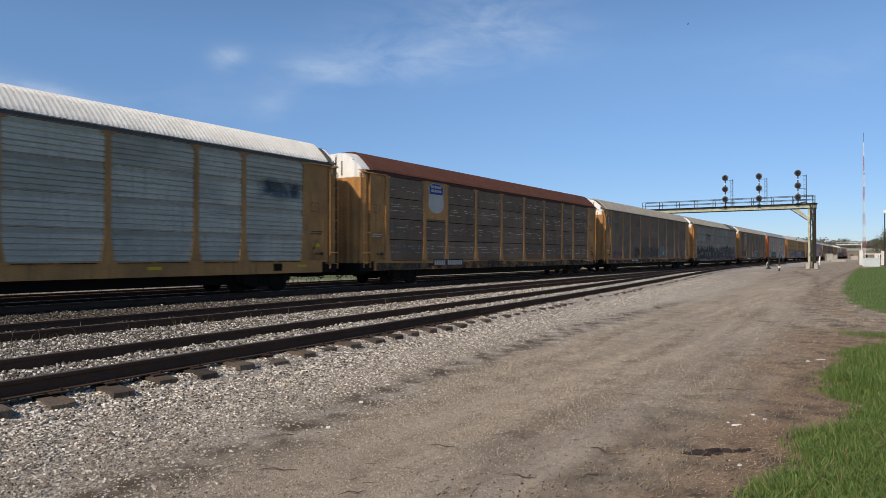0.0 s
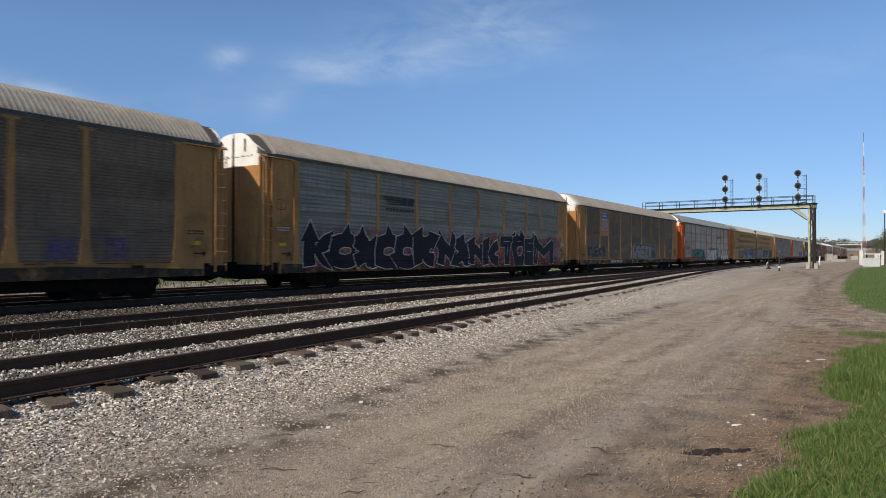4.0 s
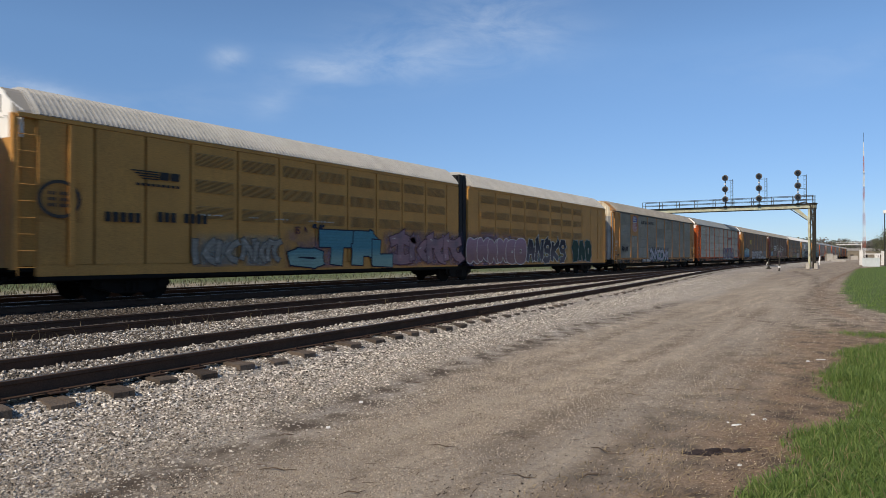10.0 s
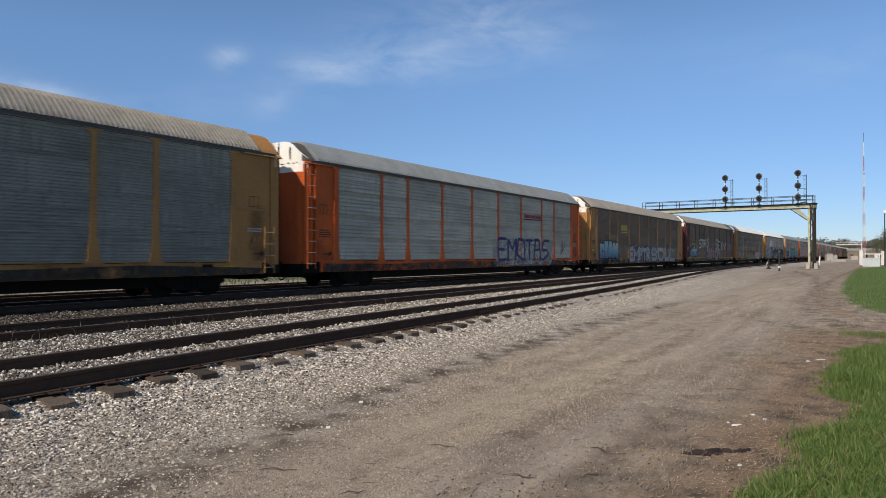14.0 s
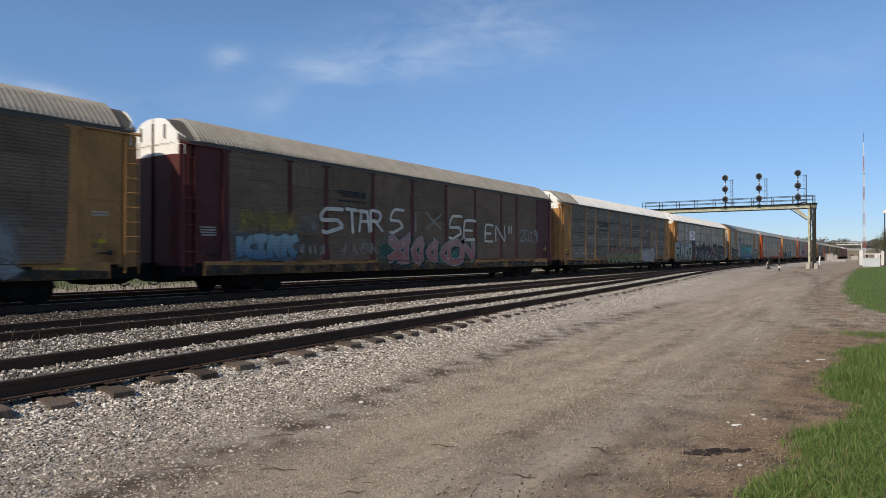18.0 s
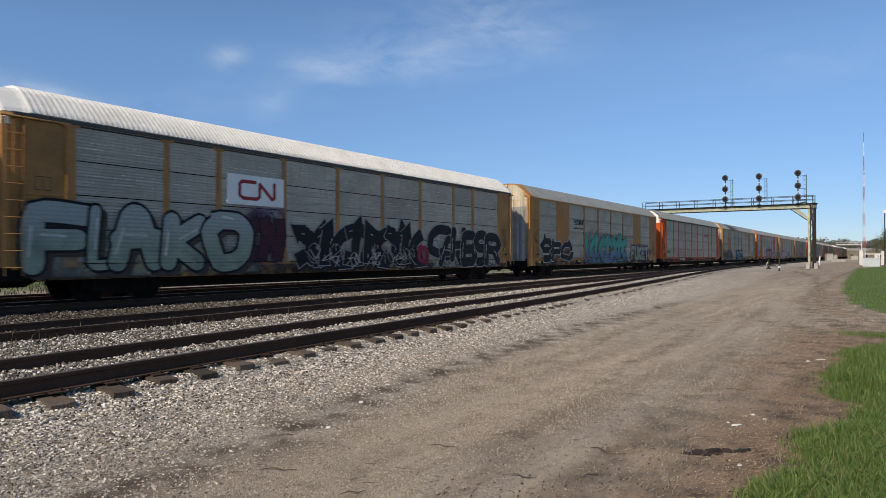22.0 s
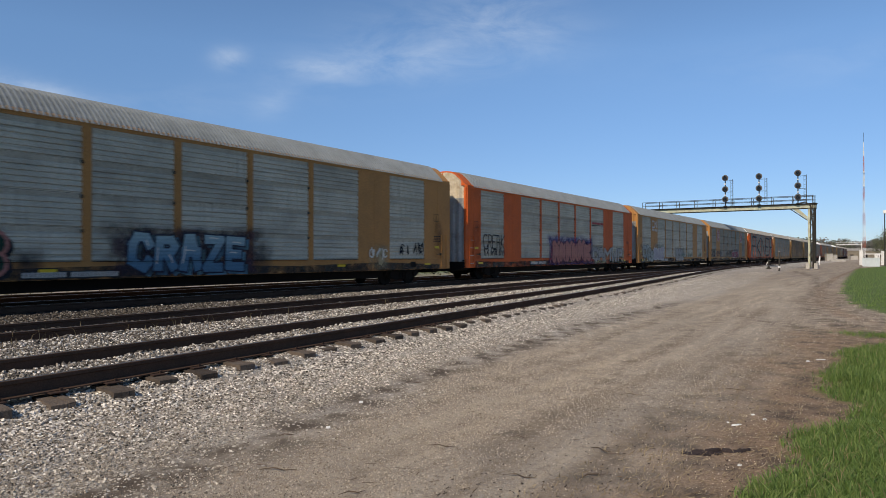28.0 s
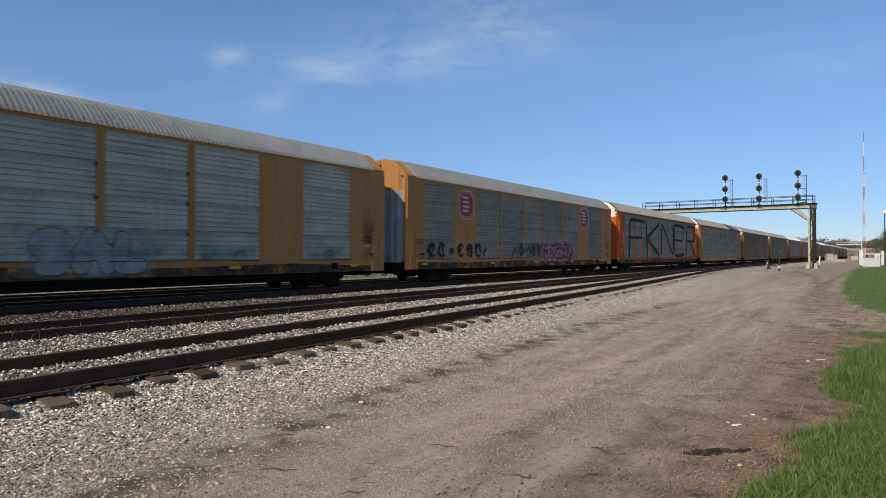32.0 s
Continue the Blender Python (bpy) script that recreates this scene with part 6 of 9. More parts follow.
def piece(car, y0, y1, z0, z1, fill, edge, words="", n=0, style="chisel", fat=1.0, rim=0.045, glow=(), shade="", shine="", spikes=0.0, lean=None, boxes=(), lines=""):
    """A large sprayed work: letters with an edge, over mist, with an optional cast shade and highlights."""
    z0, z1 = max(z0, 0.68), min(z1, 4.6)
    rnd = random.Random(round(y0 * 100) + n * 7 + round(z1 * 31) + len(words))
    h = z1 - z0
    for k, g in enumerate((glow,) if isinstance(glow, str) and glow else glow):
        haze(car, y0 - 0.35 + 0.2 * k, y1 + 0.35 - 0.15 * k, z0 - 0.05, z1 + 0.25 - 0.1 * k, g, -0.002 + 0.001 * k)
    lean_ = rnd.uniform(-0.03, 0.1) if lean is None else lean
    letters = []
    if boxes:
        fields = list(boxes)
    elif words:
        wide = {"I": 0.55, "!": 0.45, "M": 1.3, "W": 1.3, "L": 0.85, "J": 0.85}
        total = sum(wide.get(c, 1.0) for c in words)
        fields, y = [], y0
        for c in words:
            w = (y1 - y0) * wide.get(c, 1.0) / total
            fields.append((c, y, y + w, z0 + rnd.uniform(0, 0.06) * h, z1 - rnd.uniform(0, 0.1) * h))
            y += w
    else:
        w = (y1 - y0) / n
        fields = [("", y0 + w * k - 0.08 * w, y0 + w * (k + 1) + 0.08 * w, z0 + rnd.uniform(0, 0.08) * h, z1 - rnd.uniform(0, 0.16) * h) for k in range(n)]
    for i, (c, a, b, lo, hi) in enumerate(fields):
        w = b - a
        r = min(0.155 * w, 0.135 * (hi - lo)) * fat * (1.35 if style == "round" else 1.0)
        pad = (r * 0.8 + rim) if not words and not boxes else (r + rim) * 0.85
        if c:
            runs = runs_of(c, a + pad, max(b - pad, a + pad + 0.05), lo + pad, hi - pad, rnd, BLOCK if c in BLOCK else SKELETON, lean_)
        else:
            runs = [[Vector(p) for p in q] for one in wild_letters(a + pad * 0.6, b - pad * 0.6, lo + pad, hi - pad, 1, rnd) for q in one]
        tips = []
        if spikes and rnd.random() < spikes + 0.3:
            q = max((p for run in runs for p in run), key=lambda p: p.y)
            tips.append((q, Vector((rnd.uniform(-0.7, 0.9), 1.0))))
        if spikes and rnd.random() < spikes:
            run = rnd.choice(runs)
            tips.append((run[-1], run[-1] - run[-2]))
        letters.append((runs, r, tips))

    def draw(x, grow, mat, name, move=(0.0, 0.0), which=None):
        s = Shape()
        runs, r, tips = which
        for k, run in enumerate(runs):
            pts = [p + Vector(move) for p in run]
            if style == "round":
                fat_stroke(s, rounded(pts), r + grow, x + k * 0.00012)
            else:
                chisel(s, pts, r, x + k * 0.00027, grow)
        for q, way in tips:
            spike(s, q + Vector(move), way, r, x + 0.00106, grow)
        if s.f:
            part(name, s, mat, car)

    for i, one in enumerate(letters):
        if shade:
            draw(FACE + 0.001 + i * 0.0001, rim * 0.6, shade, "cast_shade", (0.10 + 0.03 * h, -0.07 * h), one)
    for i, one in enumerate(letters):
        x = FACE + 0.004 + i * 0.0024
        draw(x, rim, edge, "graffiti_outline", (0, 0), one)
        draw(x + 0.0011, 0.0, fill, "graffiti_letter", (0, 0), one)
        runs, r, _ = one
        if shine or lines:
            s = Shape()
            for run in runs[:2] if shine else runs:
                p, q = run[0], run[min(1, len(run) - 1)]
                off = Vector((-(q - p).y, (q - p).x))
                off = off.normalized() * r * (0.45 if shine else 0.0) if off.length > 1e-4 else Vector((0, 0))
                a, b = p.lerp(q, 0.15) + off, p.lerp(q, 0.72) + off * 0.7
                fat_stroke(s, [a, a.lerp(b, 0.5) + Vector((0.01, 0.01)), b], rim * 0.42, x + 0.0022)
            part("graffiti_mark", s, shine or lines, car)


def tag(car, y0, y1, z0, z1, colour, words="", n=4, brush=0.03, proud=0.0088):
    """A thin handwritten tag: letters with single lines, or one running scrawl."""
    rnd = random.Random(round(y0 * 100) + n * 7 + round(z1 * 31))
    z0 = max(z0, 0.66)
    h = z1 - z0
    if words:
        w = (y1 - y0) / len(words)
        for i, c in enumerate(words):
            if c == " ":
                continue
            s = Shape()
            for k, run in enumerate(skeleton(c, y0 + w * (i + 0.08), y0 + w * (i + 0.9), z0 + 0.06 * h, z1 - 0.06 * h, rnd)):
                fat_stroke(s, run, brush * rnd.uniform(0.85, 1.15), FACE + proud + k * 0.00012)
            part("graffiti_letter", s, colour, car)
        return
    w = (y1 - y0) / n
    for i in range(n):
        s = Shape()
        pts = []
        for k in range(rnd.randint(4, 6)):
            pts.append(Vector((y0 + w * (i + 0.05 + 0.9 * rnd.random()), z0 + h * (0.08 + 0.84 * ((k + rnd.random() * 0.7) % 2) / 1.7))))
        pts = [Vector((p.x, min(z1, p.y))) for p in pts]
        fat_stroke(s, rounded(pts, 0.15), brush, FACE + proud)
        if rnd.random() < 0.5:
            c, q = Vector((y0 + w * (i + 0.5), z0 + h * 0.5)), min(w, h) * 0.3
            fat_stroke(s, [c + Vector((math.cos(a) * q, math.sin(a) * q * 1.2)) for a in [0.5 + j * 0.5 for j in range(11)]], brush, FACE + proud + 0.0004)
        part("graffiti_letter", s, colour, car)


def lettering(car, y0, y1, z0, z1, words, mat, thick=0.012):
    write("letter", words, y0, y1, z0, z1, FACE + 0.006, thick, mat, car, tidy=mat == "ink_black")


def bars(car, y0, y1, z0, z1, mat):
    """A line of writing that stays unread: plain bars."""
    s = Shape()
    n = max(4, round((y1 - y0) / (z1 - z0) / 0.8))
    w = (y1 - y0) / n
    for k in range(n):
        if n > 7 and k == n // 2 - 1:
            continue
        poly(s, [(y0 + w * k, z0), (y0 + w * (k + 0.7), z0), (y0 + w * (k + 0.7), z1), (y0 + w * k, z1)], FACE + 0.002)
    if mat == "ink_white" and z1 < 1.1:
        part("stencil_ground", Shape().box(1.40, FACE, y0 - 0.06, y1 + 0.06, z0 - 0.03, z1 + 0.03), "ink_black", car, "black painted panel")
    tagged(part("stencil_line", s, mat, car), kind="stuff")


def shield(car, y0, y1, z0, z1, striped=True):
    """A shield emblem on a painted board between two posts."""
    board = part("emblem_board", Shape().box(1.38, 1.478, 4.60, 6.44, z0 - 0.3, 4.86), "yellow_new" if striped else "yellow", car)
    m, h = (y0 + y1) / 2, z1 - z0
    r = (y1 - y0) / 2

    def outline(k, top):
        return [(m, z0 + (1 - k) * h * 0.5), (m + r * k * 0.6, z0 + h * 0.05), (m + r * k * 0.93, z0 + h * 0.16), (m + r * k, z0 + h * 0.3), (m + r * k * 0.9, z0 + h * 0.62), (m + r * k, z0 + h * 0.86), (m + r * k * 0.72, z0 + h * (0.93 * top)), (m + r * k * 0.35, z0 + h * 0.985 * top),
                (m, z0 + h * 0.97 * top), (m - r * k * 0.35, z0 + h * 0.985 * top), (m - r * k * 0.72, z0 + h * 0.93 * top), (m - r * k, z0 + h * 0.86), (m - r * k * 0.9, z0 + h * 0.62), (m - r * k, z0 + h * 0.3), (m - r * k * 0.93, z0 + h * 0.16), (m - r * k * 0.6, z0 + h * 0.05)]
    s = Shape()
    poly(s, outline(1.0, 1.0), 1.482)
    part("emblem_edge", s, "ink_red" if striped else "ink_white", board)
    s = Shape()
    poly(s, outline(0.93, 0.99), 1.485)
    part("emblem_field", s, "ink_white", board)
    s = Shape()
    top = [p for p in outline(0.93, 0.985) if p[1] > z0 + h * 0.59]
    poly(s, top, 1.488)
    part("emblem_head", s, "shield_blue", board)
    s = Shape()
    for z in (0.82, 0.69):
        for k in range(6):
            a = y0 + (y1 - y0) * (0.16 + k * 0.115)
            poly(s, [(a, z0 + h * z), (a + 0.085 * (y1 - y0), z0 + h * z), (a + 0.085 * (y1 - y0), z0 + h * (z + 0.085)), (a, z0 + h * (z + 0.085))], 1.491)
    part("emblem_lettering", s, "ink_white", board)
    if striped:
        for k in range(6):
            a = m + r * (-0.82 + k * 0.29)
            cut = 0.16 if k in (0, 5) else 0.06
            st = Shape()
            poly(st, [(a, z0 + h * cut), (a + r * 0.16, z0 + h * cut), (a + r * 0.16, z0 + h * 0.58), (a, z0 + h * 0.58)], 1.488)
            part("emblem_stripe", st, "shield_red", board)


def ring(m, c, ry, rz, n=28):
    return [(m + math.cos(6.2832 * k / n) * ry, c + math.sin(6.2832 * k / n) * rz) for k in range(n)]


def roundel(car, y0, y1, z0, z1):
    m, c, ry, rz = (y0 + y1) / 2, (z0 + z1) / 2, (y1 - y0) / 2, (z1 - z0) / 2
    for k, (f, mat) in enumerate(((1.0, "ink_black"), (0.93, "g_blue"), (0.62, "ink_white"), (0.56, "shield_blue"))):
        s = Shape()
        poly(s, ring(m, c, ry * f, rz * f), 1.43 + 0.004 * k)
        part("emblem_disc", s, mat, car)
    s = Shape()
    poly(s, [(m - ry * 0.6, c - rz * 0.08), (m + ry * 0.6, c - rz * 0.08), (m + ry * 0.6, c + rz * 0.08), (m - ry * 0.6, c + rz * 0.08)], 1.446)
    poly(s, [(m - ry * 0.08, c - rz * 0.6), (m + ry * 0.08, c - rz * 0.6), (m + ry * 0.08, c + rz * 0.6), (m - ry * 0.08, c + rz * 0.6)], 1.4463)
    part("emblem_cross", s, "ink_white", car)


def speed_lines(car, y0, y1, z0, z1):
    """A dark emblem of level stripes that run into a block."""
    s = Shape()
    h = z1 - z0
    for k in range(4):
        z = z0 + h * (0.42 + 0.15 * k)
        poly(s, [(y0 + 0.12 * (3 - k), z), (y0 + (y1 - y0) * 0.55, z), (y0 + (y1 - y0) * 0.55, z + h * 0.08), (y0 + 0.12 * (3 - k), z + h * 0.08)], FACE)
    for a in (0.56, 0.78):
        q = y0 + (y1 - y0) * a
        w = (y1 - y0) * 0.18
        poly(s, [(q, z0 + h * 0.45), (q + w, z0 + h * 0.45), (q + w * 1.1, z0 + h * 0.95), (q + w * 0.1, z0 + h * 0.95)], FACE + 0.0005)
    for k in range(9):
        a = y0 + (y1 - y0) * (0.1 + 0.1 * k)
        poly(s, [(a, z0), (a + 0.07 * (y1 - y0), z0), (a + 0.07 * (y1 - y0), z0 + h * 0.16), (a, z0 + h * 0.16)], FACE)
    part("emblem_mark", s, "ink_black", car)


def dash(car, y0, y1, z0, z1):
    """A slanted red emblem over a dark line."""
    s = Shape()
    h = z1 - z0
    n = 8
    for k in range(n):
        a = y0 + (y1 - y0) * k / n
        w = (y1 - y0) / n * (0.9 if k % 3 else 1.0)
        poly(s, [(a, z0 + h * 0.42), (a + w, z0 + h * 0.42), (a + w + 0.08, z1 - h * 0.1 * (k % 2)), (a + 0.08, z1 - h * 0.1 * (k % 2))], FACE + 0.0002 * (k % 2))
    part("emblem_wordmark", s, "ink_red", car)
    s = Shape()
    poly(s, [(y0 - 0.05, z0), (y1 + 0.02, z0 + h * 0.12), (y1 + 0.02, z0 + h * 0.26), (y0 - 0.05, z0 + h * 0.22)], FACE)
    part("emblem_underline", s, "ink_black", car)


def block_sign(car, y0, y1, z0, z1, mat):
    s = Shape()
    h, w = z1 - z0, (y1 - y0) / 3
    for k in range(3):
        a = y0 + w * k
        poly(s, [(a, z0 + h * 0.3), (a + w * 0.82, z0 + h * 0.3), (a + w * 0.82, z1), (a, z1)], FACE)
    part("emblem_wordmark", s, mat, car)
    s = Shape()
    poly(s, [(y0, z0), (y1, z0), (y1, z0 + h * 0.14), (y0, z0 + h * 0.14)], FACE)
    part("emblem_underline", s, mat, car)


def ribbon_sign(car, y0, y1, z0, z1, mat):
    """An emblem of one bent ribbon."""
    s = Shape()
    h, w = z1 - z0, y1 - y0
    r = h * 0.11
    pts = [(y0 + w * a, z0 + h * b) for a, b in ((0.48, 0.9), (0.12, 0.9), (0.04, 0.75), (0.04, 0.25), (0.12, 0.1), (0.50, 0.1), (0.58, 0.25), (0.58, 0.8), (0.64, 0.88), (0.90, 0.12), (0.96, 0.2), (0.96, 0.95))]
    for k in range(len(pts) - 1):
        stroke(s, [pts[k], ((pts[k][0] + pts[k + 1][0]) / 2, (pts[k][1] + pts[k + 1][1]) / 2), pts[k + 1]], r, FACE + k * 0.0002)
    part("emblem_ribbon", s, mat, car)


def white_board(car, y0, y1, z0, z1):
    b = part("emblem_board", Shape().box(1.40, 1.495, y0, y1, z0, z1), "white", car)
    h, w = z1 - z0, y1 - y0
    s = Shape()
    pts = [(y0 + w * a, z0 + h * c) for a, c in ((0.48, 0.78), (0.24, 0.78), (0.20, 0.7), (0.20, 0.3), (0.26, 0.22), (0.50, 0.22), (0.55, 0.3), (0.55, 0.74), (0.78, 0.24), (0.82, 0.3), (0.82, 0.8))]
    for k in range(len(pts) - 1):
        stroke(s, [pts[k], ((pts[k][0] + pts[k + 1][0]) / 2, (pts[k][1] + pts[k + 1][1]) / 2), pts[k + 1]], h * 0.06, 1.499 + k * 0.0002)
    part("emblem_ribbon", s, "ink_red", b)


def octagon(car, y0, y1, z0, z1):
    m, c, ry, rz = (y0 + y1) / 2, (z0 + z1) / 2, (y1 - y0) / 2, (z1 - z0) / 2
    for k, (f, mat) in enumerate(((1.0, "ink_white"), (0.92, "shield_red"), (0.84, "ink_white"), (0.79, "shield_red"))):
        s = Shape()
        poly(s, [(m + a * ry * f, c + b * rz * f) for a, b in ((-0.45, -1), (0.45, -1), (1, -0.6), (1, 0.6), (0.45, 1), (-0.45, 1), (-1, 0.6), (-1, -0.6))], FACE + 0.004 * k)
        part("emblem_octagon", s, mat, car)
    s = Shape()
    for k in range(4):
        z = c + rz * (0.42 - 0.3 * k)
        poly(s, [(m - ry * 0.5, z), (m + ry * (0.2 + 0.1 * (k % 3)), z), (m + ry * (0.2 + 0.1 * (k % 3)), z + rz * 0.16), (m - ry * 0.5, z + rz * 0.16)], FACE + 0.017)
    part("emblem_lettering", s, "ink_white", car)


c_18 = dict(CARS)[18]
# rust and grime that has run down the end bays
for n, car in CARS:
    if n < 18 and n != 5:
        L = LENGTHS.get(n, A_LEN)
        for k, (a, b) in enumerate(((0.55, 1.55), (L - 1.6, L - 0.55))):
            haze(car, a, b, 1.0, DECO.uniform(1.6, 3.2), "g_rust", -0.07 if n not in (12, 14, 15, 16, 17) else -0.014, 0.8)
        for k in range(5):
            a = DECO.uniform(1.5, L - 4)
            haze(car, a, a + DECO.uniform(0.8, 2.5), 0.66, 1.1, "g_rust", 0.0, 0.9)
haze(c_m1, 22.7, 25.4, 3.7, 4.2, "g_black")
haze(c_m1, 23.0, 25.3, 3.3, 4.1, "g_blue")
haze(c_m1, 23.3, 25.2, 3.4, 4.05, "g_black", 0.003)
bars(c_0, 5.35, 7.90, 0.81, 1.06, "ink_white")
tag(c_0, 2.65, 4.44, 1.26, 2.04, "g_ghost", "", 5)
tag(c_0, 15.26, 17.46, 1.42, 2.01, "g_ghost", "", 4)
tag(c_0, 19.6, 22.0, 1.25, 1.95, "g_ghost", "", 3)
shield(c_0, 4.85, 6.16, 3.33, 4.83, striped=False)
roundel(c_1, 0.81, 1.47, 3.75, 4.48)
haze(c_1, 2.01, 4.48, 1.2, 1.75, "g_purple")
haze(c_1, 7.4, 9.9, 1.06, 2.1, "g_black")
haze(c_1, 11.0, 15.2, 1.1, 2.15, "g_maroon")
piece(c_1, 11.0, 14.7, 1.1, 2.05, "g_murk", "g_ghost", n=4, style="round", fat=0.9, rim=0.035)
tag(c_1, 10.9, 12.2, 1.15, 2.0, "g_ghost", "", 2)
tag(c_1, 11.9, 15.2, 1.2, 2.05, "g_ghost", "", 5, 0.022)
haze(c_1, 14.86, 18.1, 1.1, 2.5, "g_pale")
haze(c_1, 15.3, 17.6, 1.15, 2.1, "g_pale", 0.002)
tag(c_1, 15.2, 17.6, 1.2, 2.25, "g_grey", "", 4, 0.025)
haze(c_1, 21.3, 22.4, 1.1, 2.0, "g_purple")
haze(c_1, 22.9, 23.9, 1.1, 1.95, "g_purple")
bars(c_1, 6.84, 8.41, 0.77, 0.95, "ink_white")
haze(c_2, 1.90, 24.9, 0.7, 2.5, "g_red")
haze(c_2, 14.9, 25.9, 0.66, 2.62, "g_red", 0.001)
haze(c_2, 16.2, 18.2, 1.2, 2.5, "g_orange", 0.002)
haze(c_2, 23.6, 25.8, 0.9, 2.5, "g_pink", 0.002)
piece(c_2, 2.25, 10.64, 0.7, 2.3, "g_black", "g_white", n=6, fat=1.5, rim=0.03, spikes=0.7)
piece(c_2, 11.2, 17.0, 0.7, 2.3, "g_black", "g_white", n=4, fat=1.45, rim=0.03, spikes=0.7)
piece(c_2, 17.27, 24.33, 0.68, 2.36, "g_black", "g_white", boxes=(("T", 17.27, 19.0, 0.68, 2.33), ("O", 18.7, 20.6, 0.68, 2.4), ("E", 20.31, 21.9, 0.7, 2.3), ("M", 21.6, 24.4, 0.68, 2.25)), fat=1.25, rim=0.032, spikes=0.8, lines="g_white")
speed_lines(c_2, 6.78, 9.11, 3.28, 3.92)
tag(c_2, 24.6, 25.5, 1.1, 1.9, "g_pink", "", 2, 0.028)
piece(c_3, 1.93, 5.58, 1.12, 2.05, "g_murk", "g_silver", "KUEKS", style="round", fat=0.85, rim=0.028)
tag(c_3, 3.0, 4.4, 2.08, 2.22, "g_ghost", "", 4, 0.014)
haze(c_3, 7.7, 8.55, 1.3, 1.85, "g_purple")
tag(c_3, 7.75, 8.45, 1.35, 1.82, "g_pale", "", 2, 0.022)
haze(c_3, 12.2, 18.8, 0.85, 2.2, "g_pale")
piece(c_3, 12.27, 17.8, 0.95, 2.25, "g_grey", "g_murk", "WREZY", style="chisel", fat=0.9, rim=0.035, glow="g_pale")
tag(c_3, 23.72, 24.77, 1.45, 1.95, "g_grey", "", 2)
haze(c_3, 17.6, 19.3, 1.0, 1.75, "g_blue")
shield(c_3, 4.80, 6.32, 3.12, 4.80)
bars(c_3, 6.85, 9.66, 0.70, 0.90, "ink_white")
tag(c_4, 1.92, 4.16, 1.95, 2.34, "g_purple", "", 3, 0.045)
tag(c_4, 2.2, 4.1, 1.25, 1.95, "g_murk", "", 4, 0.014)
haze(c_4, 4.8, 11.3, 0.75, 2.15, "g_teal")
haze(c_4, 4.9, 10.5, 1.0, 2.05, "g_green", 0.001)
haze(c_4, 9.4, 11.4, 0.66, 1.75, "g_blue", 0.0015)
haze(c_4, 4.9, 10.6, 1.4, 1.8, "g_green", 0.0012)
piece(c_4, 5.0, 10.2, 1.05, 2.0, "g_teal", "g_green", n=5, fat=1.0, rim=0.06)
haze(c_4, 12.0, 18.9, 0.66, 2.35, "g_teal")
haze(c_4, 12.4, 18.6, 0.7, 2.3, "g_grey", 0.001)
piece(c_4, 12.47, 18.17, 0.68, 2.12, "g_white", "g_navy", "KASER!", style="round", fat=0.98, rim=0.05)
tag(c_4, 11.6, 12.4, 0.7, 1.1, "g_white", "", 3, 0.03)
haze(c_4, 20.2, 25.9, 0.66, 2.2, "g_cream")
haze(c_4, 20.3, 25.8, 0.66, 2.1, "g_cream", 0.001)
piece(c_4, 20.54, 25.52, 0.7, 2.19, "g_white", "g_navy", "JUJU", style="round", fat=0.95, rim=0.045)
dash(c_4, 17.97, 20.45, 3.47, 3.74)
speed_lines(c_5, 3.10, 4.74, 3.35, 3.83)
bars(c_5, 2.35, 3.47, 2.24, 2.52, "ink_black")
bars(c_5, 3.96, 5.76, 2.29, 2.59, "ink_black")
haze(c_5, 5.2, 7.0, 0.9, 2.1, "g_pale", ragged=0.15)
haze(c_5, 5.25, 6.95, 0.9, 2.0, "g_grey", 0.001, ragged=0.15)
haze(c_5, 7.0, 8.8, 0.9, 2.1, "g_pale", ragged=0.15)
haze(c_5, 7.0, 8.75, 0.9, 2.0, "g_grey", 0.001, ragged=0.15)
piece(c_5, 5.25, 6.9, 0.92, 1.95, "g_grey", "g_murk", n=2, fat=0.8, rim=0.03, shine="g_white")
piece(c_5, 7.05, 8.75, 0.92, 2.0, "g_grey", "g_murk", n=3, fat=0.8, rim=0.03, shine="g_white")
haze(c_5, 0.45, 1.8, 2.15, 3.35, "g_rust")
s = Shape()
fat_stroke(s, [Vector(q) for q in ring(1.12, 2.78, 0.52, 0.47, 26)] + [Vector((1.64, 2.78))], 0.045, FACE + 0.002)
part("emblem_ring", s, "g_murk", c_5, "faded black stencilled ring")
for z in (2.62, 2.78, 2.94):
    bars(c_5, 0.82, 1.42, z - 0.05, z + 0.04, "g_murk")
for a, b in ((5.4, 6.3), (7.3, 7.8), (8.5, 9.2), (10.2, 11.6)):
    tag(c_5, a, b, 2.56, 2.62, "ink_white", n=round((b - a) / 0.16), brush=0.011)
tag(c_5, 9.5, 10.2, 2.05, 2.4, "g_maroon", "", 2, 0.025)
tag(c_5, 10.3, 11.1, 2.3, 2.5, "g_navy", "", 2, 0.03)
haze(c_5, 8.9, 12.0, 0.8, 2.3, "g_pink")
piece(c_5, 9.16, 15.32, 0.82, 2.3, "g_cyan", "g_navy", boxes=(("C", 9.2, 11.0, 0.8, 1.55), ("T", 10.6, 13.0, 0.82, 2.25), ("P", 12.7, 14.3, 0.82, 2.3), ("L", 13.9, 15.4, 0.82, 2.0)), fat=1.5, rim=0.05)
haze(c_5, 14.6, 21.0, 0.8, 2.4, "g_pink")
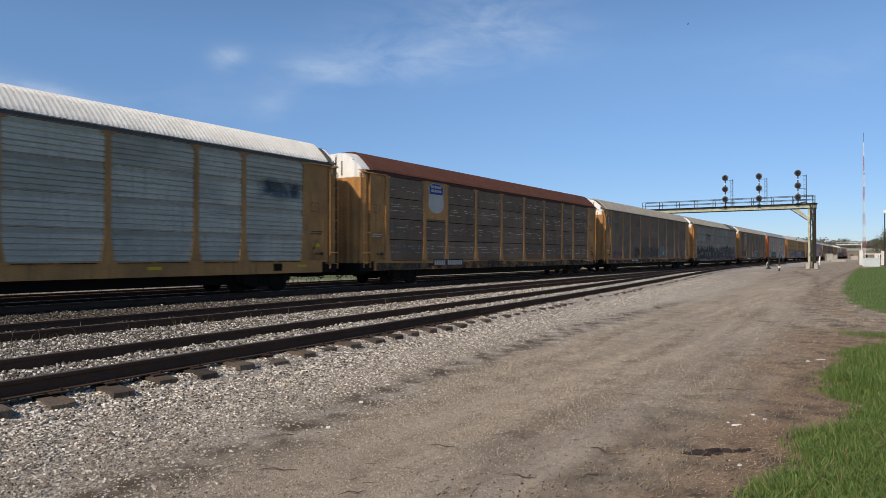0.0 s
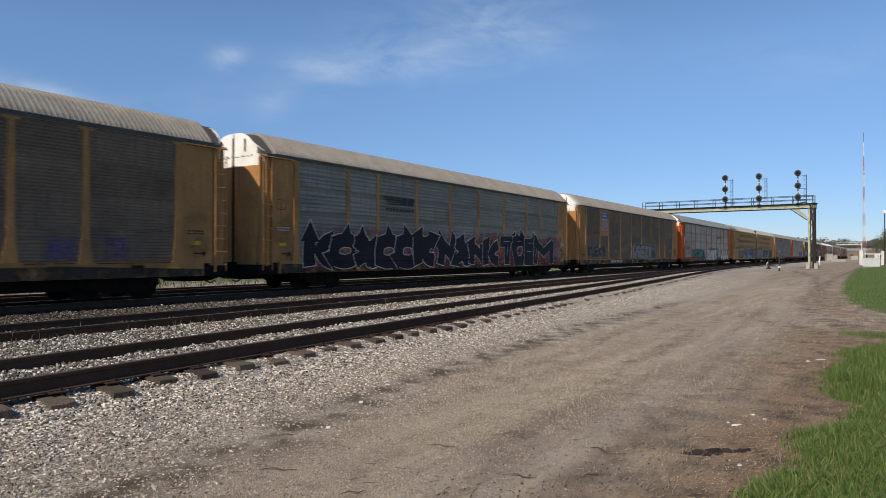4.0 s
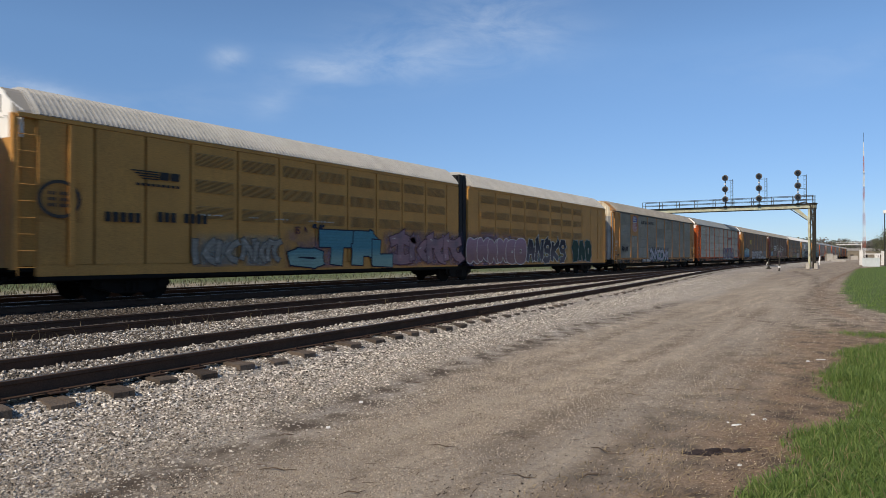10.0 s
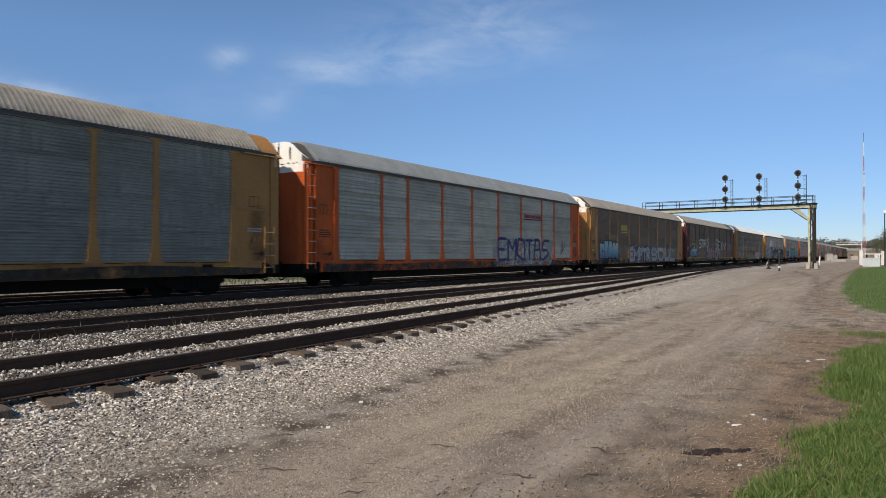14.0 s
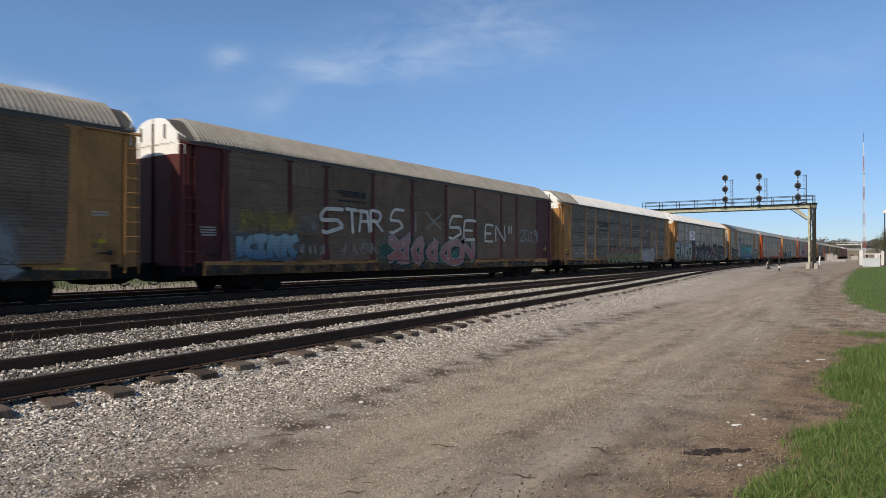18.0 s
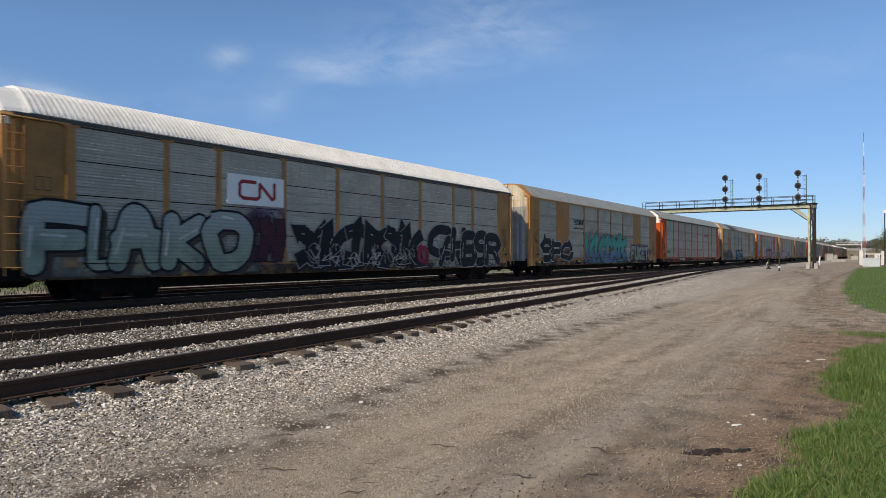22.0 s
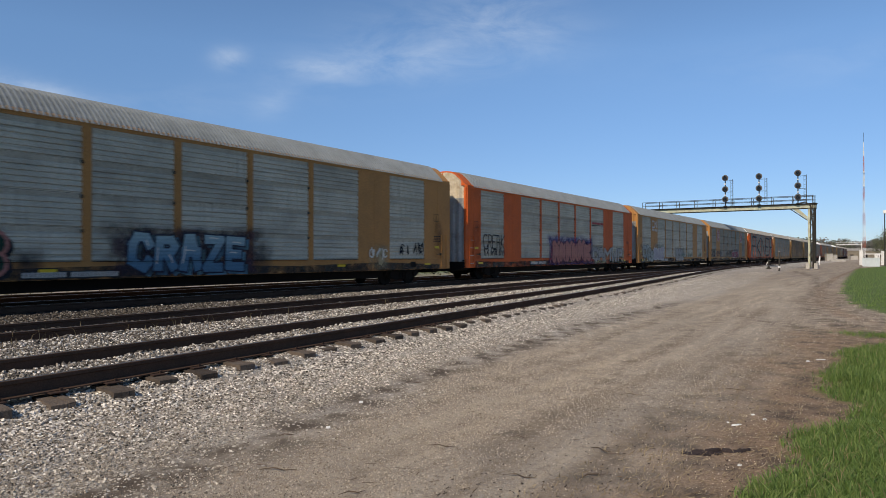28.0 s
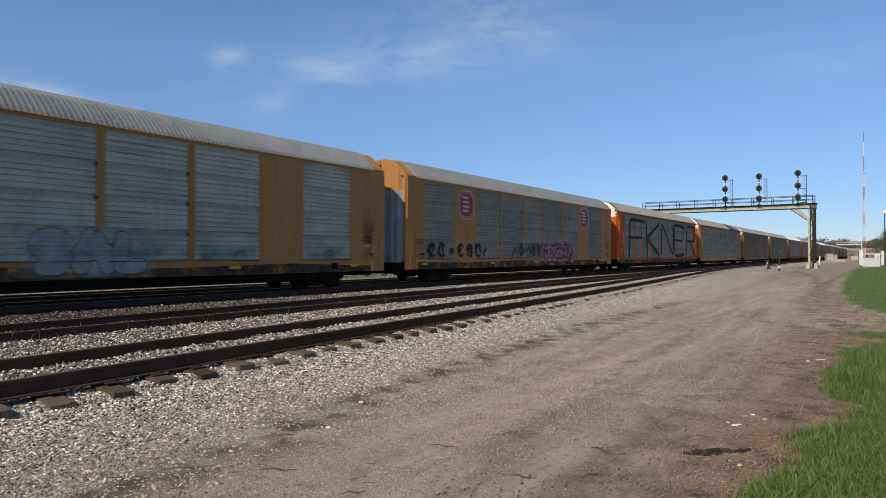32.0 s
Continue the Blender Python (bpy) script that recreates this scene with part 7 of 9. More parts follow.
piece(c_5, 15.3, 21.0, 0.84, 2.3, "g_pink", "g_maroon", n=4, fat=1.1, rim=0.04, glow="g_purple", spikes=0.4, shine="g_white")
haze(c_5, 21.8, 28.3, 0.75, 2.4, "g_pink")
piece(c_5, 21.77, 28.22, 0.78, 2.4, "g_mauve", "g_white", n=6, style="round", fat=1.25, rim=0.04, glow="g_purple")
haze(c_5, 28.4, 34.9, 0.8, 2.35, "g_teal")
haze(c_5, 28.5, 31.0, 0.85, 2.2, "g_blue", 0.001)
piece(c_5, 28.44, 34.38, 0.8, 2.38, "g_dusk", "g_white", "ANSKS", fat=0.95, rim=0.035, spikes=0.4, lean=0.12)
haze(c_5, 35.3, 39.4, 0.75, 2.5, "g_pale")
piece(c_5, 35.50, 39.13, 0.82, 2.38, "g_green", "g_pale", "SAO", fat=1.35, rim=0.03, lean=0.0)
haze(c_6, 1.98, 3.84, 1.5, 2.2, "g_black")
tag(c_6, 2.05, 3.74, 1.57, 2.15, "g_black", "", 5)
piece(c_6, 9.93, 16.07, 0.76, 1.9, "g_lilac", "g_navy", n=7, fat=0.95, rim=0.03, glow=("g_purple", "g_teal"), spikes=0.9)
shield(c_6, 4.93, 6.22, 3.32, 4.77)
lettering(c_6, 7.31, 11.39, 4.13, 4.42, "BUILDING AMERICA", "ink_black", 0.004)
bars(c_6, 7.77, 10.18, 0.73, 0.95, "ink_white")
haze(c_7, 14.2, 22.4, 0.66, 2.35, "g_pale")
haze(c_7, 14.6, 22.0, 0.66, 2.2, "g_white", 0.001)
tag(c_7, 14.9, 21.63, 0.95, 2.3, "g_indigo", "EMOTAS", brush=0.085)
tag(c_7, 23.09, 24.38, 1.08, 2.32, "g_black", "", 1)
dash(c_7, 18.16, 20.57, 3.45, 3.79)
haze(c_8, 2.1, 7.2, 0.66, 1.6, "g_black")
haze(c_8, 2.4, 7.0, 0.66, 1.5, "g_black", 0.001)
piece(c_8, 2.29, 6.39, 1.02, 2.4, "g_sky", "g_black", boxes=(("D", 2.3, 3.5, 1.05, 2.2), ("E", 3.3, 4.2, 1.05, 2.4), ("A", 4.1, 5.3, 1.05, 2.42), ("N", 5.2, 6.45, 1.02, 2.35)), fat=1.45, rim=0.055, glow="g_gold")
haze(c_8, 9.2, 15.3, 0.66, 2.15, "g_purple")
piece(c_8, 9.40, 15.18, 0.7, 2.05, "g_silver", "g_murk", "EMPTR", fat=1.0, rim=0.035, glow="g_grey", shine="g_white", spikes=0.4)
piece(c_8, 15.45, 23.83, 0.72, 2.1, "g_silver", "g_murk", "SOUL", fat=1.0, rim=0.035, glow="g_pale", shine="g_white", spikes=0.5)
block_sign(c_8, 7.26, 8.81, 3.17, 3.83, "ink_yellow")
for c, a, b, lo, hi, m in (("S", 6.12, 7.5, 2.14, 3.2, "g_white"), ("T", 7.6, 8.35, 2.19, 3.22, "g_white"), ("A", 8.3, 9.1, 2.26, 3.18, "g_white"), ("R", 9.1, 9.95, 2.3, 3.24, "g_white"), ("S", 10.35, 11.41, 2.24, 3.42, "g_white"), ("I", 11.85, 12.8, 2.42, 3.34, "g_grey"), ("X", 13.06, 14.65, 2.5, 3.38, "g_grey"),
                           ("S", 15.13, 16.4, 2.08, 3.36, "g_white"), ("E", 16.5, 17.8, 2.05, 3.18, "g_white"), ("V", 17.84, 18.6, 2.22, 3.22, "g_ghost"), ("E", 18.7, 19.7, 2.02, 3.0, "g_white"), ("N", 19.85, 21.1, 2.03, 3.0, "g_white"), ("I", 21.3, 21.7, 2.6, 2.95, "g_white"), ("I", 21.6, 22.0, 2.6, 2.95, "g_white")):
    tag(c_9, a, b, lo, hi, m, c, brush=0.07 if m == "g_white" else 0.058)
tag(c_9, 22.9, 25.3, 2.14, 2.85, "g_silver", "2019", brush=0.055)
haze(c_9, 4.9, 6.1, 2.15, 2.95, "g_grey")
haze(c_9, 2.1, 5.0, 2.05, 3.0, "g_gold")
haze(c_9, 2.1, 5.0, 1.05, 2.2, "g_blue")
piece(c_9, 2.23, 4.84, 1.10, 2.12, "g_sky", "g_murk", n=4, fat=1.2, rim=0.03, glow="g_pale")
tag(c_9, 5.01, 6.37, 1.23, 1.79, "g_grey", "", 4)
tag(c_9, 7.26, 9.57, 1.23, 1.91, "g_grey", "", 4)
haze(c_9, 9.5, 18.0, 0.85, 2.2, "g_teal")
haze(c_9, 9.6, 11.4, 0.9, 2.1, "g_green", 0.001)
piece(c_9, 10.4, 17.5, 0.84, 2.2, "g_rose", "g_silver", n=6, fat=0.9, rim=0.04, spikes=0.6, shine="g_white", shade="g_green")
speed_lines(c_9, 7.02, 8.87, 3.46, 3.94)
haze(c_10, 8.9, 17.6, 0.75, 2.1, "g_gold")
haze(c_10, 9.0, 17.2, 1.3, 2.15, "g_red", 0.001)
piece(c_10, 9.19, 17.20, 0.78, 2.0, "g_olive", "g_pale", n=8, fat=0.9, rim=0.035, shade="g_teal", shine="g_gold")
piece(c_10, 18.06, 21.50, 0.72, 1.93, "g_silver", "g_white", n=3, style="round", fat=1.1, rim=0.035, glow="g_white")
speed_lines(c_10, 6.81, 9.31, 3.15, 3.92)
white_board(c_11, 6.80, 9.26, 3.02, 4.05)
haze(c_11, 0.5, 8.2, 0.7, 2.6, "g_grey")
haze(c_11, 2.0, 7.8, 0.66, 1.7, "g_cream", 0.001)
piece(c_11, 0.5, 7.8, 0.74, 2.75, "g_mint", "g_black", boxes=(("F", 0.45, 2.5, 0.74, 2.68), ("L", 2.1, 2.95, 0.85, 2.74), ("A", 2.76, 4.45, 0.8, 2.72), ("K", 4.35, 5.95, 0.78, 2.62), ("O", 5.75, 7.8, 0.76, 2.72)), style="round", fat=0.8, rim=0.08, shine="g_white", shade="g_murk")
haze(c_11, 7.1, 9.4, 0.9, 3.0, "g_maroon")
piece(c_11, 7.3, 9.1, 0.9, 2.96, "g_maroon", "g_black", n=2, fat=1.2, rim=0.04, glow="g_purple")
haze(c_11, 9.8, 18.0, 0.68, 1.9, "g_black")
haze(c_11, 10.0, 17.8, 0.68, 1.5, "g_black", 0.001)
piece(c_11, 9.96, 17.76, 0.7, 2.7, "g_black", "g_silver", n=6, fat=1.15, rim=0.035, spikes=1.0, lines="g_white")
tag(c_11, 10.2, 17.4, 0.82, 1.9, "g_silver", n=6, brush=0.016, proud=0.022)
tag(c_11, 10.8, 16.9, 0.75, 1.5, "g_white", n=4, brush=0.014, proud=0.0235)
haze(c_11, 17.5, 18.6, 0.8, 1.7, "g_red", 0.002)
tag(c_11, 17.6, 18.4, 0.9, 1.65, "g_red", "O", brush=0.13, proud=0.026)
haze(c_11, 18.3, 25.5, 0.68, 2.5, "g_pale")
haze(c_11, 18.8, 25.2, 0.7, 2.2, "g_white", 0.001)
piece(c_11, 18.38, 25.43, 0.7, 2.85, "g_black", "g_silver", boxes=(("C", 18.35, 20.75, 1.0, 2.75), ("A", 19.3, 21.45, 0.7, 2.2), ("H", 20.3, 21.7, 0.95, 2.72), ("B", 21.3, 22.95, 0.7, 2.55), ("S", 22.5, 24.1, 0.72, 2.62), ("R", 23.7, 25.5, 0.7, 2.5)), style="round", fat=0.74, rim=0.04, shine="g_white")
speed_lines(c_12, 6.95, 8.85, 3.16, 3.86)
haze(c_12, 1.5, 6.8, 0.8, 2.1, "g_black")
piece(c_12, 1.58, 6.67, 0.82, 2.25, "g_black", "g_white", boxes=(("S", 1.6, 3.5, 0.85, 2.4), ("P", 3.3, 5.0, 0.85, 2.2), ("C", 4.8, 6.8, 0.85, 2.2)), fat=1.0, rim=0.035, spikes=0.8, lines="g_grey")
haze(c_12, 13.8, 17.5, 1.2, 2.8, "g_orange")
haze(c_12, 9.0, 18.6, 0.68, 1.5, "g_blue", 0.001)
haze(c_12, 9.2, 18.5, 0.66, 1.4, "g_blue", 0.0015)
piece(c_12, 9.45, 18.2, 0.72, 2.88, "g_aqua", "g_navy", n=5, fat=1.05, rim=0.045, spikes=0.9, glow="g_teal")
haze(c_12, 17.8, 19.8, 0.7, 1.8, "g_pale", 0.001)
piece(c_12, 19.60, 24.4, 0.8, 2.18, "g_mint", "g_maroon", "FUKET", fat=1.0, rim=0.06, glow=("g_purple", "g_maroon"))
tag(c_12, 23.9, 25.6, 1.2, 2.0, "g_maroon", "", 4, 0.03)
tag(c_13, 2.05, 3.22, 1.52, 1.85, "g_murk", "", 5, 0.03)
tag(c_13, 4.04, 4.8, 1.25, 2.15, "g_murk", "", 2, 0.022)
tag(c_13, 4.8, 8.5, 1.25, 2.0, "g_ghost", "MURAER", brush=0.022)
tag(c_13, 10.1, 10.5, 1.26, 2.2, "g_maroon", "I", brush=0.05)
dash(c_13, 18.06, 20.41, 3.52, 3.81)
bars(c_13, 6.84, 9.03, 0.79, 1.00, "ink_white")
ribbon_sign(c_14, 4.42, 6.02, 3.98, 4.71, "ink_white")
bars(c_14, 4.50, 6.23, 3.76, 3.94, "ink_white")
haze(c_14, 0.3, 7.2, 0.66, 2.1, "g_green")
haze(c_14, 0.4, 7.0, 0.66, 2.0, "g_maroon", 0.001)
piece(c_14, 0.60, 6.9, 0.7, 2.05, "g_green", "g_salmon", n=7, style="round", fat=1.25, rim=0.1, shade="g_black", shine="g_pink")
haze(c_14, 0.6, 6.2, 1.85, 2.3, "g_black", 0.03)
haze(c_14, 6.2, 8.0, 0.7, 1.6, "g_black")
haze(c_14, 9.3, 15.7, 0.68, 2.35, "g_black")
haze(c_14, 9.6, 15.0, 0.68, 2.2, "g_maroon", 0.001)
haze(c_14, 9.8, 14.7, 0.68, 2.15, "g_black", 0.0015)
bars(c_14, 7.4, 9.95, 0.69, 0.83, "ink_white")
piece(c_14, 10.16, 14.4, 0.7, 2.02, "g_sky", "g_navy", "CRAZE", fat=1.0, rim=0.045, shade="g_blue", shine="g_white")
haze(c_14, 20.8, 22.3, 0.68, 1.85, "g_cream")
tag(c_14, 20.85, 22.25, 1.0, 1.75, "g_white", n=3, brush=0.03)
tag(c_14, 23.0, 24.9, 1.2, 2.0, "g_black", n=4, brush=0.024)
tag(c_15, 1.80, 4.19, 1.6, 2.45, "g_black", "CREAK", brush=0.03)
tag(c_15, 1.70, 4.28, 1.21, 1.72, "g_black", "", 6, 0.022)
haze(c_15, 9.9, 18.1, 0.66, 2.75, "g_violet")
haze(c_15, 10.2, 17.9, 0.66, 2.6, "g_violet", 0.001)
haze(c_15, 10.2, 17.8, 0.68, 2.4, "g_red", 0.002)
piece(c_15, 10.9, 17.35, 0.72, 2.4, "g_salmon", "g_maroon", n=6, style="round", fat=1.15, rim=0.06, shade="g_maroon", lines="g_brown")
haze(c_15, 18.2, 25.2, 0.66, 1.9, "g_cream")
piece(c_15, 17.9, 24.65, 0.75, 1.95, "g_silver", "g_black", "CAMWP", fat=0.95, rim=0.03)
dash(c_15, 17.82, 20.17, 3.51, 3.80)
bars(c_15, 7.59, 9.81, 0.73, 0.90, "ink_white")
ribbon_sign(c_16, 4.40, 6.02, 3.88, 4.59, "ink_white")
bars(c_16, 4.45, 6.21, 3.58, 3.82, "ink_white")
haze(c_16, 1.3, 5.1, 0.7, 2.1, "g_cream")
piece(c_16, 1.53, 4.95, 0.72, 2.2, "g_pale", "g_black", boxes=(("O", 1.5, 2.9, 1.0, 2.22), ("C", 2.5, 3.7, 0.9, 2.22), ("E", 3.3, 4.2, 0.8, 1.95), ("S", 3.9, 4.95, 0.72, 1.7)), style="round", fat=0.85, rim=0.045)
piece(c_16, 4.99, 8.29, 0.8, 2.28, "g_lilac", "g_white", n=4, style="round", fat=1.25, rim=0.035, glow="g_pale")
haze(c_16, 12.4, 17.5, 1.25, 1.55, "g_teal")
piece(c_16, 12.72, 16.00, 0.72, 2.0, "g_silver", "g_maroon", "SAL", style="round", fat=1.0, rim=0.022, glow="g_white")
haze(c_16, 12.6, 16.6, 1.2, 1.6, "g_teal", 0.03)
haze(c_16, 17.7, 20.2, 1.1, 1.75, "g_teal")
haze(c_16, 22.4, 24.6, 1.1, 1.8, "g_teal")
bars(c_16, 7.58, 9.87, 0.74, 0.95, "ink_white")
octagon(c_17, 4.49, 6.06, 3.16, 4.69)
octagon(c_17, 20.56, 22.36, 3.21, 4.77)
tag(c_17, 1.65, 7.79, 1.1, 2.0, "g_black", "", 7, 0.05)
tag(c_17, 10.31, 14.35, 1.07, 2.1, "g_murk", "", 5, 0.05)
piece(c_17, 14.67, 19.17, 0.90, 2.05, "g_red", "g_white", n=5, fat=1.0, rim=0.03, glow="g_purple")
tag(c_18, 2.72, 27.02, 1.1, 4.6, "g_black", "FKNER", brush=0.14)


# ---- signal bridge ----
GY0 = 97.0


def signal_bridge():
    g = thing("signal_bridge", "faded cream steel signal bridge over the tracks, with walkway", "signal bridge")
    xr, xl = -7.9, -29.3
    for x in (xr, xl):
        for dx in (-0.3, 0.3):
            for dy in (0.0, 1.1):
                leg = part("leg", Shape().box(x + dx - 0.03, x + dx + 0.03, GY0 + dy - 0.12, GY0 + dy + 0.12, -0.3, 7.9).box(x + dx - 0.13, x + dx + 0.13, GY0 + dy - 0.012, GY0 + dy + 0.012, -0.3, 7.9), "gantry" if dx < 0 and dy == 0 else "gantry_dark", g)
        for dy in (0.0, 1.1):
            s = Shape()
            for k in range(7):
                z = 0.2 + k * 1.1
                s.tube([(x - 0.3, GY0 + dy, z), (x + 0.3, GY0 + dy, z + 1.1)] if k % 2 else [(x + 0.3, GY0 + dy, z), (x - 0.3, GY0 + dy, z + 1.1)], 0.03, 5)
            part("lacing", s, "gantry_dark", g)
        for dx in (-0.46, 0.46):
            part("footing", Shape().prism([(x + dx - 0.24, -0.8), (x + dx + 0.24, -0.8), (x + dx + 0.19, 0.28), (x + dx - 0.19, 0.28)], GY0 - 0.3, GY0 + 1.4, "y"), "concrete", g)
    part("conduit", Shape().tube([(xr + 0.15, GY0 - 0.1, -0.4), (xr + 0.15, GY0 - 0.1, 5.0), (xr - 0.1, GY0 - 0.1, 7.8), (xr - 0.7, GY0 - 0.1, 8.25), (xr - 1.4, GY0 - 0.1, 8.1)], 0.09, 7), "gantry_dark", g, "dark cable conduit up the leg")
    for dy in (0.0, 1.1):
        b = part("girder", Shape().box(xl - 0.5, xr + 0.5, GY0 + dy - 0.02, GY0 + dy + 0.02, 7.48, 7.88), "gantry", g)
        part("flange", Shape().box(xl - 0.5, xr + 0.5, GY0 + dy - 0.14, GY0 + dy + 0.14, 7.41, 7.475), "gantry_dark", b)
        part("flange", Shape().box(xl - 0.5, xr + 0.5, GY0 + dy - 0.15, GY0 + dy + 0.15, 7.885, 8.02), "gantry_dark", b)
        for k in range(10):
            x = xl + 1 + k * 2.2
            part("stiffener", Shape().box(x - 0.04, x + 0.04, GY0 + dy - 0.08, GY0 + dy - 0.02, 7.48, 7.88), "gantry", b)
    part("walkway", Shape().box(xl - 0.6, xr + 0.6, GY0 - 0.25, GY0 + 1.35, 8.03, 8.08), "gantry_dark", g)
    part("knee_brace", Shape().prism([(-10.1, 7.40), (-9.4, 7.40), (-8.36, 6.35), (-8.36, 5.9)], GY0 - 0.03, GY0 + 0.03, "y"), "gantry", g, "pale yellow knee brace")
    part("brace_bar", Shape().tube([(-10.3, GY0 - 0.06, 7.35), (-8.36, GY0 - 0.06, 5.85)], 0.06, 6), "gantry_dark", g)
    for dy in (-0.2, 1.3):
        for z in (8.58, 9.08):
            part("handrail", Shape().tube([(xl - 0.5, GY0 + dy, z), (xr + 0.3, GY0 + dy, z)], 0.04, 6), "gantry_dark", g)
        for k in range(10):
            x = xl - 0.5 + k * 2.466
            part("rail_post", Shape().box(x - 0.035, x + 0.035, GY0 + dy - 0.03, GY0 + dy + 0.03, 8.05, 9.1), "gantry_dark", g)
    s = Shape()
    for x in (xr + 0.12, xr + 0.42):
        s.tube([(x, GY0 - 0.2, -0.2), (x, GY0 - 0.2, 9.1)], 0.035, 6)
    for k in range(26):
        s.tube([(xr + 0.12, GY0 - 0.2, 0.2 + k * 0.33), (xr + 0.42, GY0 - 0.2, 0.2 + k * 0.33)], 0.02, 5)
    part("ladder", s, "gantry_dark", g)
    return g


def signal_mast(x, zs):
    """A pole with three round signal heads, and a service ladder beside it."""
    g = thing("railway_signal", "unlit black three-head railway signal on the bridge", "railway signal", "signals on the bridge", at=(x, GY0 - 0.3, 8.03))
    part("pole", Shape().tube([(0, 0, 0), (0, 0, zs[0] - 8.03 + 0.3)], 0.07, 8), "signal_black", g)
    part("base", Shape().box(-0.2, 0.2, -0.2, 0.2, 0, 0.12), "signal_black", g)
    s = Shape().tube([(0.95, 0.1, 0), (0.95, 0.1, zs[0] - 8.03 - 0.25)], 0.045, 6).tube([(0.68, 0.1, 0), (0.68, 0.1, zs[0] - 8.03 - 0.25)], 0.02, 5)
    for k in range(11):
        s.tube([(0.68, 0.1, 0.2 + k * 0.33), (0.95, 0.1, 0.2 + k * 0.33)], 0.015, 4)
    part("service_ladder", s, "gantry_dark", g)
    for z in zs:
        zz = z - 8.03
        h = part("signal_head", Shape().disc((0, -0.12, zz), (0, 1, 0), 0.41, 0.03, 28).box(-0.1, 0.1, -0.1, 0.05, zz - 0.12, zz + 0.12), "signal_face", g)
        part("lamp_case", Shape().disc((0, -0.2, zz), (0, 1, 0), 0.27, 0.14, 18), "signal_black", h)
        for a in (90, 210, 330):
            cx, cz = 0.13 * math.cos(radians(a)), zz + 0.13 * math.sin(radians(a))
            part("lens", Shape().disc((cx, -0.28, cz), (0, 1, 0), 0.085, 0.02, 12), "lens", h)
            hood = Shape()
            n = 10
            for k in range(n):
                a0, a1 = radians(-20 + 220 * k / n), radians(-20 + 220 * (k + 1) / n)
                for r in (0.1,):
                    hood.face([(cx + r * math.cos(a0), -0.28, cz + r * math.sin(a0)), (cx + r * math.cos(a1), -0.28, cz + r * math.sin(a1)), (cx + r * math.cos(a1), -0.46, cz + r * math.sin(a1)), (cx + r * math.cos(a0), -0.46, cz + r * math.sin(a0))])
            part("hood", hood, "signal_black", h)
        part("arm", Shape().box(0, 0.95, 0.06, 0.1, zz - 0.42, zz - 0.37), "gantry_dark", g)
    for k, z in enumerate(zs[:2]):
        part("marker_lamp", Shape().disc((0, -0.12, z - 8.03 - 0.85), (0, 1, 0), 0.1, 0.2, 10), "mast_white", g, "small pale box on the pole")
    return g


signal_bridge()
signal_mast(-9.42, (12.07, 10.42, 8.92))
signal_mast(-14.05, (11.95, 10.35, 8.95))
signal_mast(-18.3, (12.0, 10.45, 9.05))


# ---- beside the far end of the road ----
def at_px(px, py, dist):
    """A place seen in a direction, at a distance along the view's axis."""
    m = look(EYE, AIM)
    return m @ Vector(((px - 784) / 1155 * dist, (441 - py) / 1155 * dist, -dist))


def ground_at(x, y):
    return float(height(np.array([x]), np.array([y]))[0])


def simple(name, label, cat, x, y, mat, shape, mats2=(), turn=0.0):
    t = thing(name, label, cat, at=(x, y, ground_at(x, y)))
    t.rotation_euler = (0, 0, turn)
    part("body", shape, mat, t)
    for nm, sh, mt in mats2:
        part(nm, sh, mt, t)
    return t


# low switch stand, marker posts
st = thing("switch_stand", "low dark switch stand with a white target", "switch stand", at=(-12.3, 92.0, ground_at(-12.3, 92.0)))
part("base", Shape().box(-0.3, 0.3, -0.25, 0.25, 0, 0.12), "gantry_dark", st)
part("shaft", Shape().tube([(0, 0, 0.1), (0, 0, 1.25)], 0.06, 8), "gantry_dark", st)
part("case", Shape().prism([(-0.15, 0.12), (0.15, 0.12), (0.09, 0.42), (-0.09, 0.42)], -0.12, 0.12, "y"), "gantry_dark", st)
part("target", Shape().prism([(-0.3, 0.5), (-0.22, 0.47), (-0.1, 0.85), (-0.16, 0.9)], -0.03, 0.0, "y"), "mast_white", st, "white lever arm")
simple("marker_post", "thin grey steel marker post beside the track", "post", -9.7, 80.5, "gantry_dark", Shape().box(-0.06, 0.06, -0.06, 0.06, 0, 2.1).box(-0.1, 0.1, -0.1, 0.1, 0, 0.15), (("cap", Shape().box(-0.08, 0.08, -0.08, 0.08, 2.1, 2.16), "concrete"), ("sign_plate", Shape().box(-0.12, 0.12, -0.085, -0.065, 0.35, 0.55), "mast_white")))
p = at_px(1449, 470, 118)
simple("white_marker", "leaning white painted marker post by the track", "post", p.x, p.y, "mast_white", Shape().prism([(-0.12, 0), (0.14, 0), (0.3, 1.55), (0.08, 1.6)], -0.05, 0.05, "y"))


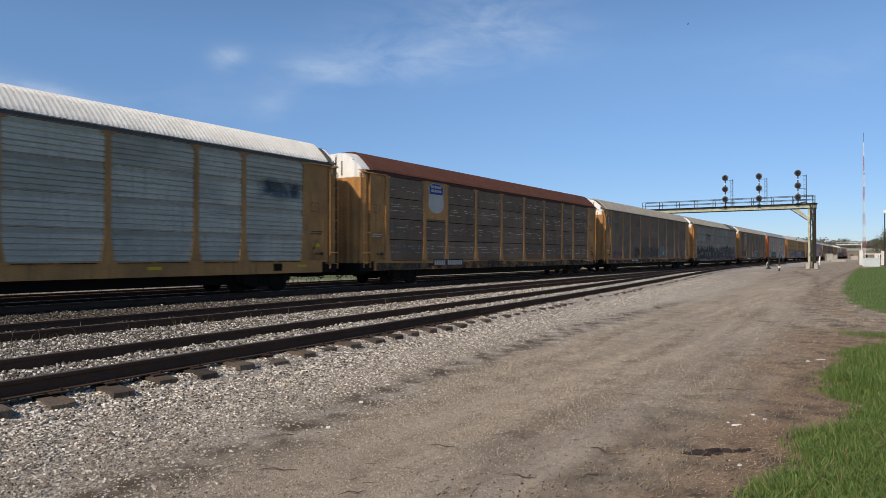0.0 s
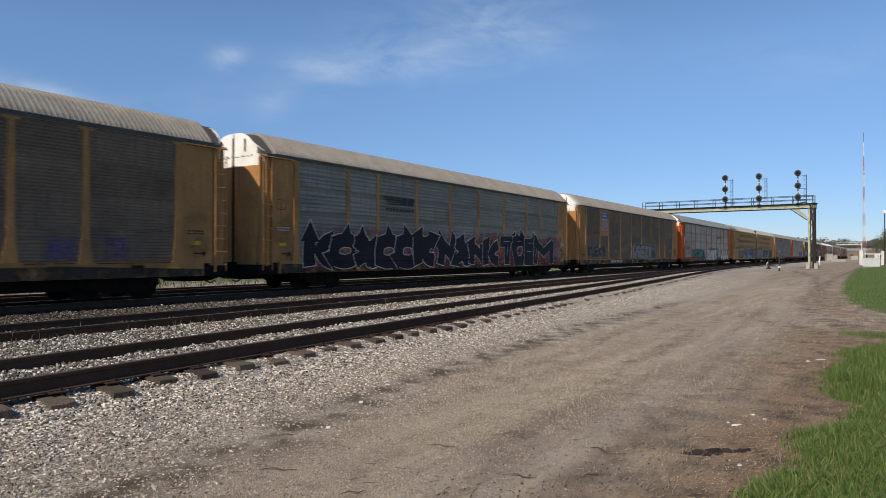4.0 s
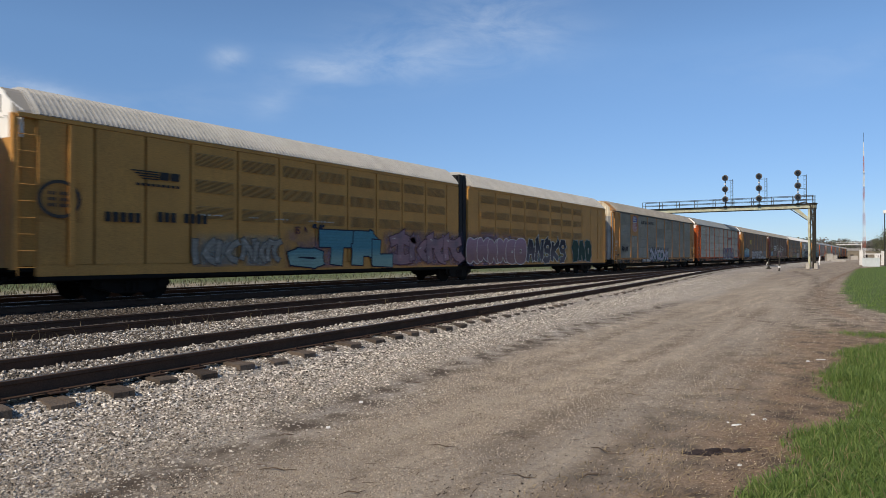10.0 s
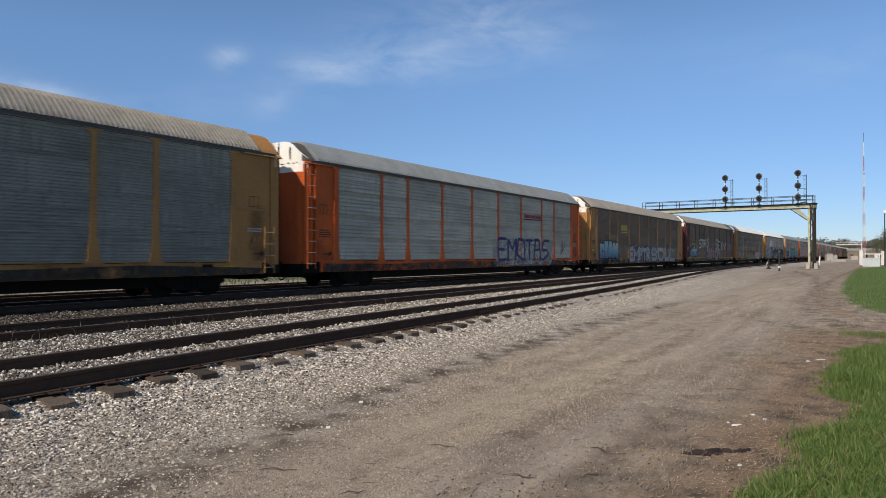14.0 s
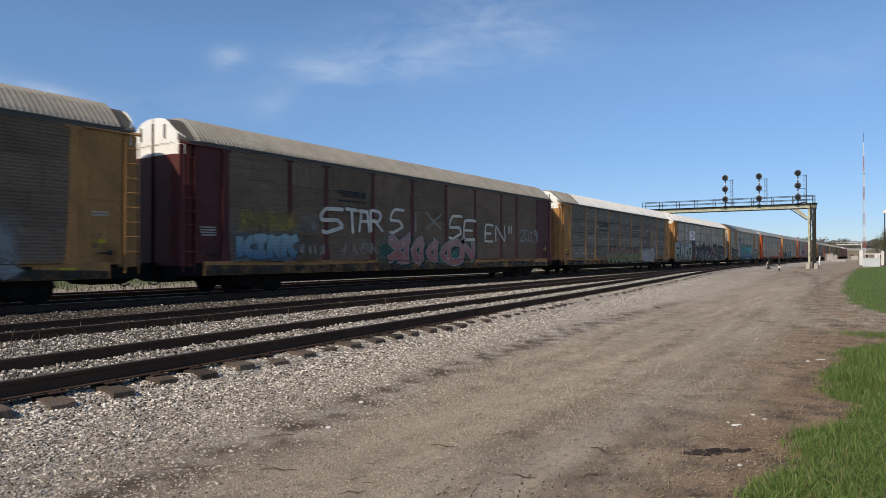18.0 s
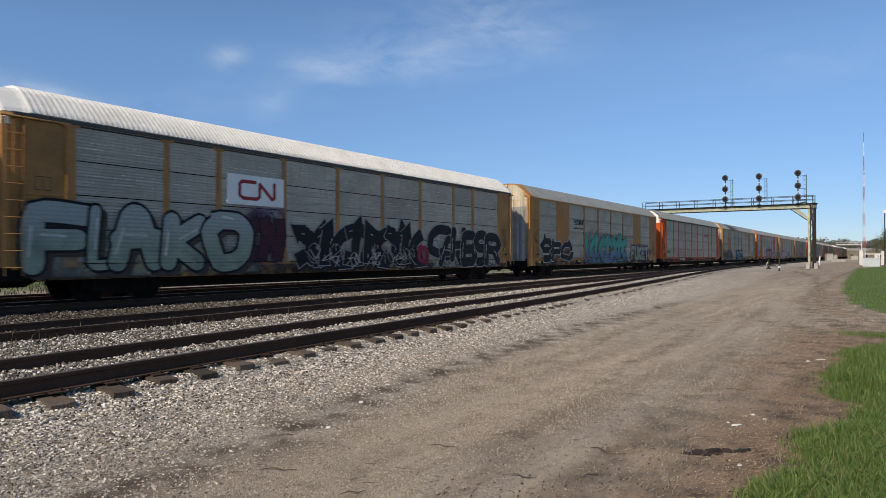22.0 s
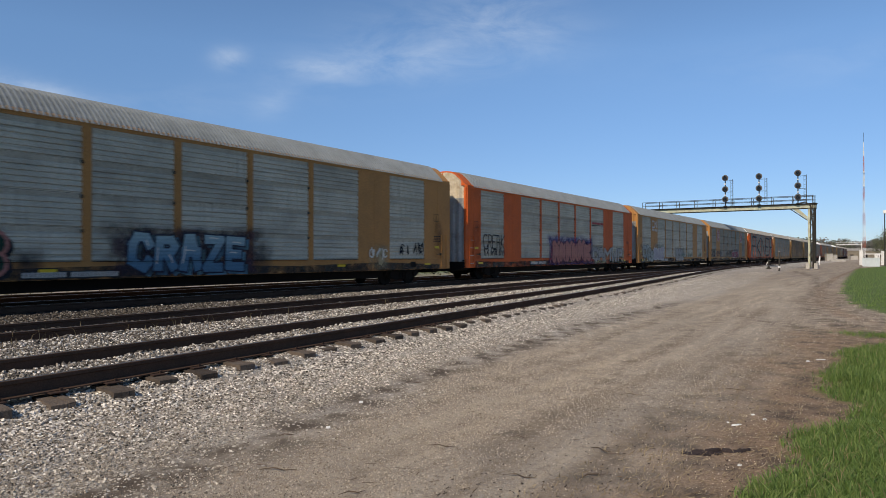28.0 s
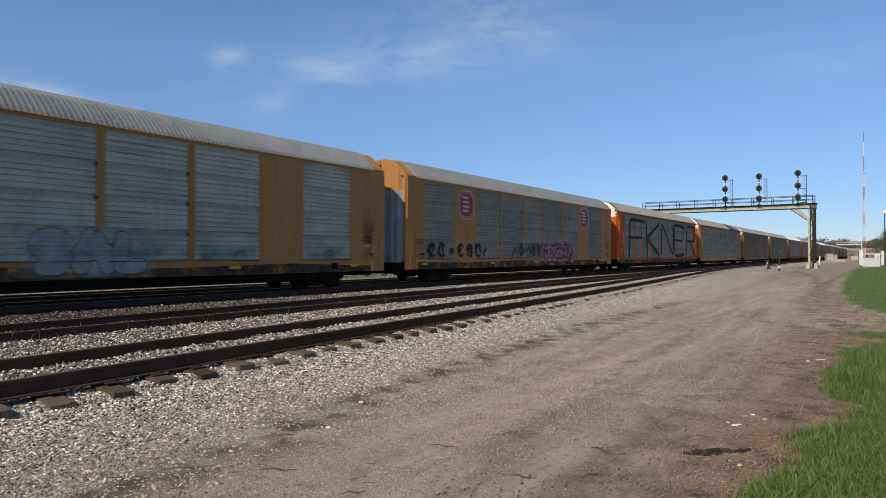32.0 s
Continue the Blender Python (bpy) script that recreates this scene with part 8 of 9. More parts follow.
def cabinet(px, py, dist, w, h, d, mat, label, name="signal_cabinet"):
    p = at_px(px, py, dist)
    z = ground_at(p.x, p.y)
    t = thing(name, label, "cabinet", at=(p.x, p.y, z))
    t.rotation_euler = (0, 0, 0.45)
    part("case", Shape().box(-w / 2, w / 2, -d / 2, d / 2, 0.1, h), mat, t)
    part("roof", Shape().prism([(-w / 2 - 0.08, h), (w / 2 + 0.08, h), (w / 2 - 0.1, h + 0.14), (-w / 2 + 0.1, h + 0.14)], -d / 2 - 0.08, d / 2 + 0.08, "y"), mat, t)
    part("plinth", Shape().box(-w / 2 - 0.05, w / 2 + 0.05, -d / 2 - 0.05, d / 2 + 0.05, -0.2, 0.1), "concrete", t)
    dr = part("door", Shape().box(-w / 2 + 0.1, w / 2 - 0.1, -d / 2 - 0.02, -d / 2 - 0.003, 0.25, h - 0.15), mat, t)
    part("handle", Shape().box(w / 2 - 0.3, w / 2 - 0.25, -d / 2 - 0.06, -d / 2 - 0.02, h * 0.45, h * 0.6), "gantry_dark", dr)
    return t


cabinet(1467, 462, 190, 1.7, 2.0, 1.4, "concrete", "pale cream metal signal cabinet by the track")
cabinet(1477, 462, 192, 1.1, 1.8, 1.2, "concrete", "small weathered tan signal cabinet by the track")
cabinet(1510, 457, 260, 2.6, 1.5, 2.0, "concrete", "low cream equipment hut beside the line", "equipment_hut")
for px, w, h in ((1474, 1.6, 0.55), (1484, 2.2, 0.7), (1491, 1.4, 0.45)):
    p = at_px(px, 463, 185)
    simple("concrete_block", "low pale concrete block lying by the track", "concrete block", p.x, p.y, "concrete", Shape().prism([(-w / 2, -0.1), (w / 2, -0.1), (w / 2 - 0.08, h), (-w / 2 + 0.12, h * 0.9)], -0.5, 0.5, "y"), turn=0.5)

bx = thing("storage_bin", "pale grey-blue steel bin on the grass edge", "storage bin", at=(-1.85, 122.0, ground_at(-1.85, 122.0)))
bx.rotation_euler = (0, 0, 0.0)
part("body", Shape().prism([(-1.12, 0), (1.12, 0), (1.16, 1.3), (-1.16, 1.3)], -0.6, 0.6, "y"), "tank", bx)
part("rim", Shape().box(-1.2, 1.2, -0.65, 0.65, 1.3, 1.37), "tank", bx)
for x in (-0.75, 0, 0.75):
    part("rib", Shape().box(x - 0.05, x + 0.05, -0.66, -0.6, 0.05, 1.3), "tank", bx)
br = thing("barrier", "white rail barrier on posts behind the bin", "barrier", at=(-2.0, 128.0, ground_at(-2.0, 128.0)))
part("rail", Shape().box(-1.3, 1.5, -0.05, 0.05, 1.9, 2.05), "mast_white", br)
for x in (-1.1, 0.6, 1.2):
    part("post", Shape().box(x - 0.07, x + 0.07, -0.045, 0.045, 0, 1.9), "mast_white", br)
for px, top, w in ((1524, 4.2, 0.5), (1552, 3.0, 0.5), (1563, 4.0, 0.6)):
    p = at_px(px, 460, 118)
    simple("white_cabinet", "tall narrow white steel cabinet by the road", "cabinet", p.x, p.y, "mast_white", Shape().box(-w / 2, w / 2, -0.3, 0.3, 0, top * 0.62), (("cap", Shape().box(-w / 2 - 0.05, w / 2 + 0.05, -0.35, 0.35, top * 0.62, top * 0.62 + 0.08), "mast_white"),))
p = at_px(1566, 440, 105)
lp = simple("street_lamp", "grey lamp post with a white lamp head", "street lamp", p.x, p.y, "gantry_dark", Shape().tube([(0, 0, 0), (0, 0, 8.6)], [0.10, 0.06], 8), (("lamp_head", Shape().box(-0.2, 0.25, -0.2, 0.2, 8.5, 9.0), "mast_white"),))

# the far cantilever over the tracks
p = at_px(1525, 452, 300)
cn = thing("far_signal_cantilever", "thin white signal cantilever far down the line", "signal bridge", at=(p.x, p.y, ground_at(p.x, p.y)))
part("mast", Shape().tube([(0, 0, 0), (0, 0, 7.4)], 0.18, 8), "mast_white", cn)
part("boom", Shape().box(-10.0, 0.3, -0.12, 0.12, 6.6, 6.9), "mast_white", cn)
part("rail", Shape().tube([(-10, 0, 7.7), (0.3, 0, 7.7)], 0.06, 5), "mast_white", cn)
for x in (-9.6, -7.2, -4.8, -2.4, 0):
    part("rail_post", Shape().box(x - 0.05, x + 0.05, -0.05, 0.05, 6.9, 7.7), "mast_white", cn)

# low buildings and parked wagons that close the view at the end of the road
for px, dist, w, h, lab, mt in ((1545, 330, 22, 4.2, "long low dark shed far beyond the road", "panel_dark"),):
    p = at_px(px, 450, dist)
    z = ground_at(p.x, p.y)
    b = thing("shed", lab, "shed", at=(p.x, p.y, z))
    part("wall", Shape().box(-w / 2, w / 2, 0, 8, 0, h), mt, b)
    part("roof", Shape().prism([(-0.4, h), (8.4, h), (4, h + 1.2)], -w / 2 - 0.3, w / 2 + 0.3, "x"), "roof_grey", b)
    for k in range(4):
        wx = -w / 2 + 2 + k * (w - 4) / 3
        part("door" if k == 1 else "window", Shape().box(wx - 0.7, wx + 0.7, -0.05, 0.0, 0.1 if k == 1 else 1.2, 2.2), "black", b)


# ---- radio mast ----
def radio_mast():
    p = at_px(1529.5, 452, 330)
    m = thing("radio_mast", "tall red and white lattice radio mast", "radio mast", at=(p.x, p.y, ground_at(p.x, p.y)))
    marks = (0, 5.5, 11, 17, 23, 29.5, 36, 43, 52, 59)
    wide = (0.72, 0.68, 0.64, 0.6, 0.55, 0.5, 0.44, 0.36, 0.24, 0.12)
    for k in range(9):
        z0, z1, w0, w1 = marks[k], marks[k + 1], wide[k], wide[k + 1]
        s = Shape()
        legs = [(math.cos(a), math.sin(a)) for a in (0.5, 2.6, 4.7)]
        for c, d in legs:
            s.tube([(c * w0, d * w0, z0), (c * w1, d * w1, z1)], 0.065 if k < 7 else 0.055, 5)
        n = 5
        for i in range(n):
            za, zb = z0 + (z1 - z0) * i / n, z0 + (z1 - z0) * (i + 1) / n
            wa, wb = w0 + (w1 - w0) * i / n, w0 + (w1 - w0) * (i + 1) / n
            for j in range(3):
                a, b = legs[j], legs[(j + 1) % 3]
                s.tube([(a[0] * wa, a[1] * wa, za), (b[0] * wb, b[1] * wb, zb)], 0.05, 4)
                s.tube([(a[0] * wb, a[1] * wb, zb), (b[0] * wb, b[1] * wb, zb)], 0.04, 4)
        part("section", s, "mast_white" if k in (0, 2, 4, 6, 8) else "mast_red", m)
    for k in (6, 7):
        part("antenna", Shape().disc((0, -0.9, marks[k] + 1), (0, 1, 0), 0.45, 0.3, 12), "mast_white", m)
    part("tip", Shape().tube([(0, 0, 59), (0, 0, 64)], 0.07, 5), "gantry_dark", m)


radio_mast()


# ---- trees ----
def leaf_material(name, a, b):
    m = bpy.data.materials.new(name)
    m.use_nodes = True
    n, l = m.node_tree.nodes, m.node_tree.links
    bsdf, geo, mix = n["Principled BSDF"], n.new("ShaderNodeNewGeometry"), n.new("ShaderNodeMix")
    mix.data_type = "RGBA"
    mix.inputs["A"].default_value, mix.inputs["B"].default_value = (*a, 1), (*b, 1)
    l.new(geo.outputs["Random Per Island"], mix.inputs["Factor"])
    l.new(mix.outputs["Result"], bsdf.inputs["Base Color"])
    bsdf.inputs["Roughness"].default_value = 0.7
    bsdf.inputs["Specular IOR Level"].default_value = 0.25
    tr = n.new("ShaderNodeBsdfTranslucent")
    l.new(mix.outputs["Result"], tr.inputs["Color"])
    ms = n.new("ShaderNodeMixShader")
    ms.inputs[0].default_value = 0.3
    l.new(bsdf.outputs[0], ms.inputs[1])
    l.new(tr.outputs[0], ms.inputs[2])
    l.new(ms.outputs[0], n["Material Output"].inputs["Surface"])
    return m


# spring and bare tones greyed to carry the haze over the far woods
M["leaf_spring"] = leaf_material("young spring leaves", (0.16, 0.17, 0.11), (0.13, 0.14, 0.095))
M["leaf_bare"] = leaf_material("bare twigs and buds", (0.17, 0.16, 0.145), (0.21, 0.19, 0.165))
M["leaf_green"] = leaf_material("dark young leaves", (0.11, 0.12, 0.06), (0.15, 0.15, 0.085))
M["bark"] = material("grey brown bark", (0.09, 0.075, 0.06), None, 0.9, scale=3)
M["grass"] = leaf_material("spring grass blades", (0.05, 0.11, 0.025), (0.17, 0.255, 0.08))
M["grass_dry"] = leaf_material("dry grass blades", (0.25, 0.19, 0.10), (0.36, 0.28, 0.165))


def flakes(centres, size, rng, flat=0.0):
    """Small four-sided flakes, turned at random, round the centres given."""
    n = len(centres)
    a, b = rng.normal(size=(n, 3)), rng.normal(size=(n, 3))
    a /= np.linalg.norm(a, axis=1, keepdims=True)
    b -= a * (a * b).sum(1, keepdims=True)
    b /= np.linalg.norm(b, axis=1, keepdims=True)
    s = size * rng.uniform(0.5, 1.3, (n, 1))
    v = np.stack([centres + a * s, centres + b * s * 0.6, centres - a * s, centres - b * s * 0.6], 1).reshape(-1, 3)
    return v, np.arange(4 * n).reshape(n, 4)


def tree(x, y, tall, leaf, label, seed, count=1400, name="tree"):
    rng = np.random.default_rng(seed)
    z = ground_at(x, y)
    t = thing(name, label, "tree" if name == "tree" else "shrub", at=(x, y, z))
    s = Shape()
    s.tube([(0, 0, -0.2), (tall * 0.01, 0, tall * 0.3), (-tall * 0.01, tall * 0.01, tall * 0.75)], [tall * 0.028, tall * 0.02, tall * 0.006], 7)
    tips = []
    for k in range(14):
        a, z0 = rng.uniform(0, 6.28), tall * rng.uniform(0.22, 0.7)
        r = tall * rng.uniform(0.14, 0.32) * (1.15 - z0 / tall)
        mid = (math.cos(a) * r * 0.5, math.sin(a) * r * 0.5, z0 + tall * 0.09)
        tip = (math.cos(a) * r, math.sin(a) * r, z0 + tall * rng.uniform(0.16, 0.3))
        s.tube([(0, 0, z0), mid, tip], [tall * 0.011, tall * 0.007, tall * 0.002], 5)
        tips += [mid, tip, tip]
    part("trunk", s, "bark", t)
    tips = np.array(tips + [(0, 0, tall * 0.85), (0, 0, tall * 0.7)])
    c = tips[rng.integers(0, len(tips), count)] + rng.normal(size=(count, 3)) * tall * 0.075
    v, f = flakes(c, tall * 0.022, rng)
    ob = new("crown", numpy_mesh("crown", v, f, [M[leaf]]))
    ob.parent = t
    return t


p = at_px(1563, 452, 190)
tree(p.x, p.y, 7.6, "leaf_green", "young leafed tree beyond the white bin", 3)
p = at_px(1580, 452, 170)
tree(p.x, p.y, 9.5, "leaf_green", "young leafed tree beside the far sheds", 4)
p = at_px(1552, 452, 260)
tree(p.x, p.y, 8.0, "leaf_spring", "tree with thin spring leaves far off", 5)
p = at_px(112, 452, 38)
tree(p.x, p.y, 3.9, "leaf_bare", "thin leafless shrub behind the far track", 6, 900, "shrub")


def woods():
    """The far belt of trees along the horizon."""
    rng = np.random.default_rng(9)
    cs = []
    for k in range(95):
        ang = rng.uniform(-0.115, 0.13)
        dist = rng.uniform(500, 640)
        x, y = math.sin(ang) * dist, math.cos(ang) * dist
        tall = rng.uniform(10, 15) * (1.0 + 0.12 * math.sin(ang * 40))
        n = 700
        u = rng.normal(size=(n, 3))
        u *= (rng.random((n, 1)) ** 0.55) / np.linalg.norm(u, axis=1, keepdims=True)
        c = u * np.array([tall * 0.45, tall * 0.45, tall * 0.46]) + np.array([x, y, tall * 0.52])
        cs.append(c)
    c = np.concatenate(cs)
    c[:, 2] = np.maximum(c[:, 2], 0.5)
    v, f = flakes(c, 0.66, rng)
    me = numpy_mesh("far_woods", v, f, [M["leaf_bare"], M["leaf_spring"]])
    me.polygons.foreach_set("material_index", (np.repeat(rng.random(95), 700) < 0.45).astype(np.int32))
    ob = tagged(new("far_woods", me), "belt of bare and budding trees along the horizon", "woods", kind="stuff")


woods()


# ---- a bird in the sky ----
def bird():
    def small(q):
        q.v = [(x * 0.62, y * 0.62, z * 0.62) for x, y, z in q.v]

    ob = thing("bird", "small dark bird flying over the train", "bird")
    s = Shape().tube([(0, -0.15, 0), (0, -0.12, 0.0), (0, -0.03, -0.01), (0, 0.07, 0.0), (0, 0.13, 0.0)], [0.006, 0.028, 0.045, 0.035, 0.01], 8)
    small(s)
    part("body", s, "bird", ob)
    for side in (-1, 1):
        s = Shape()
        s.v = [(side * x, y, z) for x, y, z in ((0.02, -0.06, 0.02), (0.15, -0.085, 0.08), (0.27, -0.01, 0.07), (0.14, 0.035, 0.075), (0.02, 0.05, 0.015), (0.02, -0.05, 0.0), (0.14, -0.06, 0.06), (0.14, 0.02, 0.06))]
        s.f = [(0, 1, 3, 4), (1, 2, 3), (5, 4, 7, 6), (6, 7, 2), (0, 5, 6, 1), (1, 6, 2), (2, 7, 3), (3, 7, 4), (0, 4, 5)]
        s.m = [0] * 9
        small(s)
        part("wing", s, "bird", ob)
    s = Shape().prism([(-0.015, 0.1), (0.015, 0.1), (0.05, 0.22), (-0.05, 0.22)], -0.004, 0.004, "z")
    small(s)
    part("tail", s, "bird", ob)
    return ob


M["bird"] = material("dark feathers", (0.03, 0.028, 0.028), None, 0.7)
BIRD = bird()


# ---- loose stones ----
def stone_material(name, a, b, dirt, mid=0.35):
    m = bpy.data.materials.new(name)
    m.use_nodes = True
    n, l = m.node_tree.nodes, m.node_tree.links
    bsdf, geo = n["Principled BSDF"], n.new("ShaderNodeNewGeometry")
    r = n.new("ShaderNodeValToRGB")
    r.color_ramp.elements[0].position, r.color_ramp.elements[0].color = 0.0, (*dirt, 1)
    r.color_ramp.elements[1].position, r.color_ramp.elements[1].color = 1.0, (*a, 1)
    e = r.color_ramp.elements.new(mid)
    e.color = (*b, 1)
    l.new(geo.outputs["Random Per Island"], r.inputs[0])
    tc = n.new("ShaderNodeTexCoord")
    ns = n.new("ShaderNodeTexNoise")
    ns.inputs["Scale"].default_value, ns.inputs["Detail"].default_value = 60, 4
    l.new(tc.outputs["Object"], ns.inputs["Vector"])
    mr = n.new("ShaderNodeMapRange")
    mr.inputs["From Min"].default_value, mr.inputs["From Max"].default_value = 0.3, 0.7
    mr.inputs["To Min"].default_value, mr.inputs["To Max"].default_value = 0.7, 1.15
    l.new(ns.outputs["Fac"], mr.inputs["Value"])
    sc = n.new("ShaderNodeVectorMath")
    sc.operation = "SCALE"
    l.new(r.outputs[0], sc.inputs[0])
    l.new(mr.outputs[0], sc.inputs["Scale"])
    l.new(sc.outputs[0], bsdf.inputs["Base Color"])
    bsdf.inputs["Roughness"].default_value = 0.9
    bsdf.inputs["Specular IOR Level"].default_value = 0.25
    return m


M["stone"] = stone_material("broken limestone", (0.84, 0.77, 0.67), (0.45, 0.40, 0.335), (0.10, 0.082, 0.066))
M["stone_shoulder"] = stone_material("shoulder limestone", (0.92, 0.845, 0.75), (0.34, 0.297, 0.248), (0.045, 0.037, 0.03), 0.48)
M["stone_mixed"] = stone_material("grey and white ballast", (0.86, 0.80, 0.72), (0.22, 0.192, 0.162), (0.045, 0.037, 0.031), 0.6)
M["stone_dark"] = stone_material("dark ballast stone", (0.36, 0.32, 0.27), (0.085, 0.07, 0.057), (0.03, 0.024, 0.02), 0.72)
M["straw_pale"] = leaf_material("faded straw", (0.16, 0.11, 0.065), (0.38, 0.31, 0.20))
M["stone_black"] = stone_material("ballast blackened for shade", (0.05, 0.046, 0.042), (0.03, 0.027, 0.025), (0.015, 0.014, 0.013))
M["stone_grey"] = stone_material("trodden grey gravel", (0.60, 0.54, 0.46), (0.27, 0.235, 0.19), (0.11, 0.09, 0.075))
M["gravel"] = stone_material("coarse road gravel", (0.50, 0.43, 0.35), (0.33, 0.27, 0.207), (0.10, 0.075, 0.056), 0.45)
M["pebble"] = stone_material("road pebbles", (0.65, 0.555, 0.44), (0.47, 0.39, 0.30), (0.13, 0.10, 0.074), 0.55)


def stones(name, label, x, y, size, mat, rng, sink=0.3):
    """Broken stones lying on the ground: each a rough six-sided block."""
    n = len(x)
    base = np.array([(i, j, k) for k in (-1, 1) for j in (-1, 1) for i in (-1, 1)], float)
    v = base[None] * rng.uniform(0.55, 1.0, (n, 8, 1)) + rng.normal(size=(n, 8, 3)) * 0.16
    v *= rng.uniform(0.6, 1.0, (n, 1, 3)) * np.array([1.0, 0.85, 0.62])
    v *= size[:, None, None] * 0.5
    a, b = rng.uniform(0, 6.28, n), rng.normal(size=n) * 0.5
    ca, sa, cb, sb = np.cos(a)[:, None], np.sin(a)[:, None], np.cos(b)[:, None], np.sin(b)[:, None]
    X, Y, Z = v[..., 0].copy(), v[..., 1].copy(), v[..., 2].copy()
    Y, Z = Y * cb - Z * sb, Y * sb + Z * cb
    X, Y = X * ca - Y * sa, X * sa + Y * ca
    zz = height(x, y)
    v = np.stack([X + x[:, None], Y + y[:, None], Z + (zz + size * 0.5 * (0.5 - sink))[:, None]], -1).reshape(-1, 3)
    q = np.array([(4, 5, 7, 6), (0, 1, 5, 4), (2, 6, 7, 3), (0, 4, 6, 2), (1, 3, 7, 5)])
    f = (q[None] + (np.arange(n) * 8)[:, None, None]).reshape(-1, 4)
    return tagged(new(name, numpy_mesh(name, v, f, [M[mat]])), label, "gravel", kind="stuff")


def chips(name, label, x, y, size, mat, rng):
    """Small stone chips: a low four-sided point each."""
    n = len(x)
    a = rng.uniform(0, 6.28, n)[:, None] + np.array([0, 1.4, 3.1, 4.6])[None] + rng.normal(size=(n, 4)) * 0.25
    r = size[:, None] * 0.5 * rng.uniform(0.6, 1.2, (n, 4))
    z = height(x, y)
    v = np.empty((n, 5, 3))
    v[:, :4, 0], v[:, :4, 1] = x[:, None] + np.cos(a) * r, y[:, None] + np.sin(a) * r
    v[:, :4, 2] = (z - 0.004)[:, None]
    v[:, 4, 0], v[:, 4, 1] = x + rng.normal(size=n) * size * 0.15, y + rng.normal(size=n) * size * 0.15
    v[:, 4, 2] = z + size * rng.uniform(0.25, 0.6, n)
    q = np.array([(0, 1, 4), (1, 2, 4), (2, 3, 4), (3, 0, 4)])
    f = (q[None] + (np.arange(n) * 5)[:, None, None]).reshape(-1, 3)
    return tagged(new(name, numpy_mesh(name, v.reshape(-1, 3), f, [M[mat]])), label, "gravel", kind="stuff")


def spots(n, d0, d1, y0, y1, rng, keep=None, power=1.0):
    """Random places, closer together towards the eye; d is metres left of the eye."""
    y = y0 * (y1 / y0) ** (rng.random(n) ** power)
    d = d0 + (d1 - d0) * rng.random(n)
    seen = d < 2.8 * y + 0.6
    d, y = d[seen], y[seen]
    n = len(d)
    if keep is not None:
        k = rng.random(n) < keep(d, y)
        d, y = d[k], y[k]
    return -d, y


rs = np.random.default_rng(17)


def clean(d, y):
    """1 on the freshly laid stone by the ties, 0 towards the road."""
    return step(-0.5, 0.5, d - np.interp(y, [1, 3, 6, 12, 25, 60], [5.9, 5.8, 5.5, 6.0, 6.6, 11.0]) + 0.3 * wave(d, y, 1.6, 91))


def foot_line(d, y):
    """1 along the damp foot of the ballast."""
    return np.exp(-((d - np.interp(y, [1, 4, 8, 14, 24], [4.7, 4.8, 5.4, 6.0, 6.3])) / 0.4) ** 2)


def on_shoulder(d, y):
    g = gravel_zone(-d, y)
    off_tie = np.where((d > line_1(y) - 1.36) & (d < line_1(y) - 0.8), 0.75, 1.0)
    return g * (d < line_1(y) - 0.70) * off_tie * (1 - 0.85 * foot_line(d, y))


x, y = spots(190000, 3.6, 11.5, 1.6, 75, rs, on_shoulder)
pick = rs.random(len(x)) < clean(-x, y)
stones("ballast", "pale broken limestone ballast on the track shoulder", x[pick], y[pick], np.where(clean(-x[pick] - 0.9, y[pick]) > 0.5, rs.uniform(0.022, 0.048, pick.sum()), rs.uniform(0.016, 0.036, pick.sum())), "stone_shoulder", rs)
stones("trodden_gravel", "trodden grey gravel at the foot of the ballast", x[~pick], y[~pick], rs.uniform(0.012, 0.036, (~pick).sum()), "stone_grey", rs, 0.4)
x, y = spots(48000, 6.8, 16, 2.0, 70, rs, lambda d, y: (np.abs(d - line_1(y)) < 0.70))
pale = rs.random(len(x)) < step(4, 13, y)
for sel, mt in ((pale, "stone_shoulder"), (~pale, "stone_mixed")):
    stones("ballast", "pale limestone ballast between the siding rails", x[sel], y[sel], rs.uniform(0.03, 0.062, sel.sum()), mt, rs, -0.15)
x, y = spots(85000, 8.5, 15.5, 2.5, 80, rs, lambda d, y: (d > line_1(y) + 0.82) & (d < line_2(y) - 0.82))
pale = rs.random(len(x)) < step(7, 18, y)
for sel, mt in ((pale, "stone_shoulder"), (~pale, "stone_mixed")):
    stones("ballast", "limestone ballast between two tracks", x[sel], y[sel], rs.uniform(0.025, 0.058, sel.sum()), mt, rs, 0.0)
x, y = spots(16000, 11.5, 16.5, 3.5, 80, rs, lambda d, y: (np.abs(d - line_2(y)) < 0.7))
stones("dirty_ballast", "dark ballast inside the yard track", x, y, rs.uniform(0.03, 0.06, len(x)), "stone_dark", rs, -0.2)
x, y = spots(24000, 13, 19, 4, 90, rs, lambda d, y: (d > line_2(y) + 0.82) & (d < TRAIN_D - 1.6))
# dark stones at the near end, pale ones farther along
old = rs.random(len(x)) > step(9, 22, y)
stones("dirty_ballast", "dark ballast beside the main track", x[old], y[old], rs.uniform(0.03, 0.065, old.sum()), "stone_dark", rs, 0.0)
stones("ballast", "pale ballast beside the main track", x[~old], y[~old], rs.uniform(0.03, 0.065, (~old).sum()), "stone_mixed", rs, 0.0)
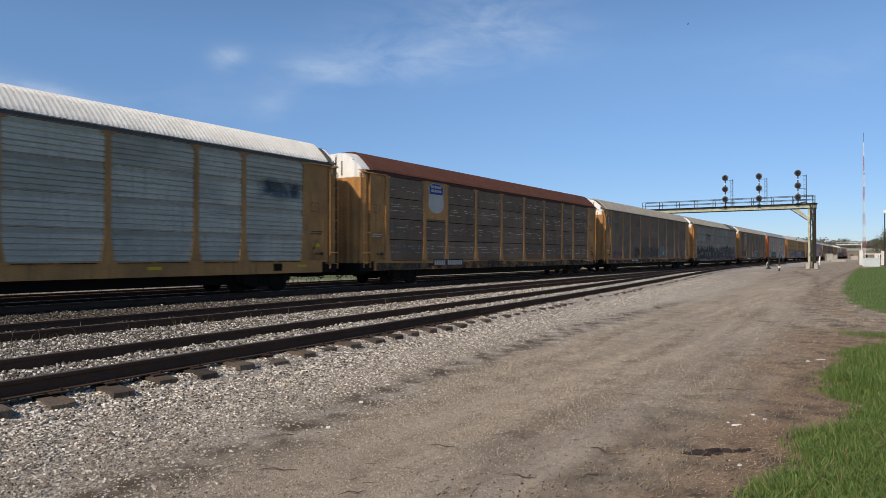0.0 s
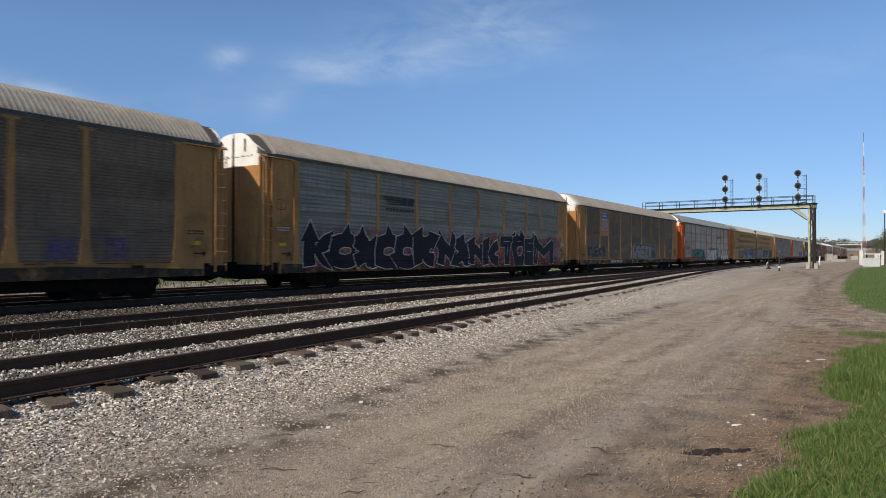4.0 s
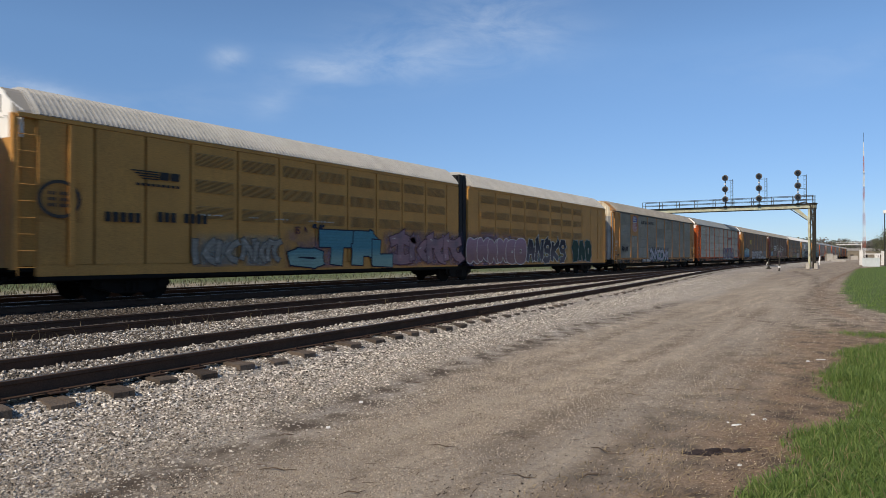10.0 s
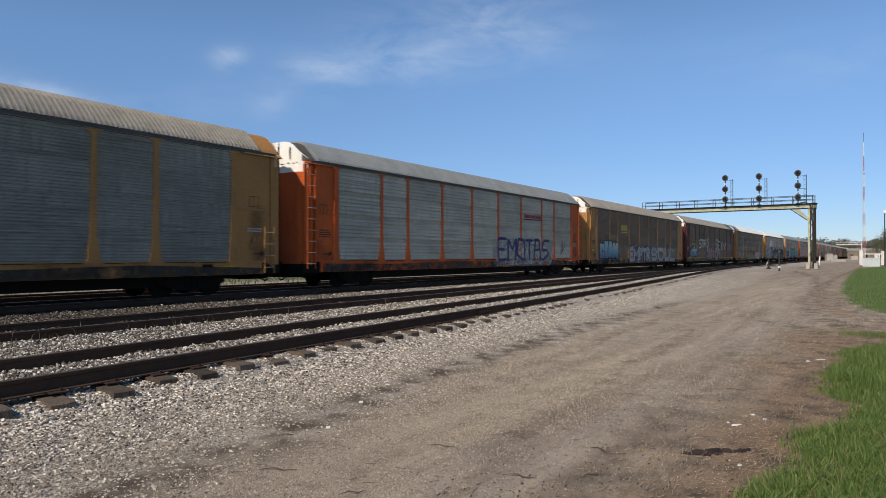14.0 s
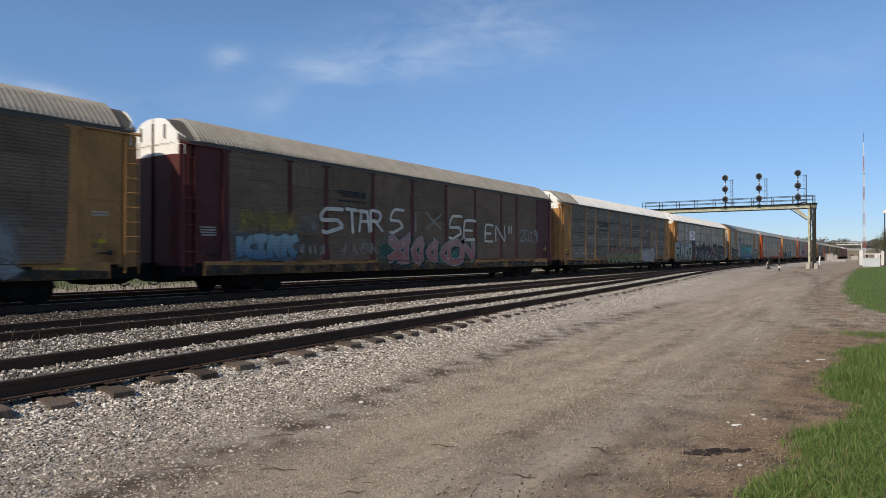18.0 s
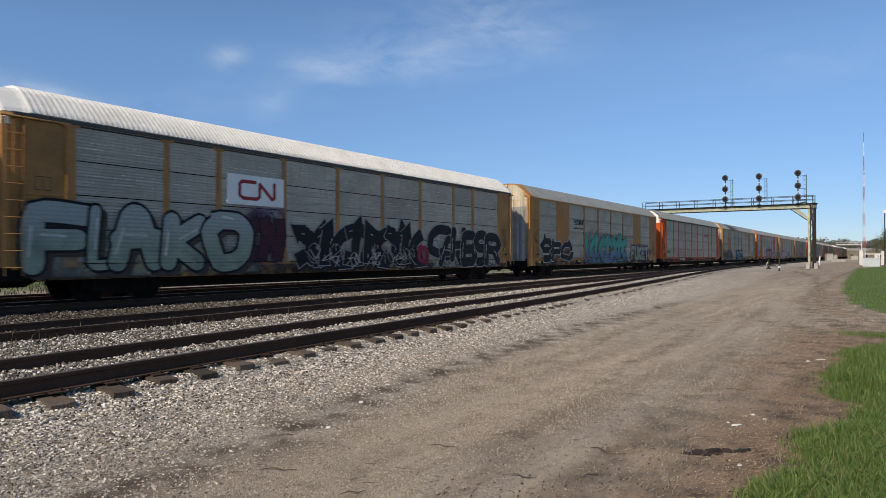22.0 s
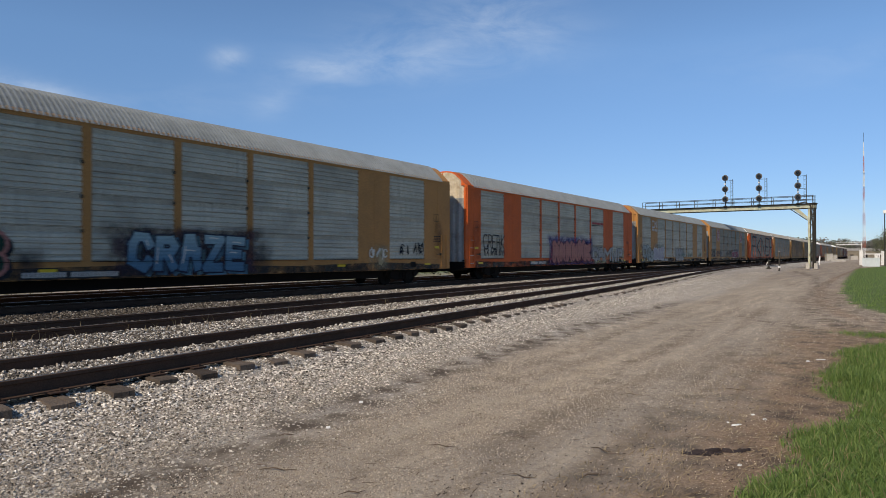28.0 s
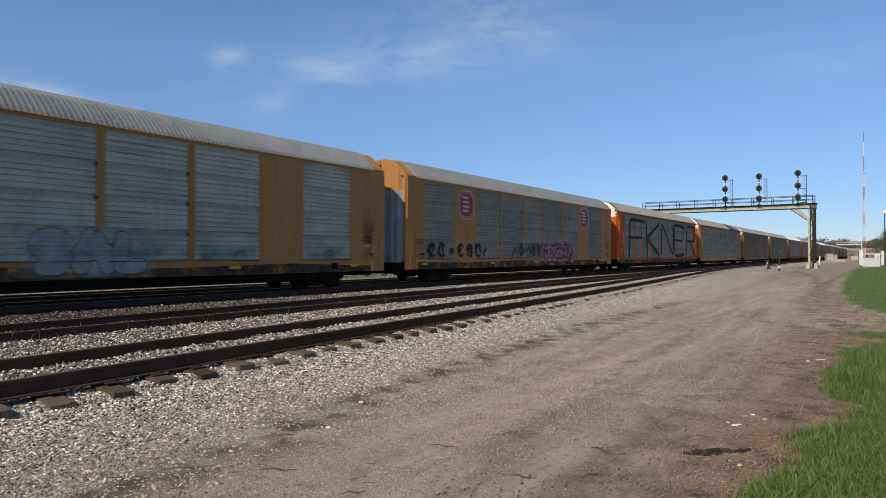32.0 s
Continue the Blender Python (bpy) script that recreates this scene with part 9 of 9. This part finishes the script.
# stones coloured near black for the shade under the train
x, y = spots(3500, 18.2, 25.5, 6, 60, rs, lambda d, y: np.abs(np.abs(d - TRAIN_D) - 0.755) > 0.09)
stones("black_ballast", "ballast blackened for the shade under the train", x, y, rs.uniform(0.03, 0.06, len(x)), "stone_black", rs, 0.2)
# scattered pebbles over the road
x, y = spots(105000, -0.8, 7.0, 5.0, 80, rs, lambda d, y: step(74, 30, y) * (grass_cover(-d, y) < 0.4) * (1 - 0.92 * foot_line(d, y)) * (np.where(y > 10, 0.85, 0.5) + 0.3 * step(1.5, 4.5, d) * (0.5 + 0.5 * np.clip(wave(d, y, 1.3, 77), -1, 1))))
chips("pebbles", "fine pebbles pressed into the dirt road", x, y, rs.uniform(0.007, 0.021, len(x)) * np.minimum(0.72 + 0.038 * y, 1.55), "pebble", rs)
x, y = spots(120000, 1.5, 6.4, 2.0, 15, rs, lambda d, y: (1 - 0.92 * foot_line(d, y)) * step(15, 7, y) * step(1.3, 3.4, d + 0.5 * wave(d, y, 1.4, 79)))
x, y = np.concatenate([x, -rs.uniform(1.2, 6.0, 9000)]), np.concatenate([y, rs.uniform(-7, 2.0, 9000)])
chips("road_gravel", "coarse gravel strewn over the near road", x, y, rs.uniform(0.008, 0.024, len(x)) * (0.75 + 0.06 * np.abs(y)), "gravel", rs)


# ---- grass ----
def blades(name, label, x, y, tall, wide, mat, rng, lean=0.5):
    n = len(x)
    z = height(x, y) - 0.01
    a = rng.uniform(0, 6.28, n)
    ux, uy = np.cos(a), np.sin(a)
    b = rng.uniform(0, 6.28, n)
    bend = tall * rng.uniform(0.1, lean, n)
    lx, ly = np.cos(b) * bend, np.sin(b) * bend
    w = wide * 0.5
    v = np.empty((n, 6, 3))
    for i, (h, f, k) in enumerate(((0, 0, 1), (0.55, 0.35, 0.85), (1.0, 1.0, 0.15))):
        for j, s in enumerate((-1, 1)):
            v[:, 2 * i + j, 0] = x + lx * f + ux * w * k * s
            v[:, 2 * i + j, 1] = y + ly * f + uy * w * k * s
            v[:, 2 * i + j, 2] = z + tall * h * (1 - 0.25 * f * bend / tall)
    q = np.array([(0, 1, 3, 2), (2, 3, 5, 4)])
    f = (q[None] + (np.arange(n) * 6)[:, None, None]).reshape(-1, 4)
    return tagged(new(name, numpy_mesh(name, v.reshape(-1, 3), f, [M[mat]])), label, "grass", kind="stuff")


def tufts(name, label, cx, cy, size, per, tall, wide, mat, rng):
    """Clumps of grass: blades that stand close at the foot and lean outwards."""
    n = len(cx) * per
    k = np.repeat(np.arange(len(cx)), per)
    a, q = rng.uniform(0, 6.28, n), np.abs(rng.normal(size=n)) * size[k]
    x, y = cx[k] + np.cos(a) * q, cy[k] + np.sin(a) * q
    h = tall[k] * rng.uniform(0.45, 1.1, n)
    b = a + rng.normal(size=n) * 0.9
    bend = h * np.clip(rng.uniform(0.15, 0.75, n) + 2.0 * q, 0.1, 1.1)
    lx, ly = np.cos(b) * bend, np.sin(b) * bend
    c = rng.uniform(0, 6.28, n)
    w = wide * rng.uniform(0.6, 1.3, n) * 0.5
    ux, uy = np.cos(c) * w, np.sin(c) * w
    z = height(x, y) - 0.01
    v = np.empty((n, 8, 3))
    for i, (up, out, thin) in enumerate(((0, 0, 1), (0.5, 0.18, 0.95), (0.85, 0.55, 0.7), (0.95, 1.0, 0.1))):
        for j, g in enumerate((-1, 1)):
            v[:, 2 * i + j, 0] = x + lx * out + ux * thin * g
            v[:, 2 * i + j, 1] = y + ly * out + uy * thin * g
            v[:, 2 * i + j, 2] = z + h * up * (1 - 0.25 * out * bend / h)
    f = (np.array([(0, 1, 3, 2), (2, 3, 5, 4), (4, 5, 7, 6)])[None] + (np.arange(n) * 8)[:, None, None]).reshape(-1, 4)
    return tagged(new(name, numpy_mesh(name, v.reshape(-1, 3), f, [M[mat]])), label, "grass", kind="stuff")


rg = np.random.default_rng(23)
M["grass_far"] = leaf_material("dull half-dry grass", (0.065, 0.068, 0.036), (0.13, 0.122, 0.074))
M["grass_bright"] = leaf_material("sunlit young grass", (0.08, 0.15, 0.03), (0.22, 0.285, 0.09))
x, y = spots(4200, -0.75, 1.3, 3.6, 17.6, rg, lambda d, y: grass_cover(-d, y))
vig = np.clip(0.8 + 0.35 * wave(x, y, 2.4, 55), 0.5, 1.25) * (0.45 + 0.55 * grass_cover(x, y))
tufts("grass", "tufts of fresh green grass at the road's edge", x, y, rg.uniform(0.02, 0.06, len(x)), 16, vig * rg.uniform(0.12, 0.25, len(x)), 0.0075, "grass_bright", rg)
x, y = spots(16000, -0.75, 1.3, 3.6, 17.6, rg, lambda d, y: grass_cover(-d, y))
blades("grass", "short green grass between the tufts", x, y, rg.uniform(0.05, 0.14, len(x)), rg.uniform(0.005, 0.010, len(x)), "grass", rg, 0.9)
x, y = spots(2600, -0.75, 1.3, 3.6, 17.6, rg, lambda d, y: grass_cover(-d, y))
blades("dry_grass", "last year's dry blades among the green grass", x, y, rg.uniform(0.06, 0.2, len(x)), rg.uniform(0.004, 0.007, len(x)), "grass_dry", rg, 1.1)
x, y = spots(12000, -1.5, 3.2, 20, 120, rg, lambda d, y: grass_cover(-d, y))
blades("grass", "fresh green grass beyond the fork of the road", x, y, rg.uniform(0.04, 0.11, len(x)), rg.uniform(0.012, 0.03, len(x)), "grass_bright", rg)
x, y = -rg.uniform(-6, 1.0, 7000), rg.uniform(-6, 3.7, 7000)
blades("grass", "short green grass beside the road", x, y, rg.uniform(0.06, 0.18, len(x)), rg.uniform(0.006, 0.012, len(x)), "grass", rg)
x, y = spots(5000, -0.1, 2.2, 4.0, 17, rg, lambda d, y: (0.25 + 0.5 * (grass_cover(-d - 0.25, y) > 0.5)) * (grass_cover(-d, y) < 0.6))
blades("dry_grass", "thin dry grass among the dirt", x, y, rg.uniform(0.02, 0.09, len(x)), rg.uniform(0.004, 0.008, len(x)), "grass_dry", rg, 1.6)
x, y = spots(12000, 26.5, 48, 6, 90, rg)
blades("dry_grass", "low dull grass on the far side of the tracks", x, y, rg.uniform(0.06, 0.2, len(x)), rg.uniform(0.02, 0.05, len(x)), "grass_far", rg)
x, y = spots(170, 11.2, 12.4, 3.2, 30, rg)
blades("weeds", "dry weeds along the yard track rail", x, y, rg.uniform(0.08, 0.28, len(x)), rg.uniform(0.006, 0.012, len(x)), "grass_dry", rg, 0.8)


M["bark_crumb"] = material("dark leaf and bark crumbs", (0.05, 0.035, 0.026), None, 0.9)


# ---- straw, twigs and litter ----
def straws(name, label, x, y, long, mat, rng, thick=0.004, lift=0.002):
    n = len(x)
    z = height(x, y) + 0.006 + rng.uniform(0, 0.008, n)
    a = rng.uniform(0, 3.14, n)
    ux, uy = np.cos(a) * long / 2, np.sin(a) * long / 2
    px, py = -np.sin(a) * thick, np.cos(a) * thick
    tilt = np.abs(rng.normal(size=n)) * lift
    v = np.empty((n, 4, 3))
    for i, (s, q) in enumerate(((-1, -1), (1, -1), (1, 1), (-1, 1))):
        v[:, i, 0], v[:, i, 1], v[:, i, 2] = x + s * ux + q * px, y + s * uy + q * py, z + (s + 1) * tilt + (q > 0) * 0.003
    return tagged(new(name, numpy_mesh(name, v.reshape(-1, 3), np.arange(4 * n).reshape(n, 4), [M[mat]])), label, "straw", kind="stuff")


x, y = spots(6500, 0.2, 2.3, 3.8, 18, rg, lambda d, y: step(2.4, 1.2, d) * (grass_cover(-d, y) < 0.3))
straws("straw", "dead grass and straw strewn over the dirt", x, y, rg.uniform(0.012, 0.055, len(x)), "straw_pale", rg, 0.0018, 0.009)
x, y = spots(520, 1.0, 6.0, 2.2, 30, rg)
straws("twigs", "dark twigs scattered over the gravel road", x, y, rg.uniform(0.02, 0.11, len(x)) * (0.8 + 0.04 * y), "straw", rg, 0.0024)
x, y = spots(1100, 0.6, 2.8, 3.4, 22, rg)
straws("bark_crumbs", "dark crumbs of bark and leaf on the dirt", x, y, rg.uniform(0.01, 0.03, len(x)), "bark_crumb", rg, 0.0045)
rt = random.Random(8)
for x, y, a, long in ((-4.05, 3.6, 0.5, 0.3), (-3.2, 3.55, 0.9, 0.2), (-3.35, 4.9, 0.35, 0.26), (-2.9, 5.6, 0.2, 0.2), (-2.15, 5.7, -0.2, 0.25), (-2.4, 4.6, 0.15, 0.25), (-1.95, 5.0, 1.2, 0.3), (-5.15, 6.9, 0.9, 0.34), (-4.7, 4.3, 1.0, 0.2), (-1.6, 9.0, 0.4, 0.4), (-2.6, 8.0, 0.3, 0.3)):
    t = tagged(part("fallen_twig", Shape().tube([(-long / 2, 0, 0), (-long * 0.1, 0.02, 0.012), (long * 0.2, -0.01, 0.005), (long / 2, 0.03, 0.0)], [0.002, 0.005, 0.005, 0.002], 5), "straw"), "dark dry twig lying on the gravel", "twig", "fallen twigs")
    t.location, t.rotation_euler = (x, y, ground_at(x, y) + 0.012), (0, 0, a)


def lump(name, label, cat, x, y, pts, mat, tall, turn=0.0):
    s = Shape()
    n = len(pts)
    s.v = [(a, b, 0.0) for a, b in pts] + [(a * 0.8, b * 0.75, tall * rt.uniform(0.6, 1.1)) for a, b in pts] + [(0, 0, tall)]
    s.f = [(k, (k + 1) % n, n + (k + 1) % n, n + k) for k in range(n)] + [(n + k, n + (k + 1) % n, 2 * n) for k in range(n)]
    s.m = [0] * len(s.f)
    o = tagged(part(name, s, mat), label, cat)
    o.location, o.rotation_euler = (x, y, ground_at(x, y)), (0, 0, turn)
    return o


M["bark_wet"] = material("damp dark bark", (0.035, 0.026, 0.026), None, 0.8, scale=8)
for x, y, w, h, turn in ((-1.40, 5.98, 0.12, 0.016, 0.7), (-1.33, 6.03, 0.11, 0.03, 0.4), (-1.27, 6.09, 0.10, 0.04, 0.8), (-1.21, 6.06, 0.07, 0.02, 1.1), (-1.16, 6.16, 0.06, 0.03, 0.2), (-1.09, 6.19, 0.07, 0.02, 0.8), (-1.05, 6.25, 0.05, 0.03, 0.4), (-1.01, 6.28, 0.035, 0.035, 1.0), (-1.47, 5.96, 0.05, 0.015, 1.2), (-1.30, 5.98, 0.05, 0.02, 0.1), (-1.24, 6.14, 0.04, 0.035, 0.6)):
    k = [(math.cos(a) * w * rt.uniform(0.7, 1.15), math.sin(a) * w * 0.38 * rt.uniform(0.6, 1.2)) for a in [6.2832 * j / 11 for j in range(11)]]
    tagged(lump("bark_piece", "dark damp piece of bark in the straw", "bark", x, y, k, "bark_wet", h, turn), group="bark pieces")
for x, y, w, h, turn in ((-0.9, 12.45, 0.2, 0.012, 0.6), (-1.27, 7.22, 0.13, 0.01, 0.9), (-1.36, 7.28, 0.03, 0.01, 0.3), (-1.2, 7.75, 0.05, 0.01, 0.5), (-1.06, 7.6, 0.04, 0.014, 0.0), (-1.0, 5.8, 0.03, 0.012, 0.0), (-1.05, 12.1, 0.06, 0.02, 0.4), (-4.6, 4.75, 0.045, 0.02, 0.4), (-5.0, 5.7, 0.055, 0.02, 0.2)):
    lump("litter", "small scrap of white paper on the dirt", "litter", x, y, [(-w / 2, -0.01), (-w * 0.1, -0.022), (w / 2, -0.006), (w / 2 * 0.8, 0.012), (0.02, 0.008), (-w / 2 * 0.9, 0.014)], "litter", h, turn)


# ---- what moves ----
def roll_wheels():
    """Every axle turns as the train rolls; all front axles share one set of keys, and all rear axles another."""
    sets = [o for n, car in CARS for f in car.children if f.name.startswith("truck_frame") for o in f.children]
    turn = math.degrees(SPEED / 0.46)
    for place in (-0.89, 0.89):
        alike = [o for o in sets if abs(o.location.y - place) < 0.01]
        first = alike[0]
        walk(first, [(k / 30, pose(0, place, 0.40, turn * k / 30)) for k in range(0, 961)])
        for o in alike[1:]:
            o.rotation_mode = "QUATERNION"
            keys = o.animation_data_create()
            keys.action = first.animation_data.action
            keys.action_slot = first.animation_data.action_slot


def motions():
    """The train rolls by at an even speed, towards the near end of the track."""
    for n, car in CARS:
        start = OFFSET[n]
        walk(car, [(t, pose(-TRAIN_D, start - SPEED * t, 0)) for t in (0.0, 8.0, 16.0, 24.0, 32.0)])
    roll_wheels()
    # the bird crosses the sky from the signals and drops behind the train
    way = ((0.0, -12.44, 51.76, 19.0), (0.4, -15.48, 49.69, 19.48), (0.8, -18.92, 47.36, 19.74), (1.2, -22.65, 44.83, 19.82), (1.6, -26.91, 41.95, 19.39), (2.0, -31.11, 39.11, 18.39),
           (2.4, -35.03, 36.48, 16.79), (2.8, -38.37, 34.23, 15.06), (3.2, -40.92, 32.52, 13.42), (3.6, -43.37, 30.89, 11.55), (5.0, -53.98, 23.78, 4.41), (7.0, -75.0, 10.0, 3.5), (32.0, -220.0, -85.0, 6.0))
    walk(BIRD, [(t, pose(x, y, z, 0, 0, -34)) for t, x, y, z in way])


motions()
